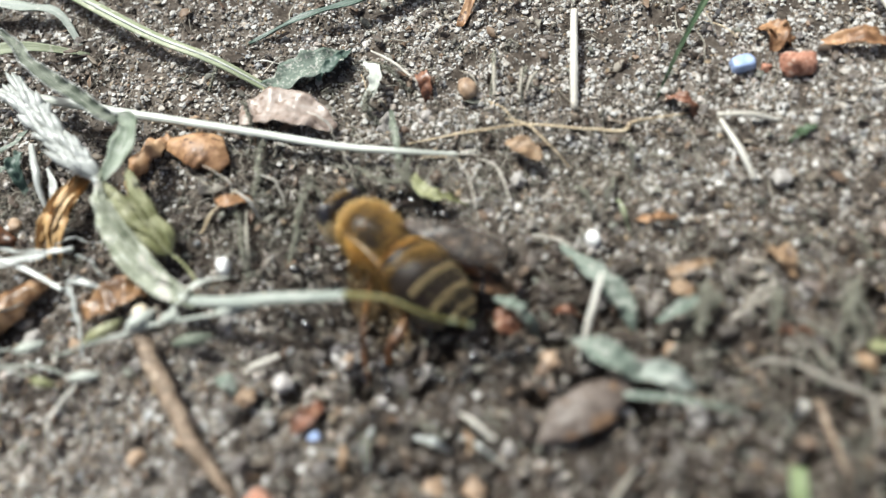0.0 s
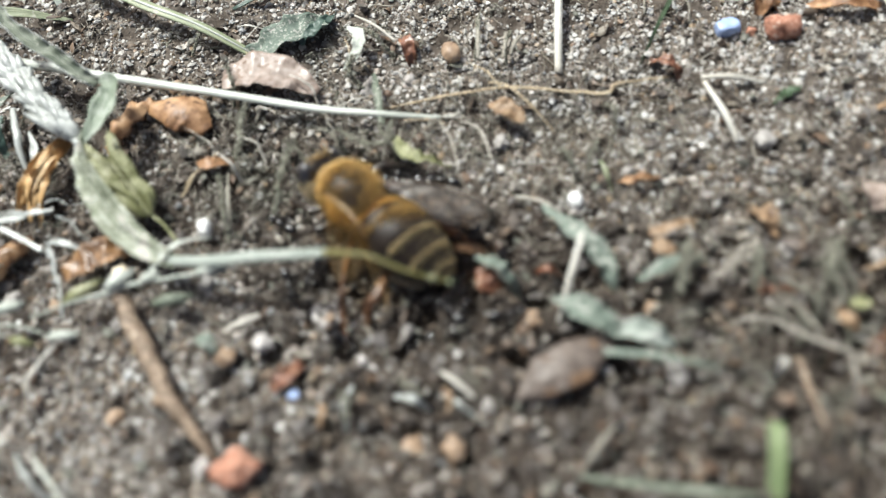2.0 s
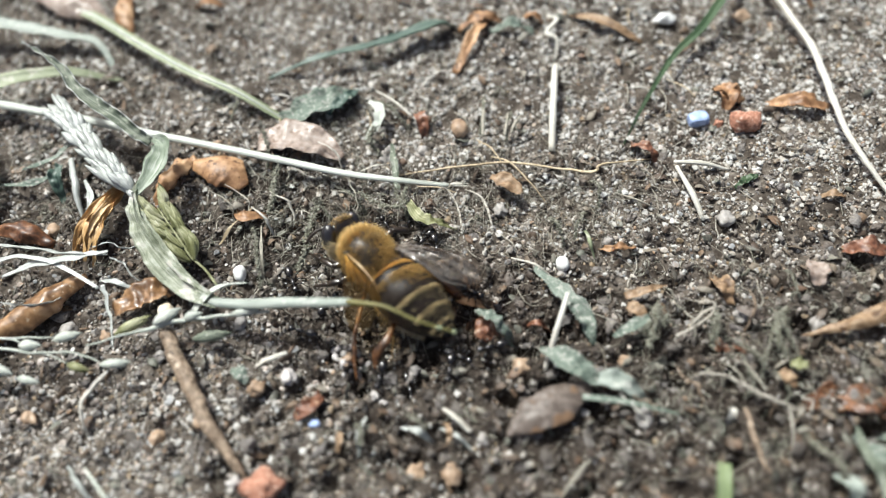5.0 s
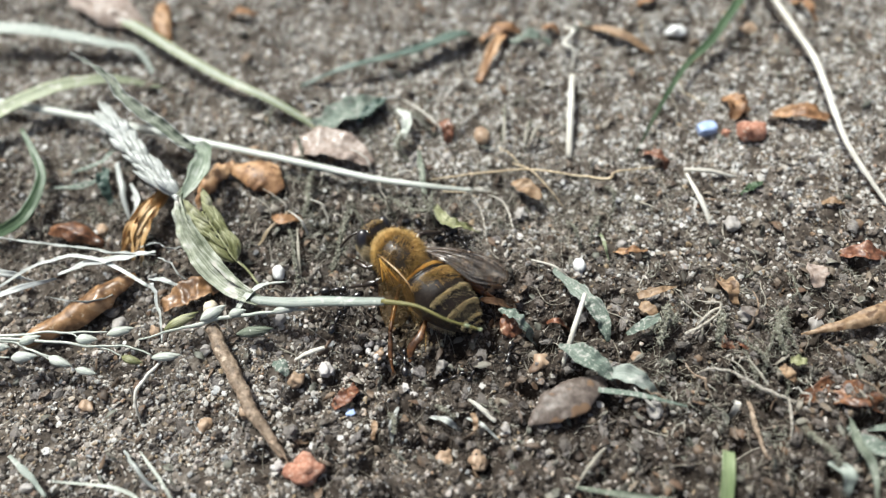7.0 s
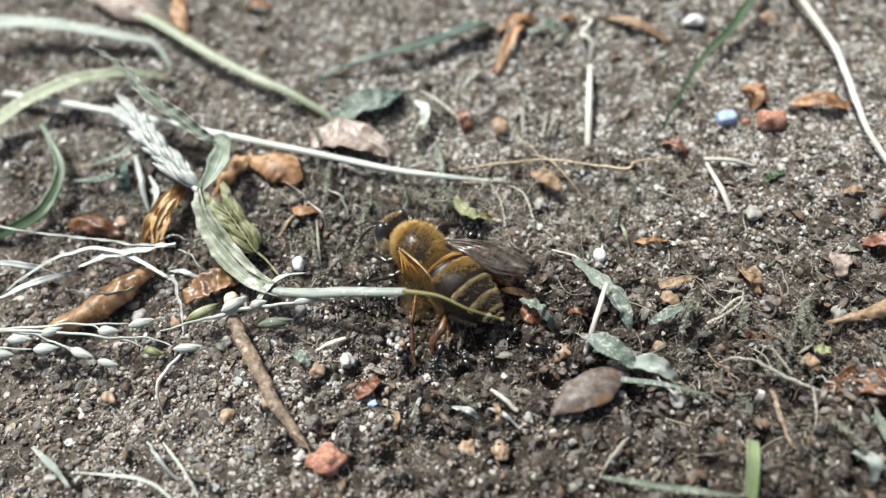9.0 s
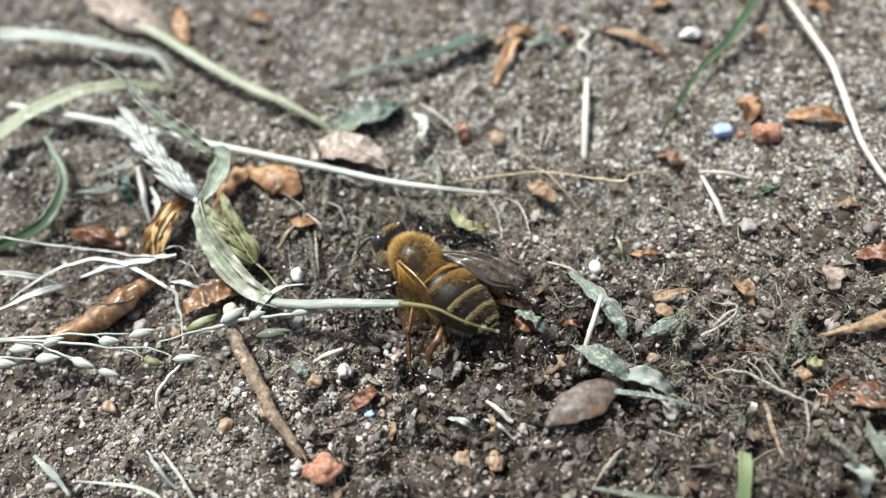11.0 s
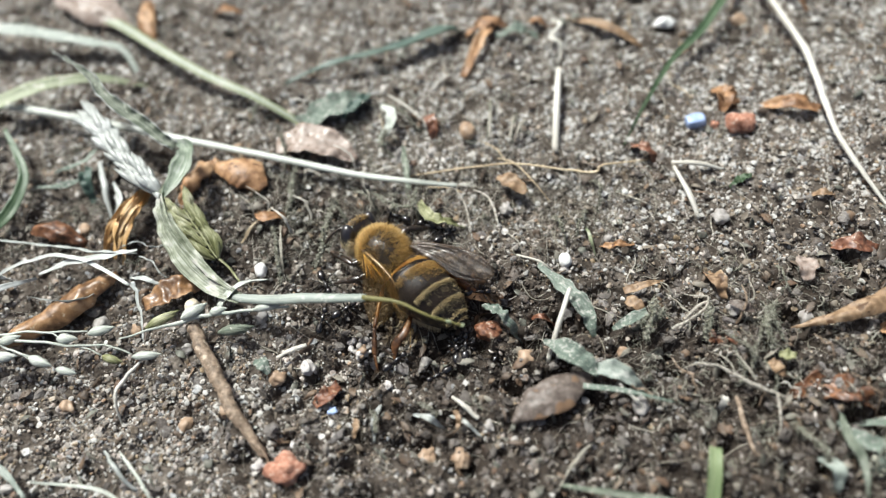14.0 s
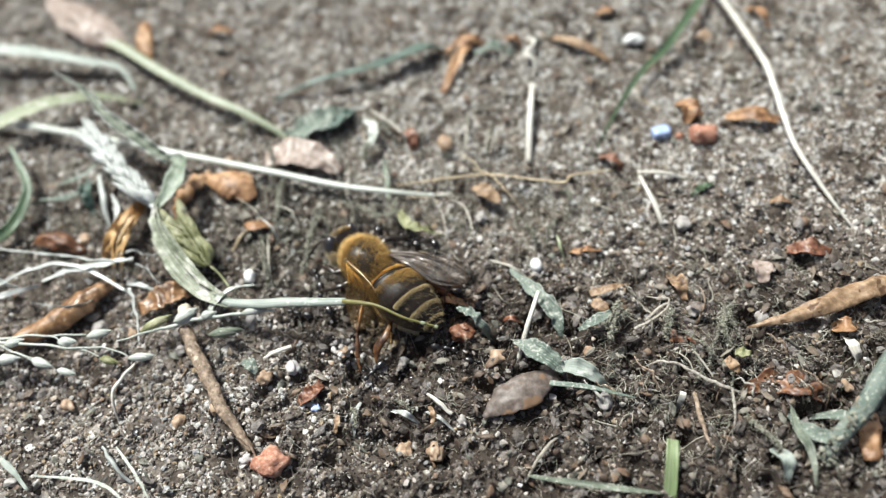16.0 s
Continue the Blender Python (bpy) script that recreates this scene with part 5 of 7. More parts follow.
def build_twigs_and_roots():
    t = thing("twig", foot(-12.5, -9.5), "short brown twig with rough bark on the soil", "twig")
    p = [(-16.1, -2.1, 1.1), (-14.9, -4.8, 0.95), (-13.6, -7.3, 0.8), (-12.5, -9.5, 0.6), (-10.9, -12.0, gh(-10.9, -12) + 0.2)]
    part("wood", tube(kinked(p, 0.1, 3), [0.5, 0.56, 0.52, 0.46, 0.28], 14, 5, 0.12, 5), M_TWIG, t)
    part("broken_end", tube([(-16.25, -1.8, 1.12), (-16.05, -2.2, 1.1)], [0.3, 0.55], 12, 3, 0.2, 3), M_CREAM, t)
    part("splinter", tube([(-11.6, -11.0, 0.5), (-10.7, -12.0, 0.3), (-10.3, -13.0, gh(-10.3, -13) + 0.1)], [0.16, 0.12, 0.04], 7, 4, 0.1, 2), M_TWIG, t)
    for nm, pts, r, m, lab, cat in (
        ("yellow_root", laid((0.6, 10, 0.4), (5, 9.5, 0.7), (9.4, 9.3, 0.9), (13.2, 8.4, 0.7), (15.7, 7.8, 0.7), (16.6, 8.3, 0.9), (20.6, 9.2, 0.4)), [0.05, 0.09, 0.1, 0.09, 0.13, 0.09, 0.05], M_YELLOW_ROOT, "thin kinked yellow-brown root on the sand", "root"),
        ("yellow_root", laid((8.2, 10.2, 0.6), (9.4, 9.4, 0.9), (10.7, 7.6, 0.7), (12, 6.1, 0.4)), [0.05, 0.07, 0.06, 0.04], M_YELLOW_ROOT, "hair-thin yellow root crossing another root", "root"),
        ("dead_root", laid((33, 31, 0.6), (33.5, 27.7, 1), (35.1, 20.5, 1), (35.5, 15.2, 1.2), (35.2, 10.8, 1.2), (36.1, 5.7, 0.8), (38.7, 0, 0.4)), [0.2, 0.28, 0.31, 0.33, 0.28, 0.2, 0.1], M_WHITE_STRAW, "long pale flattened dead root across the sand", "root"),
        ("white_root", laid((-19.7, -4.6, 1.2), (-21, -5.7, 0.8), (-21.6, -7, 0.6), (-21.5, -8.6, 0.4)), [0.1, 0.16, 0.13, 0.06], M_WHITE_STRAW, "small curved white root on the soil", "root"),
        ("white_root", laid((18.8, -8.5, 0.4), (20.2, -8.9, 0.6), (21.5, -9.4, 0.8), (22.9, -10.5, 0.8), (24.0, -11.2, 0.8), (25.3, -11.8, 0.5)), [0.06, 0.1, 0.12, 0.13, 0.14, 0.08], M_PALE_ROOT, "crusted pale root in dark soil", "root"),
        ("white_root", laid((24.7, -11.5, 0.9), (24.6, -12.4, 0.8), (24.5, -13.4, 0.6), (24.2, -14.6, 0.3)), [0.1, 0.11, 0.09, 0.05], M_PALE_ROOT, "short pale root hanging from another root", "root"),
        ("white_root", laid((22.4, -10.2, 0.7), (22.1, -8.9, 0.7), (21.2, -7.6, 0.4)), [0.05, 0.06, 0.04], M_FIBRE, "thin grey rootlet crossing a pale root", "root"),
        ("white_root", laid((19.6, -5.9, 0.4), (20.4, -5.0, 0.7), (21.9, -4.3, 0.7), (22.8, -4.1, 0.4)), [0.07, 0.13, 0.1, 0.05], M_PALE_ROOT, "short curved pale root in dark soil", "root"),
        ("yellow_straw", laid((22.1, -11.5, 0.5), (22, -13.5, 0.7), (22.2, -15.4, 0.3)), [0.14, 0.2, 0.1], M_TWIG, "short yellow-brown straw piece in dark soil", "straw"),
        ("thin_root", laid((17.3, 6.6, 0.3), (18.6, 5, 0.5), (20.3, 4.5, 0.2)), [0.05, 0.07, 0.04], M_FIBRE, "hair-thin grey root on the sand", "root"),
        ("thin_root", laid((14.3, 3.3, 0.4), (14.4, 1.9, 0.6), (14.6, 0.9, 0.3)), [0.12, 0.16, 0.06], M_GREEN_STALK, "short pale green stem bit on the sand", "stem"),
        ("thin_root", laid((17.3, 21.4, 0.4), (17.4, 19.5, 0.7), (17.9, 17.1, 0.4), (19.2, 15.4, 0.3)), [0.03, 0.04, 0.03], M_FIBRE, "hair-thin wiry root on the sand", "root"),
        ("pale_root", laid((9.0, -16.4, 0.4), (10.6, -14.5, 0.6), (12.3, -13.2, 0.3)), [0.1, 0.14, 0.06], M_FIBRE, "curved tan root at the edge of dark soil", "root"),
        ("pale_root", laid((-22.4, -10.4, 0.4), (-21, -12, 0.6), (-19.8, -13.5, 0.4)), [0.1, 0.16, 0.12], M_SEEDHEAD, "pale dry grass strip on the sand", "dry grass"),
        ("pale_root", laid((-25.2, 14, 0.8), (-24.4, 11.2, 1.0), (-23.8, 8.6, 0.4)), [0.2, 0.3, 0.12], M_SEEDHEAD, "bleached folded grass strip standing in the soil", "dry grass"),
        ("mossy_root", laid(*((0.5, 8.2, 0.5), (1.0, 6.3, 0.9), (1.4, 5.6, 0.4))), [0.10, 0.20, 0.09], M_MOSS, "thin pale crumbly root strand", "root"),
        ("mossy_root", laid(*((12.0, 4.8, 0.4), (12.3, 3.2, 1.0), (12.6, 2.1, 0.4))), [0.12, 0.18, 0.09], M_MOSS, "short grey-green mossy root strand", "root"),
        ("mossy_root", laid(*((14.6, 5.0, 0.4), (13.7, 3.3, 0.9), (13.4, 2.5, 0.4))), [0.14, 0.16, 0.09], M_MOSS, "pale sandy root strand on the soil", "root"),
        ("mossy_root", laid(*((-3.8, 9.1, 0.4), (-2.8, 7.9, 0.8), (-1.9, 7.0, 0.4))), [0.10, 0.14, 0.09], M_MOSS, "thin pale crumbly root strand", "root"),
        ("mossy_root", laid(*((-10.6, 6.3, 0.4), (-9.9, 3.5, 0.9), (-9.8, 1.1, 0.4))), [0.12, 0.20, 0.09], M_MOSS, "short grey-green mossy root strand", "root"),
        ("mossy_root", laid(*((15.7, 7.7, 0.4), (15.9, 6.1, 0.8), (15.6, 5.1, 0.4))), [0.14, 0.18, 0.09], M_MOSS, "pale sandy root strand on the soil", "root"),
        ("mossy_root", laid(*((-11.7, 19.8, 0.4), (-12.0, 17.9, 0.9), (-12.6, 17.2, 0.4))), [0.10, 0.16, 0.09], M_MOSS, "thin pale crumbly root strand", "root"),
        ("mossy_root", laid(*((10.4, 15.1, 0.4), (9.9, 13.4, 0.8), (9.6, 12.3, 0.4))), [0.12, 0.14, 0.09], M_MOSS, "short grey-green mossy root strand", "root"),
        ("mossy_root", laid(*((-1.0, 17.8, 0.4), (0.6, 15.9, 0.9), (2.0, 14.4, 0.4))), [0.14, 0.20, 0.09], M_MOSS, "pale sandy root strand on the soil", "root"),
        ("mossy_root", laid(*((8.5, 17.1, 0.4), (8.1, 15.1, 0.7), (7.7, 13.4, 0.4))), [0.10, 0.18, 0.09], M_MOSS, "thin pale crumbly root strand", "root"),
        ("mossy_root", laid(*((16.7, -4.3, 0.4), (17.2, -5.2, 0.9), (16.0, -5.7, 0.4))), [0.12, 0.16, 0.09], M_MOSS, "short grey-green mossy root strand", "root"),
        ("mossy_root", laid(*((24.1, -8.4, 0.4), (24.9, -7.0, 0.9), (26.0, -5.7, 0.4))), [0.14, 0.14, 0.09], M_MOSS, "pale sandy root strand on the soil", "root"),
        ("mossy_root", laid((-5.2, 7.4, 1.0), (-6.2, 4.5, 0.9), (-7.1, 2.3, 0.3)), [0.3, 0.36, 0.28], M_MOSS, "crumbly grey-green mossy root", "root"),
        ("mossy_root", laid((-8.4, 11.4, 0.7), (-8.8, 9.1, 0.9), (-9.1, 7.2, 0.3)), [0.25, 0.34, 0.25], M_MOSS, "crumbly grey-green mossy root", "root"),
        ("mossy_root", laid((-1.6, 14.6, 0.4), (-0.9, 13.9, 0.8), (-1.3, 12.9, 0.8), (-0.6, 12.0, 0.3)), [0.16, 0.26, 0.2, 0.1], M_MOSS, "curled pale mossy root bit", "root"),
        ("mossy_root", laid((17.0, -6.3, 0.4), (17.5, -5.3, 1.0), (18.3, -4.9, 0.8), (18.6, -4.1, 0.3)), [0.16, 0.34, 0.26, 0.1], M_MOSS, "fluffy pale tuft of dead moss", "moss"),
        ("mossy_root", laid((26.5, -7.6, 0.4), (26.0, -5.9, 0.9), (26.8, -4.6, 0.4)), [0.15, 0.24, 0.12], M_MOSS, "crumbly grey-green moss strand", "moss"),
        ("mossy_root", laid((25.4, -13.8, 0.4), (26.6, -15.4, 0.8), (27.4, -17.4, 0.4)), [0.2, 0.32, 0.3], M_MOSS, "grey-green mossy stem lying in dark soil", "moss"),
    ):
        moss = m is M_MOSS
        line = kinked(pts, (0.5 if moss else 0.35) * min(max(r), 0.3), len(lab))
        solo(nm, crumbly(line, r, len(lab) + len(pts)) if moss else tube(line, r, 8, 4, 0.16, len(lab) + len(pts), 0.8), m, foot(*pts[-1][:2]), lab, cat)


def build_strands():
    """Short crumbly strands standing about in the dark soil."""
    rnd = random.Random(83)
    for k in range(34):
        if k % 2:
            x, y = rnd.uniform(-12, 1), rnd.uniform(2, 12)
        else:
            x, y = rnd.uniform(15, 35), rnd.uniform(-14, -3)
        if math.hypot(x, y + 0.5) < 7:
            continue
        a, ln, hi = rnd.uniform(0.9, 2.2), rnd.uniform(1.2, 3.2), rnd.uniform(0.5, 1.5)
        pts = laid((x, y, 0.3), (x + 0.4 * ln * math.cos(a), y + 0.4 * ln * math.sin(a), hi * 0.8), (x + ln * math.cos(a + 0.4), y + ln * math.sin(a + 0.4), hi))
        m, lab, cat = rnd.choice(((M_MOSS, "short crumbly grey-green moss strand in dark soil", "moss"), (M_FIBRE, "thin grey root strand in dark soil", "root"), (M_WHITE_STRAW, "thin bleached straw strand in dark soil", "straw"), (M_TWIG, "thin brown stem strand in dark soil", "stem")))
        r = rnd.uniform(0.12, 0.22) if m is M_MOSS else rnd.uniform(0.05, 0.11)
        solo({"moss": "moss_strand", "root": "root_strand", "straw": "straw_strand", "stem": "stem_strand"}[cat], crumbly(kinked(pts, 0.14, k), [r * 0.8, r, r * 0.4], k) if m is M_MOSS else tube(kinked(pts, 0.14, k), [r * 0.8, r, r * 0.4], 9, 4, 0.3, k, 0.8), m, foot(x, y), lab, cat)


def build_more_scraps():
    def strip(name, pts, w, material, lab, cat, seed, **kw):
        p = laid(*pts)
        return solo(name, blade(p, w, seed=seed, **{**dict(thick=0.1, curl=0.3, wave=0.05, rag=0.1, across=9, per=7, crumple=0.2), **kw}), material, foot(*p[-1][:2]), lab, cat)

    strip("bent_grass", [(9.1, -15.9, 0.4), (11.7, -16.8, 0.7), (15.5, -17.7, 0.7), (18.4, -18.2, 0.4)], [0.08, 0.2, 0.22, 0.08], M_CURL, "frayed grey-green grass blade on the soil", "grass blade", 51)
    strip("leaf_scrap", [(28.6, -13.2, 0.5), (28.3, -15.0, 1.0), (28.8, -16.6, 0.9), (28.8, -18.8, 0.4)], [0.15, 0.34, 0.3, 0.08], M_CURL, "torn grey-green leaf scrap beside a stem", "leaf", 52)
    strip("leaf_scrap", [(30.1, -13.6, 0.4), (31.7, -14.3, 0.8), (33.5, -15.2, 0.5)], [0.15, 0.35, 0.15], M_DRYGREEN, "thin grey-green leaf strip beside a stem", "leaf", 53)
    strip("leaf_scrap", [(26.6, -15.9, 0.4), (27.1, -17.0, 0.8), (27.1, -18.2, 0.4)], [0.2, 0.5, 0.2], M_BLUEGREEN, "small pale blue-green leaf scrap", "leaf", 54)
    strip("leaf_chip", [(33.6, -7.4, 0.4), (34.4, -7.7, 0.8), (35.4, -7.5, 0.4)], [0.3, 0.7, 0.2], M_ORANGE_LEAF, "small bright orange leaf chip on the soil", "dead leaf", 55)
    strip("straw_piece", [(34.3, -8.4, 0.4), (34.3, -9.4, 0.7), (34.7, -10.4, 0.4)], [0.3, 0.45, 0.25], M_WHITE_STRAW, "short flat bleached straw piece", "straw", 56)
    strip("straw_piece", [(16.5, 25.5, 0.4), (19.4, 23.2, 0.7), (22.5, 21.3, 0.4)], [0.25, 0.5, 0.2], M_TAN_LEAF, "frayed tan straw strip on the sand", "straw", 57)
    strip("leaf_chip", [(22.0, 27.2, 0.4), (22.8, 26.9, 0.7), (23.9, 27.4, 0.4)], [0.2, 0.4, 0.2], M_ORANGE_LEAF, "small orange leaf chip on the sand", "dead leaf", 58)
    strip("leaf_chip", [(12.9, 25.3, 0.4), (13.7, 24.7, 0.7), (14.5, 24.5, 0.4)], [0.2, 0.4, 0.2], M_ORANGE_LEAF, "small orange leaf chip on the sand", "dead leaf", 59)
    strip("leaf_chip", [(36.6, 26.3, 0.4), (37.1, 24.4, 0.7), (37.8, 23.1, 0.4)], [0.2, 0.4, 0.2], M_ORANGE_LEAF, "small orange leaf chip on the sand", "dead leaf", 60)
    strip("leaf_chip", [(27.5, 15.4, 0.4), (27.8, 13.8, 0.7), (27.4, 13.0, 0.4)], [0.4, 0.7, 0.3], M_ORANGE_LEAF, "folded orange leaf chip on the sand", "dead leaf", 61)
    strip("leaf_chip", [(-16.7, 31.1, 0.4), (-15.4, 30.5, 0.7), (-14.1, 30.9, 0.4)], [0.2, 0.5, 0.2], M_ORANGE_LEAF, "small orange leaf chip on the soil", "dead leaf", 62)
    strip("straw_piece", [(21.3, -11.1, 0.4), (21.1, -11.7, 0.8), (20.9, -12.1, 0.4)], [0.15, 0.22, 0.15], M_WHITE_STRAW, "short white straw chip standing in dark soil", "straw", 63)
    strip("leaf_chip", [(8.9, -3.8, 0.4), (9.8, -4.1, 0.5), (11.0, -4.1, 0.4)], [0.12, 0.25, 0.1], M_RED_CHIP, "thin dark red leaf splinter", "dead leaf", 64)
    strip("leaf_chip", [(32.0, 4.1, 0.4), (32.8, 3.8, 0.6), (33.8, 3.5, 0.4)], [0.12, 0.3, 0.12], M_TAN_LEAF, "thin tan leaf chip on the sand", "dead leaf", 65)
    strip("leaf_chip", [(4.3, -1.7, 0.5), (5.4, -2.2, 0.8), (6.6, -2.2, 0.4)], [0.15, 0.35, 0.15], M_TAN_LEAF, "flat tan husk chip behind the bee", "dead leaf", 67)
    strip("leaf_chip", [(-11.8, 7.7, 0.4), (-11.0, 6.8, 0.9), (-9.5, 7.3, 0.4)], [0.2, 0.5, 0.2], M_ORANGE_LEAF, "small orange-brown leaf chip in dark soil", "dead leaf", 68)
    strip("root_piece", [(-13.1, 5.2, 0.4), (-11.9, 6.2, 0.8), (-10.4, 7.8, 0.5)], [0.08, 0.1, 0.06], M_YELLOW_ROOT, "thin tan straw leaning in dark soil", "straw", 70)
    strip("root_piece", [(-9.9, 6.4, 0.4), (-9.6, 3.5, 0.9), (-9.6, 1.3, 0.4)], [0.07, 0.1, 0.06], M_FIBRE, "thin grey root standing in dark soil", "root", 71)
    strip("leaf_scrap", [(2.3, -10.4, 0.4), (3.2, -11.2, 0.7), (4.4, -12.3, 0.4)], [0.06, 0.14, 0.08], M_SEEDHEAD, "tiny pale grass splinter on the sand", "dry grass", 72)
    strip("leaf_scrap", [(-0.3, -10.0, 0.4), (0.9, -10.8, 0.7), (1.8, -11.3, 0.4)], [0.1, 0.22, 0.1], M_SEEDHEAD, "small pale grass splinter on the sand", "dry grass", 73)
    strip("leaf_scrap", [(-2.5, -9.3, 0.4), (-2.9, -10.6, 0.7), (-3.2, -11.7, 0.4)], [0.1, 0.2, 0.1], M_SEEDHEAD, "small pale grass splinter on the sand", "dry grass", 74)

    strip("dry_grass", ((-24.0, 12.0, 0.5), (-22.9, 9.8, 1.2), (-23.5, 8.2, 0.5)), [0.1, 0.25, 0.1], M_SEEDHEAD, "bleached folded grass bit in the soil", "dry grass", 90)
    strip("dry_grass", ((-29.3, 13.7, 0.5), (-26.6, 14.2, 0.9), (-25.5, 16.1, 0.5)), [0.1, 0.25, 0.1], M_DRYGREEN, "dusty green grass bit in the soil", "dry grass", 91)
    strip("dry_grass", ((-30.8, 12.3, 0.5), (-27.9, 12.0, 0.8), (-26.0, 13.3, 0.5)), [0.1, 0.25, 0.1], M_DRYGREEN, "dusty green grass bit in the soil", "dry grass", 92)


def build_fine_scraps():
    """Small scraps that lie between the larger ones."""
    def bit(name, pts, r, material, lab, cat, seed):
        p = laid(*pts)
        solo(name, tube(kinked(p, 0.25 * max(r), seed), r, 8, 4, 0.14, seed, 0.7), material, foot(*p[-1][:2]), lab, cat)

    def crust(name, pts, r, lab, cat, seed):
        p = laid(*pts)
        solo(name, crumbly(kinked(p, 0.3 * max(r), seed), r, seed), M_MOSS, foot(*p[-1][:2]), lab, cat)

    def flat(name, pts, w, material, lab, cat, seed, **kw):
        p = laid(*pts)
        solo(name, blade(p, w, seed=seed, **{**dict(thick=0.08, curl=0.3, wave=0.06, rag=0.2, across=9, per=7, crumple=0.2), **kw}), material, foot(*p[-1][:2]), lab, cat)

    def pebble(x, y, r, material, lab, seed, tall=0.75):
        solo("pebble", lump((x, y, gh(x, y) + r * 0.45), (r * 1.1, r * 0.85, r * tall), seed, 0.42, 3, seed * 37.0, 1.7), material, foot(x, y), lab, "pebble")

    # in front of the bee
    clump = thing("sand_clump", foot(-3.6, -5.0), "pale crumbly clump of stuck sand grains", "soil clump")
    rnd = random.Random(91)
    for k in range(46):
        x, y = rnd.gauss(-3.6, 0.7), rnd.gauss(-5.0, 0.55)
        r = rnd.uniform(0.1, 0.34)
        hi = 0.7 * math.exp(-((x + 3.6) ** 2 + (y + 5.0) ** 2) / 0.8) * rnd.uniform(0.4, 1.0)
        part("grain", lump((x, y, gh(x, y) + hi + r * 0.4), (r, r * 0.85, r * 0.8), k, 0.3, 2, k * 40.0, 1.3, 0.8), (M_GREY_PEBBLE, M_PALE_STONE, M_GREY_PEBBLE, M_PALE_STONE, M_BROWN_PEBBLE)[k % 5], clump)
    flat("leaf_scrap", [(-11.5, -5.3, 0.5), (-10.9, -5.6, 0.9), (-10.4, -6.3, 0.5)], [0.15, 0.55, 0.15], M_DRYGREEN, "small pale grey leaf scrap on the soil", "leaf", 101)
    pebble(-7.7, -6.0, 0.5, M_PALE_STONE, "small pinkish-white pebble on the soil", 3)
    pebble(-10.0, -6.5, 0.6, M_BROWN_PEBBLE, "ochre pebble on the soil", 5)
    bit("straw_piece", ((-9.9, -5.2, 0.6), (-8.8, -4.8, 0.8), (-7.7, -4.4, 0.6)), [0.1, 0.2, 0.16], M_WHITE_STRAW, "frayed pale straw bit on the soil", "straw", 6)
    crust("moss_strand", ((-2.9, -9.9, 0.5), (-2.7, -10.6, 0.9), (-2.9, -11.4, 0.5)), [0.2, 0.28, 0.15], "pale olive crumb of moss on sand", "moss", 7)
    crust("moss_strand", ((0.3, -9.7, 0.5), (0.9, -10.1, 0.9), (1.5, -10.6, 0.5)), [0.15, 0.24, 0.15], "pale olive crumb of moss on sand", "moss", 8)
    bit("straw_piece", ((2.6, -9.4, 0.6), (3.4, -10.2, 0.9), (4.3, -11.2, 0.6)), [0.1, 0.17, 0.14], M_WHITE_STRAW, "thin white straw splinter on sand", "straw", 9)
    pebble(-5.9, -9.4, 0.34, M_BLUE_STONE, "tiny pale blue pebble on the sand", 4)
    pebble(5.0, -11.6, 0.4, M_GREY_PEBBLE, "small blue-grey pebble on the soil", 8)
    flat("leaf_chip", [(-4.2, -10.2, 0.5), (-4.2, -10.8, 0.8), (-4.4, -11.6, 0.5)], [0.1, 0.26, 0.1], M_TAN_LEAF, "thin ochre leaf splinter on sand", "dead leaf", 102)
    flat("leaf_chip", [(2.7, -10.4, 0.5), (2.9, -11.0, 0.8), (2.8, -11.7, 0.5)], [0.1, 0.22, 0.1], M_TAN_LEAF, "thin ochre leaf splinter on sand", "dead leaf", 103)
    pebble(0.4, -13.1, 0.6, M_BROWN_PEBBLE, "ochre-brown pebble on the soil", 11, 0.6)
    pebble(2.8, -13.5, 0.65, M_BROWN_PEBBLE, "tan flat pebble on the soil", 12, 0.5)
    pebble(-1.9, -7.8, 0.3, M_PALE_STONE, "tiny white pebble on the sand", 13)
    pebble(-1.4, -8.3, 0.25, M_PALE_STONE, "tiny white pebble on the sand", 14)
    pebble(-11.2, -12.7, 0.42, M_PALE_STONE, "small white pebble beside a red stone", 15)
    # pale strips lying on the near sand
    flat("dry_grass", [(-26.8, -12.4, 0.6), (-21.7, -13.5, 0.8), (-19.3, -15.5, 0.5)], [0.06, 0.13, 0.07], M_GRASSSEED, "pale dry grass strip on the sand", "dry grass", 120)
    flat("dry_grass", [(-30.2, -10.3, 0.6), (-28.5, -11.8, 0.8), (-27.1, -13.4, 0.5)], [0.12, 0.22, 0.1], M_BLUEGREEN, "dull green dry grass strip on the sand", "dry grass", 121)
    flat("dry_grass", [(-20.8, -10.9, 0.6), (-19.0, -13.2, 0.8), (-18.0, -15.0, 0.5)], [0.05, 0.11, 0.06], M_GRASSSEED, "thin pale grass strip on the sand", "dry grass", 122)
    # on the rough dark part
    crust("moss_tuft", ((17.9, -3.9, 0.6), (17.7, -4.6, 1.3), (17.3, -5.4, 1.2), (16.9, -6.4, 0.5)), [0.25, 0.45, 0.35, 0.15], "fluffy pale tuft of dead moss", "moss", 21)
    flat("leaf_scrap", [(14.6, -5.7, 0.7), (15.9, -5.2, 1.1), (17.3, -4.7, 0.9)], [0.15, 0.4, 0.3], M_DRYGREEN, "dusty grey-green leaf strip in dark soil", "leaf", 104)
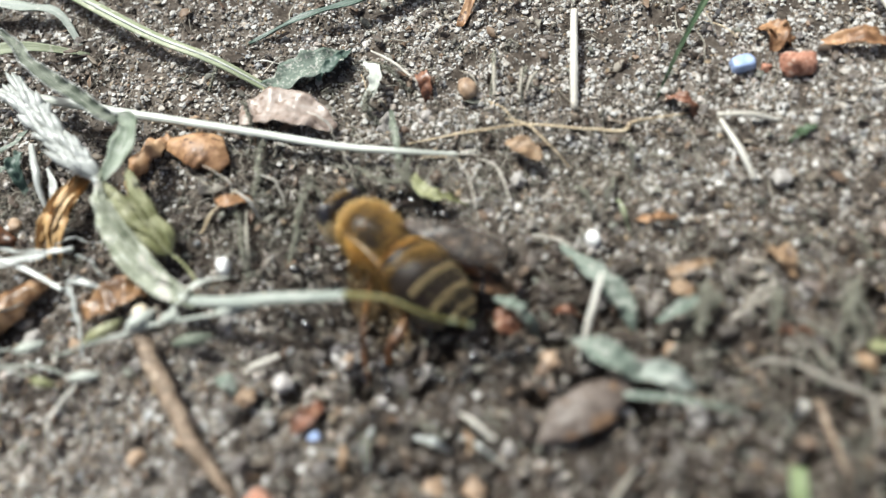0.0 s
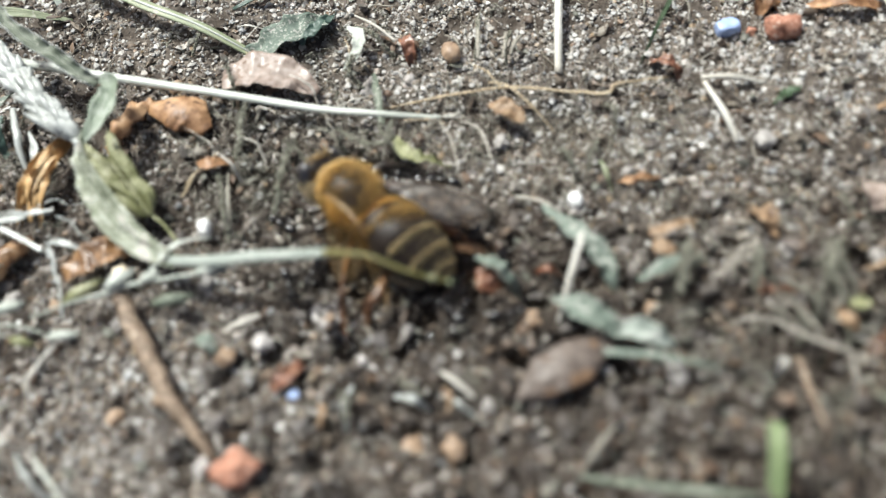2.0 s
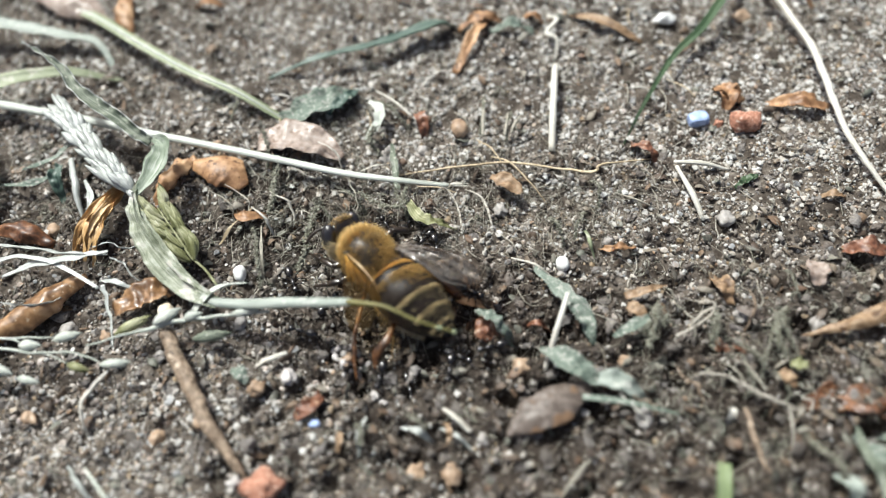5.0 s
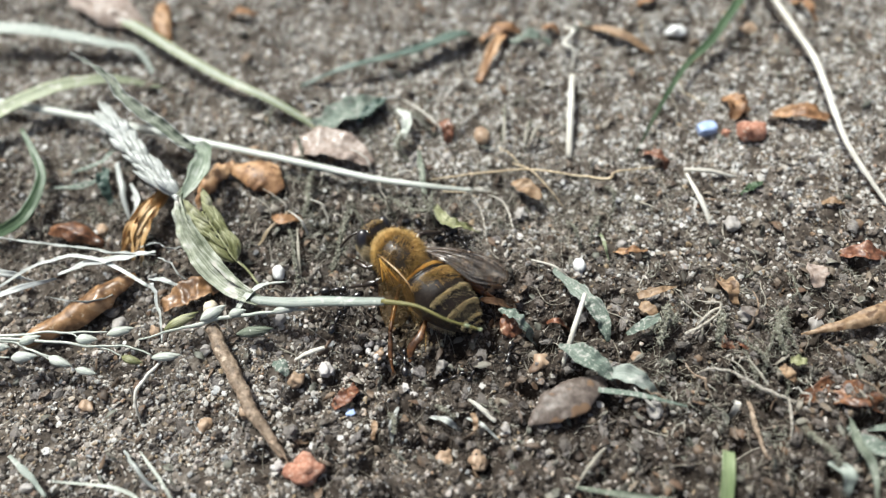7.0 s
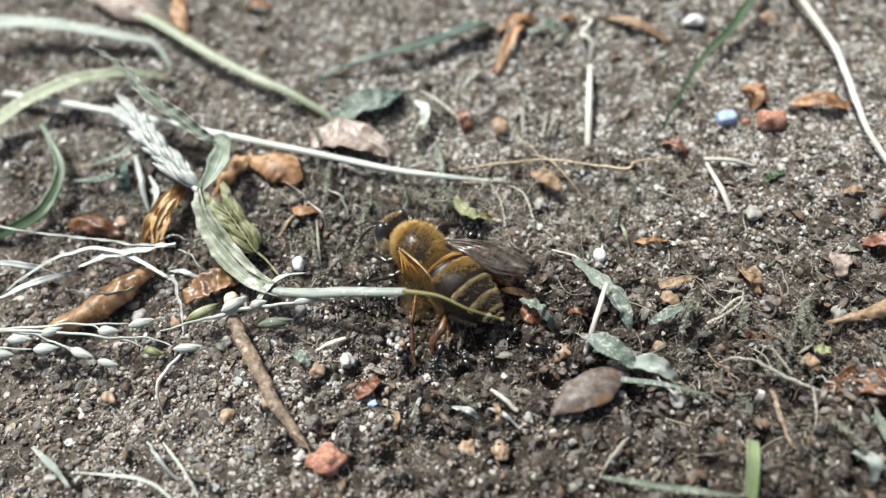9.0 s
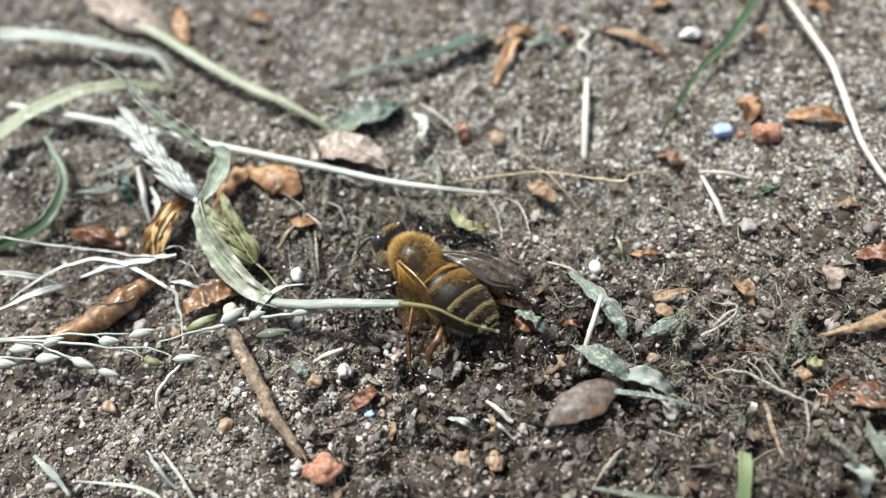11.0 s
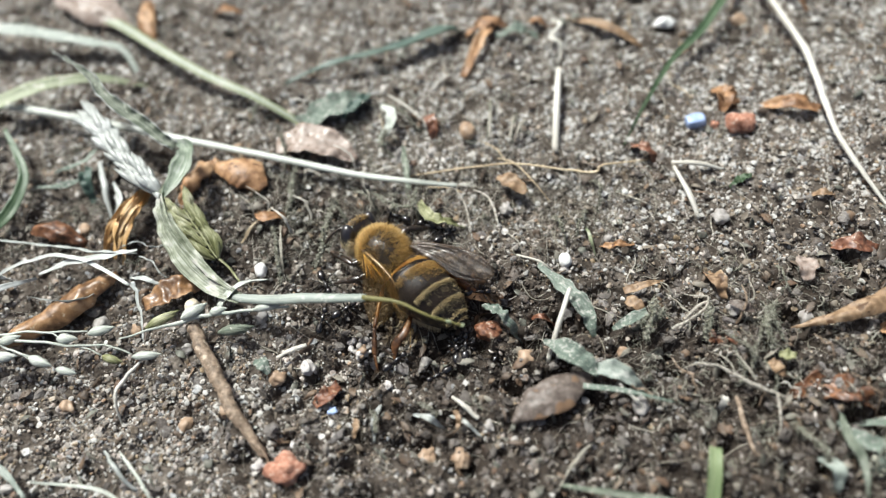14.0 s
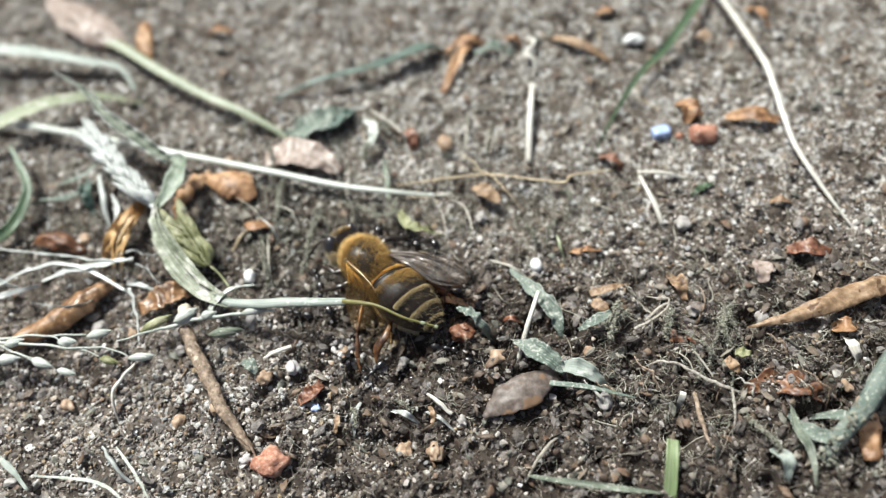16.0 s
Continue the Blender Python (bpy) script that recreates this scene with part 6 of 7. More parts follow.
    flat("leaf_chip", [(29.7, -1.6, 0.5), (29.5, -2.4, 0.9), (29.4, -3.4, 0.5)], [0.6, 0.8, 0.3], M_PINK_HUSK, "pale beige leaf chip on the soil", "dead leaf", 105)
    bit("white_root", ((20.2, -3.5, 0.7), (21.0, -3.9, 0.9), (21.8, -4.1, 1.0), (21.4, -4.9, 0.9), (20.2, -5.6, 0.8), (18.8, -6.1, 0.6)), [0.04, 0.07, 0.08, 0.08, 0.1, 0.14], M_PALE_ROOT, "pale forked root bent in dark soil", "root", 22)
    crust("moss_strand", ((26.1, -5.2, 0.6), (25.5, -6.1, 1.1), (25.3, -7.2, 1.0), (25.5, -8.3, 0.5)), [0.25, 0.4, 0.35, 0.2], "crusty yellow-green moss strand in dark soil", "moss", 23)
    flat("leaf_scrap", [(25.7, -8.8, 0.7), (26.2, -9.0, 0.9), (26.9, -9.1, 0.7)], [0.2, 0.4, 0.15], M_SPIKELET, "small pale yellow-green leaf bit", "leaf", 106)
    flat("leaf_chip", [(24.9, -9.2, 0.7), (25.2, -9.8, 0.9), (25.6, -10.4, 0.5)], [0.25, 0.45, 0.2], M_TAN_LEAF, "small ochre leaf chip in dark soil", "dead leaf", 107)
    flat("leaf_chip", [(23.3, -4.5, 0.7), (24.1, -5.0, 0.9), (25.0, -5.5, 0.5)], [0.15, 0.4, 0.1], M_GREY_FLAKE, "dark grey leaf flake in soil", "dead leaf", 108)
    flat("leaf_chip", [(16.0, -2.8, 0.6), (17.5, -2.6, 0.9), (19.0, -2.3, 0.6)], [0.3, 0.3, 0.06], M_TAN_LEAF, "thin tan leaf stalk piece on soil", "dead leaf", 109)
    flat("leaf_chip", [(16.0, -3.5, 0.6), (16.6, -4.0, 0.9), (17.0, -4.6, 0.6)], [0.3, 0.5, 0.2], M_TAN_LEAF, "crumpled ochre leaf piece in soil", "dead leaf", 110)
    crust("root_stub", ((21.7, -4.8, 0.8), (21.4, -6.0, 1.1), (21.0, -7.2, 0.5)), [0.25, 0.4, 0.3], "crusty brown root stub in dark soil", "root", 24)
    bit("root_piece", ((22.7, -8.5, 0.8), (23.2, -9.5, 0.9), (23.6, -10.5, 0.8)), [0.08, 0.1, 0.07], M_FIBRE, "thin grey rootlet crossing a pale root", "root", 25)
    # behind the bee
    pebble(0.0, 12.1, 0.62, M_GREY_PEBBLE, "smooth grey pebble on the soil", 31)
    pebble(8.3, 5.9, 0.55, M_GREY_PEBBLE, "smooth grey pebble on the sand", 32)
    flat("husk_bit", [(7.9, 8.4, 0.6), (9.0, 7.6, 0.9), (10.0, 6.6, 0.6)], [0.3, 0.75, 0.3], M_TAN_LEAF, "crumpled tan husk under a root", "husk", 111)
    bit("root_curl", ((3.4, 7.0, 0.5), (4.0, 7.6, 0.9), (4.6, 7.3, 0.7), (5.2, 5.6, 0.5), (5.2, 3.9, 0.5)), [0.04, 0.06, 0.08, 0.08, 0.05], M_PALE_ROOT, "curled pale rootlet behind the bee", "root", 33)
    bit("root_curl", ((5.8, 7.4, 0.6), (6.7, 6.9, 0.6), (7.2, 6.0, 0.6), (7.5, 4.0, 0.6)), [0.05, 0.09, 0.12, 0.08], M_PALE_ROOT, "curled grey rootlet behind the bee", "root", 34)
    bit("straw_piece", ((-0.5, 18.1, 0.5), (0.9, 16.6, 0.8), (2.2, 15.1, 0.6)), [0.07, 0.11, 0.1], M_WHITE_STRAW, "thin pale straw lying on the soil", "straw", 35)
    flat("dry_grass", [(-1.2, 16.9, 0.6), (-0.3, 15.8, 1.1), (-0.4, 14.4, 1.1), (-1.6, 13.1, 0.6)], [0.15, 0.42, 0.4, 0.15], M_GRASSSEED, "curled pale green dry leaf on the soil", "dry grass", 112)
    flat("dry_grass", [(0.5, 12.4, 0.6), (0.6, 10.4, 1.0), (0.7, 8.0, 0.6)], [0.12, 0.28, 0.2], M_CURL, "olive grass bit under a straw", "dry grass", 113)
    bit("straw_piece", ((8.3, 15.9, 0.5), (8.0, 14.2, 0.8), (7.7, 12.4, 0.5)), [0.1, 0.16, 0.12], M_FIBRE, "short grey straw on the sand", "straw", 36)
    bit("straw_piece", ((11.0, 13.9, 0.5), (10.5, 13.2, 0.8), (10.0, 12.4, 0.5)), [0.1, 0.16, 0.12], M_FIBRE, "short grey straw on the sand", "straw", 37)
    bit("straw_piece", ((10.0, 14.4, 0.5), (9.8, 13.3, 0.8), (9.5, 12.2, 0.5)), [0.1, 0.14, 0.12], M_FIBRE, "short grey straw on the sand", "straw", 38)
    crust("mossy_root", ((-2.2, 8.1, 0.7), (-0.9, 6.8, 1.0), (0.8, 6.2, 1.0), (1.4, 7.9, 0.8)), [0.16, 0.26, 0.22, 0.2], "crumbly pale root strand behind the bee", "root", 39)
    for k in range(26):
        x, y = rnd.uniform(-10, 26), rnd.uniform(6, 27)
        a, ln = rnd.uniform(0, 3.14), rnd.uniform(1.0, 3.2)
        m, lab, cat = rnd.choice(((M_FIBRE, "thin grey root fibre on the sand", "root"), (M_YELLOW_ROOT, "thin tan straw hair on the sand", "straw"), (M_WHITE_STRAW, "thin pale straw hair on the sand", "straw")))
        dx, dy = ln * math.cos(a), ln * math.sin(a)
        bit("straw_hair", ((x, y, 0.45), (x + dx / 2 + rnd.uniform(-0.3, 0.3), y + dy / 2, 0.7), (x + dx, y + dy, 0.45)), [0.03, rnd.uniform(0.04, 0.08), 0.03], m, lab, cat, 200 + k)


def build_stones():
    def stone(name, x, y, r, material, lab, cat, seed, rough=0.15, spin=0.0, sink=0.25, facet=0.0):
        z = gh(x, y) + r[2] * (1 - sink)
        return solo(name, lump((x, y, z), r, seed, rough, 3, spin, 1.3, facet), material, foot(x, y), lab, cat)

    stone("white_granule", 12.3, 0.8, (0.5, 0.62, 0.5), M_WHITE_BALL, "round white granule on the sand", "granule", 1, 0.08)
    stone("white_granule", -11.3, 2.3, (0.5, 0.6, 0.5), M_WHITE_BALL, "white bluish granule on dark soil", "granule", 2, 0.12)
    stone("cream_granule", -16.4, -0.3, (0.62, 0.6, 0.6), M_CREAM, "round cream granule beside a brown leaf flake", "granule", 3, 0.08, sink=-0.4)
    stone("blue_stone", 25.0, 12.2, (1.1, 0.7, 0.6), M_BLUE_STONE, "pale blue angular stone chip on sand", "stone", 4, 0.12, 5, facet=0.7)
    stone("red_stone", 28.5, 11.4, (1.15, 0.85, 0.8), M_RED_STONE, "brick-red angular stone on the sand", "stone", 5, 0.3)
    stone("red_stone", 26.6, 11.8, (0.35, 0.35, 0.35), M_RED_STONE, "tiny brick-red stone on the sand", "stone", 6, 0.3)
    stone("red_stone", -9.4, -13.3, (1.2, 1.0, 0.9), M_RED_STONE, "rounded salmon-red stone on the soil", "stone", 7, 0.42)
    stone("pebble", 6.0, 13.7, (0.68, 0.9, 0.6), M_BROWN_PEBBLE, "smooth brown oval pebble on the sand", "pebble", 8, 0.08, 12)
    stone("white_stone", 24.9, 23.3, (0.9, 0.6, 0.5), M_WHITE_BALL, "white stone chip on the sand", "stone", 9, 0.3)
    rnd = random.Random(31)
    for k in range(30):
        x, y = rnd.uniform(-30, 34), rnd.uniform(-17, 24)
        if abs(x) < 6 and abs(y) < 6:
            continue
        r = rnd.uniform(0.36, 0.6)
        m, lab = rnd.choice(((M_GREY_PEBBLE, "small grey pebble on the soil"), (M_BROWN_PEBBLE, "small brown pebble on the soil"), (M_GREY_PEBBLE, "small grey pebble on the soil")))
        stone("pebble", x, y, (r * rnd.uniform(0.8, 1.2), r * rnd.uniform(0.8, 1.2), r * 0.75), m, lab, "pebble", 40 + k, 0.32, rnd.uniform(0, 180), 0.4)


build_straws()
build_strands()
build_seed_head()
build_panicle()
build_leaves()
build_twigs_and_roots()
build_more_scraps()
build_fine_scraps()
build_stones()


# ---- the bee, built along x (head ahead), then set on the soil ----
def hairs(spots, length, width, seed, lean=(-0.4, 0, 0), stray=0.45):
    """Thin tapering hairs on a list of (place, normal)."""
    rnd = random.Random(seed)
    verts, faces = [], []
    for p, n in spots:
        p, n = np.array(p), np.array(n, float)
        d = n + np.array(lean) + np.array([rnd.uniform(-stray, stray) for _ in range(3)])
        d /= np.linalg.norm(d)
        a = np.cross(d, (0.3, 0.5, 0.8))
        a /= np.linalg.norm(a)
        b = np.cross(d, a)
        ln, k = length * rnd.uniform(0.55, 1.15), len(verts)
        bend = np.array(lean) * 0.25 * ln
        for c in (0, 2.1, 4.2):
            verts.append(p + width * (a * math.cos(c) + b * math.sin(c)))
        for c in (0, 2.1, 4.2):
            verts.append(p + d * ln * 0.55 + width * 0.7 * (a * math.cos(c) + b * math.sin(c)))
        verts.append(p + d * ln + bend)
        for i in range(3):
            j = (i + 1) % 3
            faces += [(k + i, k + j, k + 3 + j, k + 3 + i), (k + 3 + i, k + 3 + j, k + 6)]
    return verts, faces


def on_ball(c, r, count, seed, keep):
    rnd = random.Random(seed)
    out = []
    while len(out) < count:
        v = np.array([rnd.gauss(0, 1) for _ in range(3)])
        v /= np.linalg.norm(v)
        if keep(v):
            n = v / np.array(r)
            out.append((np.array(c) + v * np.array(r) * 0.98, n / np.linalg.norm(n)))
    return out


ABD = [(0.75, 0.7, 2.2), (0.45, 1.35, 2.15), (0.0, 1.75, 2.1), (-0.8, 2.05, 2.0), (-1.8, 2.15, 1.9), (-2.9, 2.05, 1.75), (-3.9, 1.8, 1.55), (-4.8, 1.4, 1.35), (-5.6, 0.9, 1.15), (-6.25, 0.3, 1.0)]


def abd(x):
    xs = [-a[0] for a in ABD]
    return float(np.interp(-x, xs, [a[1] for a in ABD])), float(np.interp(-x, xs, [a[2] for a in ABD]))


def belt(x0, x1, grow0, grow1, a0=0, a1=360, n=36, steps=6, off=(0, 0, 0)):
    """A closed or open ring of the abdomen from x0 back to x1, with a rolled rear edge."""
    rings = []
    full = a1 - a0 >= 360
    cols = [math.radians(a0 + (a1 - a0) * j / (n if full else n - 1)) for j in range(n)]
    for i in range(steps + 1):
        s = i / steps
        x = x0 + (x1 - x0) * s
        r, z = abd(x)
        g = grow0 + (grow1 - grow0) * s
        rings.append([(x, (r + g) * math.cos(a), z + (r * 0.86 + g) * math.sin(a)) for a in cols])
    r, z = abd(x1)
    rings.append([(x1 - 0.03, (r + grow1 * 0.3) * math.cos(a), z + (r * 0.86 + grow1 * 0.3) * math.sin(a)) for a in cols])
    k, m = len(rings), n
    verts = [p for ring in rings for p in ring]
    faces = [(i * m + j, i * m + (j + 1) % m, (i + 1) * m + (j + 1) % m, (i + 1) * m + j) for i in range(k - 1) for j in range(m if full else m - 1)]
    return verts, faces


def patch(lead, trail, nu=26, nv=18, belly=0.12, thick=0.012, ripple=0.03, tip=0.5, folds=17):
    """A wing skin between its leading and trailing edge, rippled along its length, with a rounded end."""
    a, b = catmull(lead, 8), catmull(trail, 8)
    a = np.stack([along(a[:, i], nu) for i in range(3)], 1)
    b = np.stack([along(b[:, i], nu) for i in range(3)], 1)
    ahead = (a[-1] + b[-1]) - (a[-5] + b[-5])
    ahead /= np.linalg.norm(ahead)
    top, low = [], []
    for i in range(nu):
        u = i / (nu - 1)
        for j in range(nv):
            s = j / (nv - 1)
            p = a[i] * (1 - s) + b[i] * s + ahead * tip * u**4 * (1 - (2 * s - 1) ** 2)
            z = belly * math.sin(math.pi * s) * math.sin(math.pi * u) + 2 * ripple * (0.3 + 0.7 * u) * noise.noise((s * folds / 4, u * 2.2, 3.0)) + 0.25 * ripple * math.sin(u * 13 + s * 5)
            top.append(p + (0, 0, z + thick))
            low.append(p + (0, 0, z))
    faces = []
    n = nu * nv
    for i in range(nu - 1):
        for j in range(nv - 1):
            q = (i * nv + j, i * nv + j + 1, (i + 1) * nv + j + 1, (i + 1) * nv + j)
            faces += [q, tuple(n + k for k in reversed(q))]
    rim = [i * nv for i in range(nu)] + [(nu - 1) * nv + j for j in range(1, nv)] + [i * nv + nv - 1 for i in range(nu - 2, -1, -1)] + [j for j in range(nv - 2, 0, -1)]
    faces += [(rim[k], rim[(k + 1) % len(rim)], n + rim[(k + 1) % len(rim)], n + rim[k]) for k in range(len(rim))]
    return top + low, faces, a, b


def veins(wing, a, b, shares, r=0.035):
    """Veins that run out along the wing at these shares of its width, with a few cross veins."""
    lines = []
    for s, upto in shares:
        m = max(4, int(len(a) * upto))
        lines.append(tube([tuple(a[i] * (1 - s) + b[i] * s + (0, 0, 0.06)) for i in range(0, m, 4)], [r * 1.4, r, r * 0.6], 5, 3))
    for i, s0, s1 in ((10, 0.08, 0.5), (16, 0.1, 0.4), (12, 0.5, 0.8), (18, 0.4, 0.62)):
        lines.append(tube([tuple(a[i] * (1 - s) + b[i] * s + (0, 0, 0.07)) for s in (s0, (s0 + s1) / 2, s1)], [r * 0.7, r * 0.7], 5, 2))
    for line in lines:
        part("vein", line, M_VEIN, wing)


def bent(geo, roll=0.0, about=(0, 0, 0)):
    """The body's slight bend; the abdomen is turned towards its left. roll turns a piece about its length."""
    cr, sr = math.cos(radians(roll)), math.sin(radians(roll))
    out = []
    for x, y, z in geo[0]:
        y0, z0 = y - about[1], z - about[2]
        y, z = about[1] + y0 * cr - z0 * sr, about[2] + y0 * sr + z0 * cr
        slim = float(np.interp(x, (-3.0, 0.5), (0.95, 1.0)))
        x, y = (0.5 + (x - 0.5) * 0.87 if x < 0.5 else x), y * slim
        shift = float(np.interp(x, (-6, -2, 0.5, 3, 6), (0.35, 0.2, -0.2, -0.55, -0.65)))
        x += y * float(np.interp(x, (-5, 0.2, 0.9), (0.16, 0.34, 0.0)))
        out.append((x, y + shift, z))
    return (out, *geo[1:])


def build_bee():
    b = thing("honey_bee", (0, 0, 0), "dead honey bee with golden fuzz and spread wings", "bee")
    th_c, th_r = (2.55, 0.05, 2.3), (2.05, 1.62, 1.5)
    th = part("thorax", bent(ball(th_c, th_r, 18, 26)), M_THORAX, b)
    rnd = random.Random(5)

    def toward(v, d):
        return sum(p * q for p, q in zip(v, d)) / math.sqrt(sum(q * q for q in d))

    gold, dark = [], []
    for p, n in on_ball(th_c, th_r, 8800, 2, lambda v: v[2] > -0.65):
        v = (np.array(p) - th_c) / th_r
        if toward(v, (0.42, 0.2, 0.88)) > 0.925 + 0.06 * rnd.random() and rnd.random() < 0.95:
            continue
        patchy = noise.noise((v[0] * 3.2, v[1] * 3.2, 1.7))
        shade = 0.05 + (0.5 + 0.6 * patchy) * (v[2] > 0.68) + 0.35 * (toward(v, (-0.5, 0.25, 0.83)) > 0.9)
        (dark if rnd.random() < shade else gold).append((p, n))
    part("fuzz", bent(hairs(gold, 0.72, 0.013, 3, (-0.3, 0, 0.3), 0.6)), M_FUZZ, th, "golden brown fuzz")
    part("dark_fuzz", bent(hairs(dark, 0.4, 0.013, 8, (-0.7, 0, 0))), M_DARK_FUZZ, th, "dark brown fuzz")
    collar = on_ball(th_c, th_r, 1500, 6, lambda v: v[0] > 0.5 and v[2] > -0.6)
    part("collar_fuzz", bent(hairs(collar, 0.6, 0.013, 4, (0.3, 0, 0.15))), M_FUZZ, th)
    rump = on_ball(th_c, th_r, 900, 16, lambda v: v[0] < -0.45 and v[2] > -0.2 and v[1] < 0.3)
    part("rump_fuzz", bent(hairs(rump, 0.62, 0.013, 17, (-0.5, -0.2, 0.2))), M_FUZZ, th, "bright golden rear fringe")
    part("wing_joint", ball((3.4, 0.66, 3.2), (0.34, 0.22, 0.2), 8, 12), M_CHITIN, th, "dark glossy wing joint")
    part("wing_joint", ball((2.6, -1.75, 3.1), (0.34, 0.22, 0.2), 8, 12), M_CHITIN, th, "dark glossy wing joint")
    hc, hr, tilt = (5.45, -0.1, 1.75), (0.8, 1.55, 1.3), 26
    hd = part("head", bent(ball(hc, hr, 14, 22, 20), tilt, hc), M_CHITIN, b)
    for s in (1, -1):
        part("eye", bent(ball((5.6, -0.1 + s * 1.24, 2.02), (0.62, 0.56, 1.02), 16, 22, 20), tilt, hc), M_EYE, hd, "black glossy compound eye")
        part("antenna", bent(tube([(5.9, s * 0.35, 2.0), (6.7, s * 0.75, 1.9), (7.1, s * 1.3, 1.2), (7.2, s * 1.7, 0.5)], [0.1, 0.09, 0.11, 0.1], 8, 5), tilt, hc), M_CHITIN, hd)
    crown = on_ball(hc, hr, 2600, 8, lambda v: abs(v[1]) < 0.66 and v[2] > -0.7 and v[0] > 0.05)
    part("face_fuzz", bent(hairs([q for k, q in enumerate(crown) if k % 2], 0.34, 0.012, 5, (0.2, 0, 0.2)), tilt, hc), M_DARK_FUZZ, hd)
    part("crown_fuzz", bent(hairs(crown[::6], 0.4, 0.012, 6, (0.1, 0, 0.4)), tilt, hc), M_FUZZ, hd)
    part("cheek_fuzz", bent(hairs(on_ball(hc, (0.86, 1.6, 1.34), 900, 19, lambda v: v[1] > 0.5 and v[2] < 0.12 and v[2] > -0.6), 0.36, 0.012, 7, (-0.2, 0.4, 0.5)), tilt, hc), M_PALE_FUZZ, hd, "pale fuzz below the eye")
    part("cheek_fuzz", bent(hairs(on_ball((4.95, 0, 1.6), (0.75, 1.55, 1.3), 1700, 9, lambda v: v[1] > 0.35 and v[2] < 0.45 and v[0] < 0.6), 0.34, 0.012, 5, (0.1, 0.3, 0.1)), tilt, hc), M_PALE_FUZZ, hd)
    ab = part("abdomen", bent(belt(0.75, -6.25, -0.06, -0.06, steps=16)), M_MATT_CHITIN, b)
    cuts = [0.6, -0.1, -2.65, -4.15, -5.3, -5.85, -6.2]
    for i in range(6):
        part("tergite", bent(belt(cuts[i], cuts[i + 1] - 0.1, -0.01, 0.06)), M_MATT_CHITIN, ab)
    part("band", bent(belt(0.42, 0.1, 0.06, 0.07, 40, 165, 30, 4)), M_AMBER, ab, "bright orange band")
    spots = []
    # from, to, how many, and the arc they cover: the left flank stays bare and shiny
    for x0, x1, n, lo, hi in ((0.42, 0.08, 1300, 35, 170), (-0.45, -1.6, 1200, 75, 172), (-0.5, -2.3, 560, 85, 172), (-0.5, -1.3, 140, 45, 80), (-2.72, -3.15, 1250, 45, 172), (-3.0, -4.0, 110, 60, 172), (-4.22, -4.62, 1000, 35, 172), (-4.6, -5.3, 80, 60, 172), (-5.35, -5.6, 420, 20, 170), (-5.85, -6.0, 120, 10, 170)):
        rnd = random.Random(int(n + x0 * 10))
        for _ in range(n):
            x, a = x0 + (x1 - x0) * rnd.betavariate(1.2, 1.8) + rnd.gauss(0, 0.05), radians(rnd.uniform(lo, hi))
            r, z = abd(x)
            spots.append(((x, (r + 0.05) * math.cos(a), z + (r * 0.86 + 0.05) * math.sin(a)), (0, math.cos(a), math.sin(a)), x))
    waist = []
    for _ in range(1400):
        x, a = rnd.uniform(0.42, 0.8), radians(rnd.uniform(10, 170))
        r, z = abd(x)
        waist.append(((x, r * math.cos(a), z + r * 0.86 * math.sin(a)), (0, math.cos(a), math.sin(a))))
    part("waist_hair", bent(hairs(waist, 0.34, 0.013, 14, (0.2, 0, 0))), M_DARK_FUZZ, ab)
    part("orange_hair", bent(hairs([(p, n) for p, n, x in spots if x > -0.05], 0.34, 0.014, 11, (-0.5, 0, 0.2))), M_BAND_FUZZ, ab, "bright orange hair band")
    part("golden_hair", bent(hairs([(p, n) for p, n, x in spots if -2.4 < x <= -0.05], 0.36, 0.012, 18, (-0.8, 0, 0))), M_FUZZ, ab, "thin golden hair")
    part("felt_hair", bent(hairs([(p, n) for p, n, x in spots if x <= -2.4], 0.2, 0.012, 12, (-1.6, 0, 0), 0.6)), M_FELT, ab, "tan felt bands")
    down = []
    for _ in range(1100):
        x, a = rnd.uniform(-5.8, 0.2), radians(rnd.uniform(5, 175))
        r, z = abd(x)
        down.append(((x, (r + 0.05) * math.cos(a), z + (r * 0.86 + 0.05) * math.sin(a)), (0, math.cos(a), math.sin(a))))
    part("short_hair", bent(hairs(down, 0.2, 0.009, 19, (-1.2, 0, 0), 0.6)), M_DARK_FUZZ, ab, "short dark hair")
    under = [((x, s * (abd(x)[0] * 0.9), abd(x)[1] - abd(x)[0] * 0.5), (0, s, -0.5)) for x in np.arange(-0.4, -5.0, -0.015) for s in (1, -1)]
    part("side_hair", bent(hairs(under, 0.45, 0.014, 13, (-0.6, 0, 0))), M_PALE_FUZZ, ab)
    # wings
    v, f, a, c = patch([(3.35, 0.85, 3.2), (2.75, 1.9, 2.3), (2.0, 2.9, 1.6), (1.2, 3.7, 1.05), (0.4, 4.15, 0.85)], [(3.2, 0.75, 3.4), (1.9, 0.95, 3.65), (0.7, 1.2, 3.75), (-0.2, 1.5, 3.6), (-0.9, 2.1, 2.6), (-0.85, 3.0, 1.5)], tip=0.5, ripple=0.02)
    w = part("forewing", (v, f), M_WING_L, b, "amber see-through wing hanging down")
    veins(w, a, c, ((0.02, 0.98), (0.14, 0.75), (0.35, 0.9), (0.6, 0.9)), 0.022)
    part("wing_edge", tube([tuple(c[i] + (0, 0, 0.05)) for i in range(0, 17, 2)], [0.1, 0.09, 0.07, 0.05, 0.03], 7, 4, 0.15), M_WING_EDGE, w, "pale stiff wing edge")
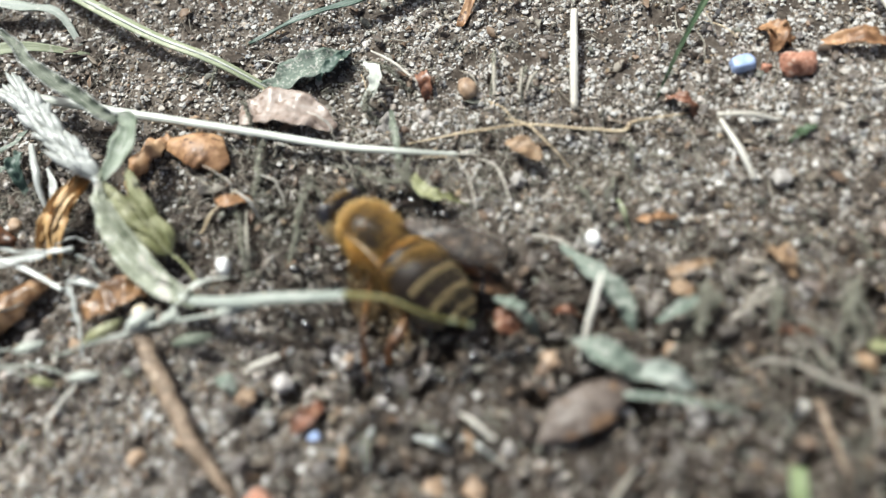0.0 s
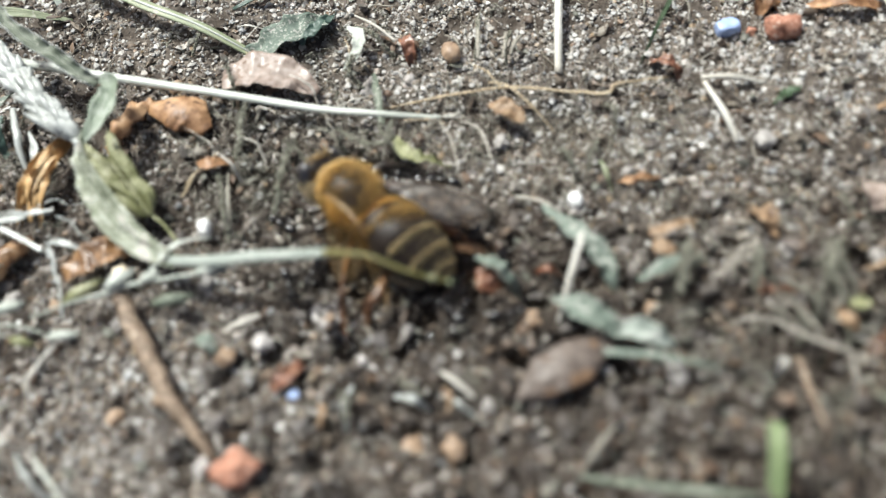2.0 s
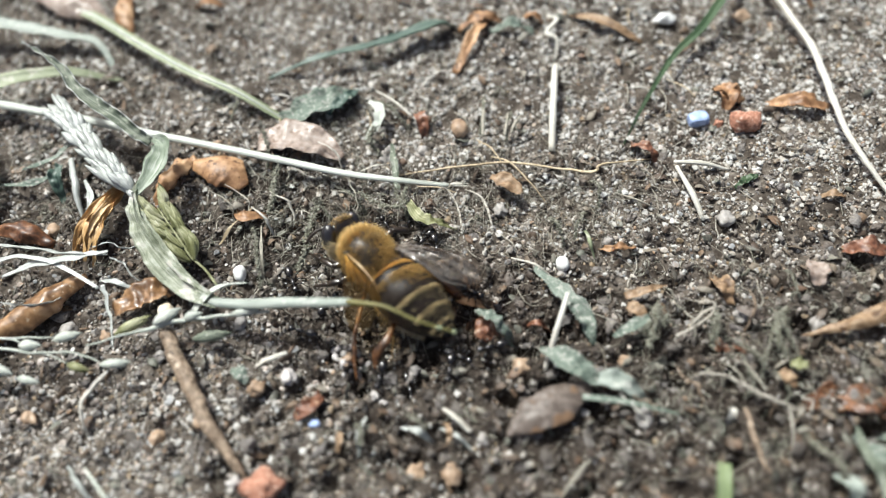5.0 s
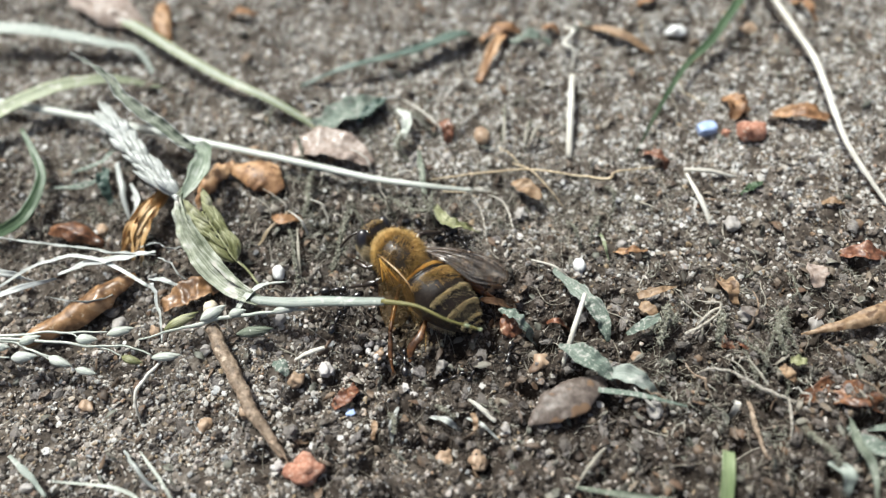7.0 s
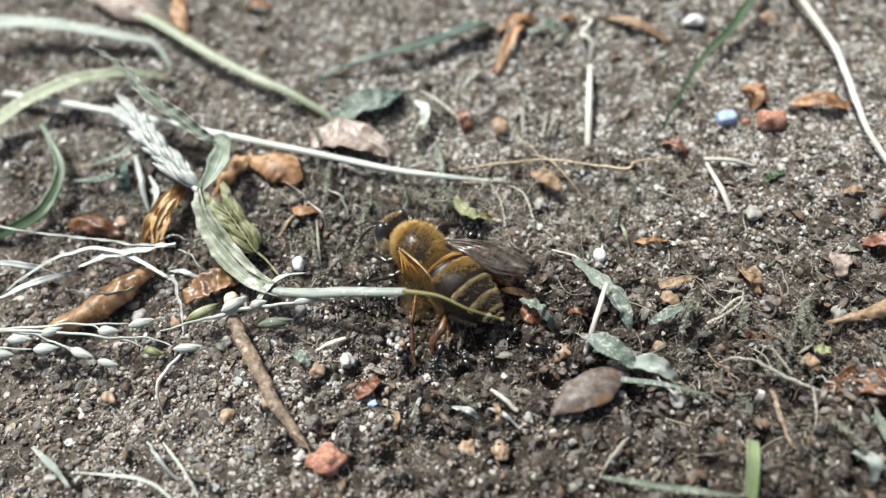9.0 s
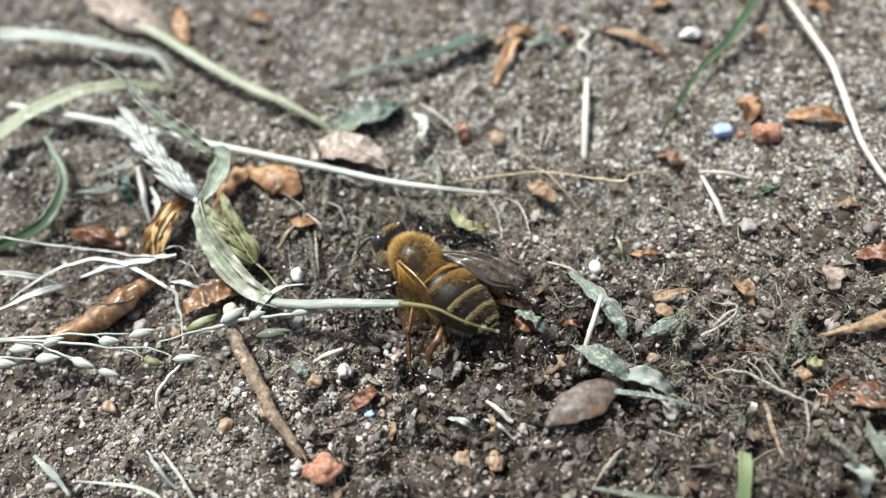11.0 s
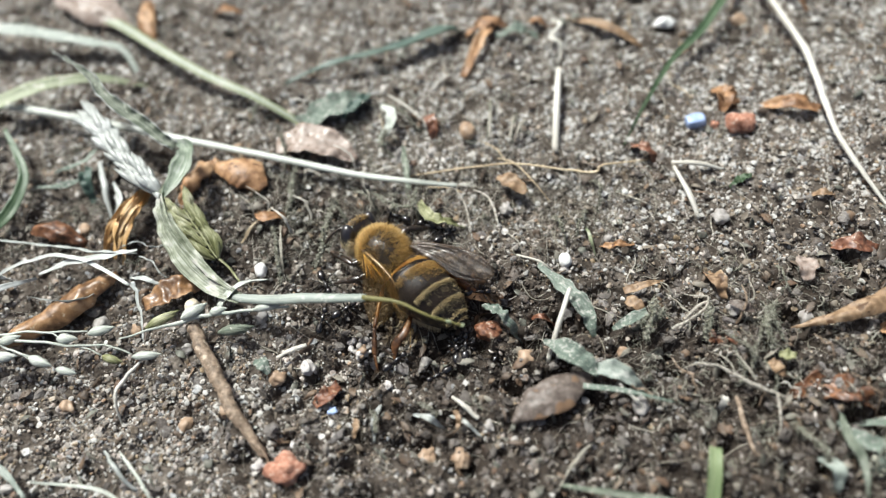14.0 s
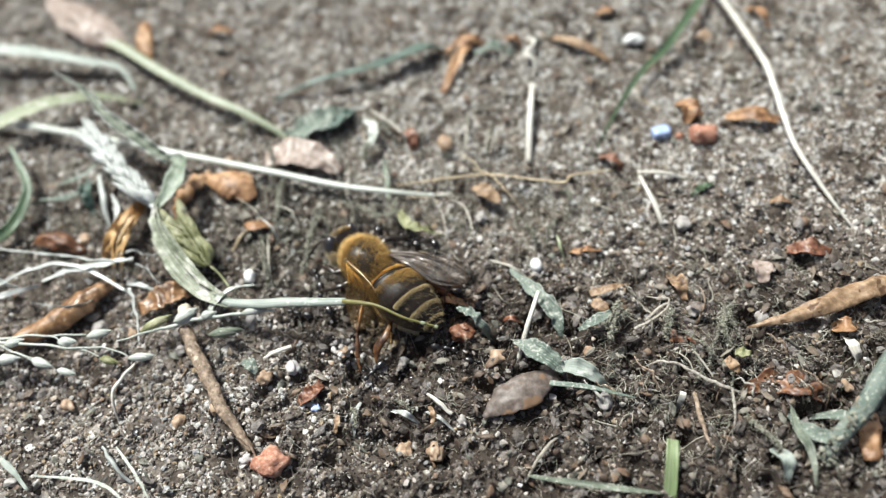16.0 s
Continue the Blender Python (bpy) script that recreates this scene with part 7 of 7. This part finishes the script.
    part("wing_root", both(*[tube([(3.35 - 0.05 * k, 0.8 + 0.05 * k, 3.25), (2.8 - 0.22 * k, 1.35 - 0.05 * k, 2.95 + 0.1 * k), (2.2 - 0.4 * k, 2.0 - 0.18 * k, 2.45 + 0.2 * k)], [0.1, 0.07, 0.02], 6, 4) for k in range(4)]), M_AMBER, w, "orange wing root")
    v, f, a, c = patch([(2.1, 0.9, 3.4), (0.9, 1.6, 3.2), (-0.4, 2.3, 2.5), (-1.4, 2.9, 1.7)], [(1.9, 0.85, 3.5), (0.8, 1.25, 3.4), (-0.5, 1.6, 3.2), (-1.6, 2.1, 2.4)], 14, 8, 0.05, ripple=0.015)
    part("hindwing", (v, f), M_WING_L, b)
    v, f, a, c = patch([(1.8, -1.75, 2.5), (0.3, -2.9, 2.7), (-1.7, -3.75, 2.95), (-3.6, -4.15, 3.1), (-4.9, -4.0, 3.1)], [(1.3, -1.65, 3.0), (-0.5, -1.75, 3.3), (-1.6, -1.75, 3.3), (-3.3, -1.75, 3.1), (-4.7, -2.5, 3.0)], nv=44, ripple=0.1, tip=0.55, folds=34)
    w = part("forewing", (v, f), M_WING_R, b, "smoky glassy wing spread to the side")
    veins(w, a, c, ((0.02, 0.98), (0.14, 0.8), (0.36, 0.95), (0.58, 0.9), (0.8, 0.75)), 0.028)
    v, f, a, c = patch([(1.4, -1.6, 3.1), (-0.6, -2.0, 2.8), (-2.6, -2.3, 2.5), (-4.0, -2.7, 2.3)], [(1.1, -1.5, 3.0), (-0.6, -1.7, 2.6), (-2.6, -1.8, 2.2), (-3.9, -2.0, 2.0)], 14, 8, 0.05)
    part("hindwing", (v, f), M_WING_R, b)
    # legs: upper and lower joint and foot
    legs = (
        ("foreleg", M_CHITIN, (3.6, 0.6, 1.1), (4.3, 1.5, 1.5), (5.6, 1.45, 1.0), (6.8, 1.5, 0.5), (0.28, 0.26, 0.16)),
        ("midleg", M_CHITIN, (2.6, 1.0, 1.0), (3.1, 2.0, 1.4), (3.9, 2.6, 0.9), (4.9, 3.3, 0.35), (0.3, 0.28, 0.14)),
        ("hindleg", M_LEG_AMBER, (1.6, 1.0, 0.8), (-0.2, 4.3, 0.9), (-1.4, 5.8, 0.3), (-2.2, 6.5, -0.2), (0.18, 0.2, 0.11)),
        ("foreleg", M_CHITIN, (3.6, -0.9, 1.1), (4.6, -2.4, 1.2), (5.2, -3.4, 0.7), (5.6, -4.2, 0.2), (0.28, 0.25, 0.12)),
        ("midleg", M_CHITIN, (2.7, -1.2, 1.0), (2.8, -3.2, 1.8), (2.2, -4.2, 1.0), (2.0, -5.0, 0.2), (0.3, 0.28, 0.12)),
        ("hindleg", M_LEG_AMBER, (1.6, -1.2, 0.9), (-1.6, -2.4, 1.2), (-3.9, -2.4, 0.8), (-5.0, -2.8, 0.1), (0.26, 0.32, 0.14)),
    )
    for nm, m, p0, p1, p2, p3, (ra, rb, rc) in legs:
        lg = part(nm, tube([p0, tuple((np.array(p0) + p1) / 2 + (0, 0, 0.2)), p1], [ra * 0.7, ra, ra * 0.8], 9, 5, 0.02), m, b)
        part("shin", tube([p1, tuple((np.array(p1) + p2) / 2 + (0, 0, 0.08)), p2], [rb * 0.6, rb, rb * 0.9], 9, 5, 0.02, 0, 0.7), m, lg)
        part("tarsus", tube([p2, tuple((np.array(p2) + p3) / 2), p3], [rc * 1.4, rc, rc * 0.5], 7, 4, 0.1), m, lg)
    pl = part("pollen_leg", tube([(-1.6, 1.6, 0.8), (-2.2, 3.2, 0.9), (-2.2, 4.3, 0.6), (-2.7, 5.2, -0.1)], [0.12, 0.3, 0.36, 0.07], 9, 5, 0.04, 2, 0.35), M_LEG_AMBER, b, "flat amber lower leg")
    part("bristles", hairs([((-2.3 - 0.01 * k, 2.7 + 0.013 * k, 0.75 - 0.005 * k), (0.2, 0.3, 1)) for k in range(90)], 0.35, 0.014, 5), M_FUZZ, pl)
    return b


# ---- ants ----
def build_ant():
    a = thing("ant", (0, 0, 0), "small glossy black ant crawling near the bee", "ant", "ants round the bee")
    part("gaster", ball((-0.65, 0, 0.42), (0.48, 0.32, 0.3), 10, 14), M_ANT, a)
    part("petiole", ball((-0.15, 0, 0.38), (0.09, 0.08, 0.14), 6, 8), M_ANT, a)
    part("thorax", ball((0.25, 0, 0.4), (0.38, 0.17, 0.18), 8, 12), M_ANT, a)
    hd = part("head", ball((0.85, 0, 0.42), (0.27, 0.24, 0.2), 8, 12), M_ANT, a)
    for s in (1, -1):
        part("antenna", tube([(1.02, s * 0.1, 0.5), (1.2, s * 0.38, 0.6), (1.55, s * 0.42, 0.3)], [0.03, 0.03, 0.035], 6, 3), M_ANT, hd)
        for x, d in ((0.42, 0.55), (0.25, 0.0), (0.08, -0.6)):
            part("leg", tube([(x, s * 0.12, 0.32), (x + d * 0.45, s * 0.52, 0.62), (x + d * 0.9, s * 0.85, 0.25), (x + d * 1.2, s * 1.05, 0.02)], [0.045, 0.05, 0.03, 0.02], 6, 4), M_ANT, a)
    return a


bee = build_bee()
first_ant = build_ant()
ants = [first_ant] + [copy_thing(first_ant, pose(0, 0, 0)) for _ in range(13)]


def build_red_seed():
    """A red-brown seed behind the bee with a scrap of pale leaf on it."""
    c = thing("red_seed", (6.1, -4.2, gh(6.1, -4.2)), "round red-brown seed lying behind the bee", "seed")
    part("shell", lump((6.0, -4.2, gh(6.1, -4.2) + 0.75), (0.8, 0.9, 0.7), 4, 0.3, 4), M_SEED, c)
    part("scar", lump((6.15, -4.45, gh(6.1, -4.2) + 1.36), (0.16, 0.3, 0.1), 6, 0.3, 2), M_RED_CHIP, c)
    pts = [(5.5, -3.0, 1.3), (6.4, -3.6, 1.6), (7.2, -4.4, 1.3), (8.1, -5.2, gh(8.1, -5.2) + 0.2)]
    solo("leaf_scrap", blade(pts, [0.12, 0.42, 0.36, 0.12], 0.07, 0.1, (0, 25), 0.1, 9, 9, 3, 0.35, 0.0, 0.02, 0.3), M_DRYGREEN, foot(8.1, -5.2), "pale grey-green leaf scrap lying on a seed", "leaf")
    return c


red_seed = build_red_seed()


# ---- what moves ----
def motions():
    def track(ob, rows):
        walk(ob, [(t, pose(x * MM, y * MM, z * MM, a, b, c)) for t, x, y, z, a, b, c in rows])

    # the ants tug the bee a little to and fro
    tugs = ((0, 0.36, 0.3, 1.5), (2, 0.3, 0.28, 0.9), (3.5, 0.19, 0.17, 0.3), (4.5, 0.1, 0.03, 0.1), (5.2, 0.0, 0.05, 0.4), (7.4, 0.17, 0.03, 2.3), (8.1, 0.1, -0.02, 2.9),
            (10.4, 0.14, -0.12, 2.4), (11, 0.13, -0.04, 2.6), (12, 0.33, 0.03, 1.3), (13, 0.38, 0.05, 1.8), (14, 0.32, 0.05, 1.4), (15, 0.35, -0.13, 2.2), (16, 0.4, -0.15, 2.2))
    track(bee, [(t, -0.1 + dx, -0.5 + dy, 0, 0, 0, 135.6 + turn) for t, dx, dy, turn in tugs])
    # the seed behind the bee is rolled along by the ants
    base = gh(6.1, -4.2)
    track(red_seed, [(t, x, y, base, 0, 0, turn) for t, x, y, turn in ((0, 6.1, -4.1, 0), (5.2, 6.1, -4.0, 0), (8.2, 6.3, -3.9, 15), (10.5, 6.3, -3.5, 30), (12.3, 6.1, -3.9, 40), (13.2, 5.7, -4.5, 70), (16, 5.7, -4.6, 80))])
    starts = [(1.4, 4.6), (3.6, 3.2), (-6.2, 1.4), (-5.0, -0.6), (5.0, -1.4), (3.4, -6.6), (1.0, -6.6), (-1.6, -6.4), (6.4, -6.2), (-1.6, 5.6), (2.6, 4.2), (-6.6, -2.0), (4.4, -5.6), (0.2, 5.2)]
    rnd = random.Random(77)
    for ob, (x0, y0) in zip(ants, starts):
        rows, x, y, h = [], x0, y0, rnd.uniform(0, 360)
        for k in range(33):
            t = k * 0.5
            rows.append((t, x, y, gh(x, y) + 0.12, rnd.uniform(-4, 4), rnd.uniform(-4, 4), h))
            back = math.degrees(math.atan2(y0 - y, x0 - x))
            pull = (back - h + 180) % 360 - 180
            h += max(-70, min(70, rnd.uniform(-45, 45) + 0.35 * pull))
            d = rnd.uniform(0.0, 0.55)
            x, y = x + d * math.cos(radians(h)), y + d * math.sin(radians(h))
        track(ob, rows)


motions()
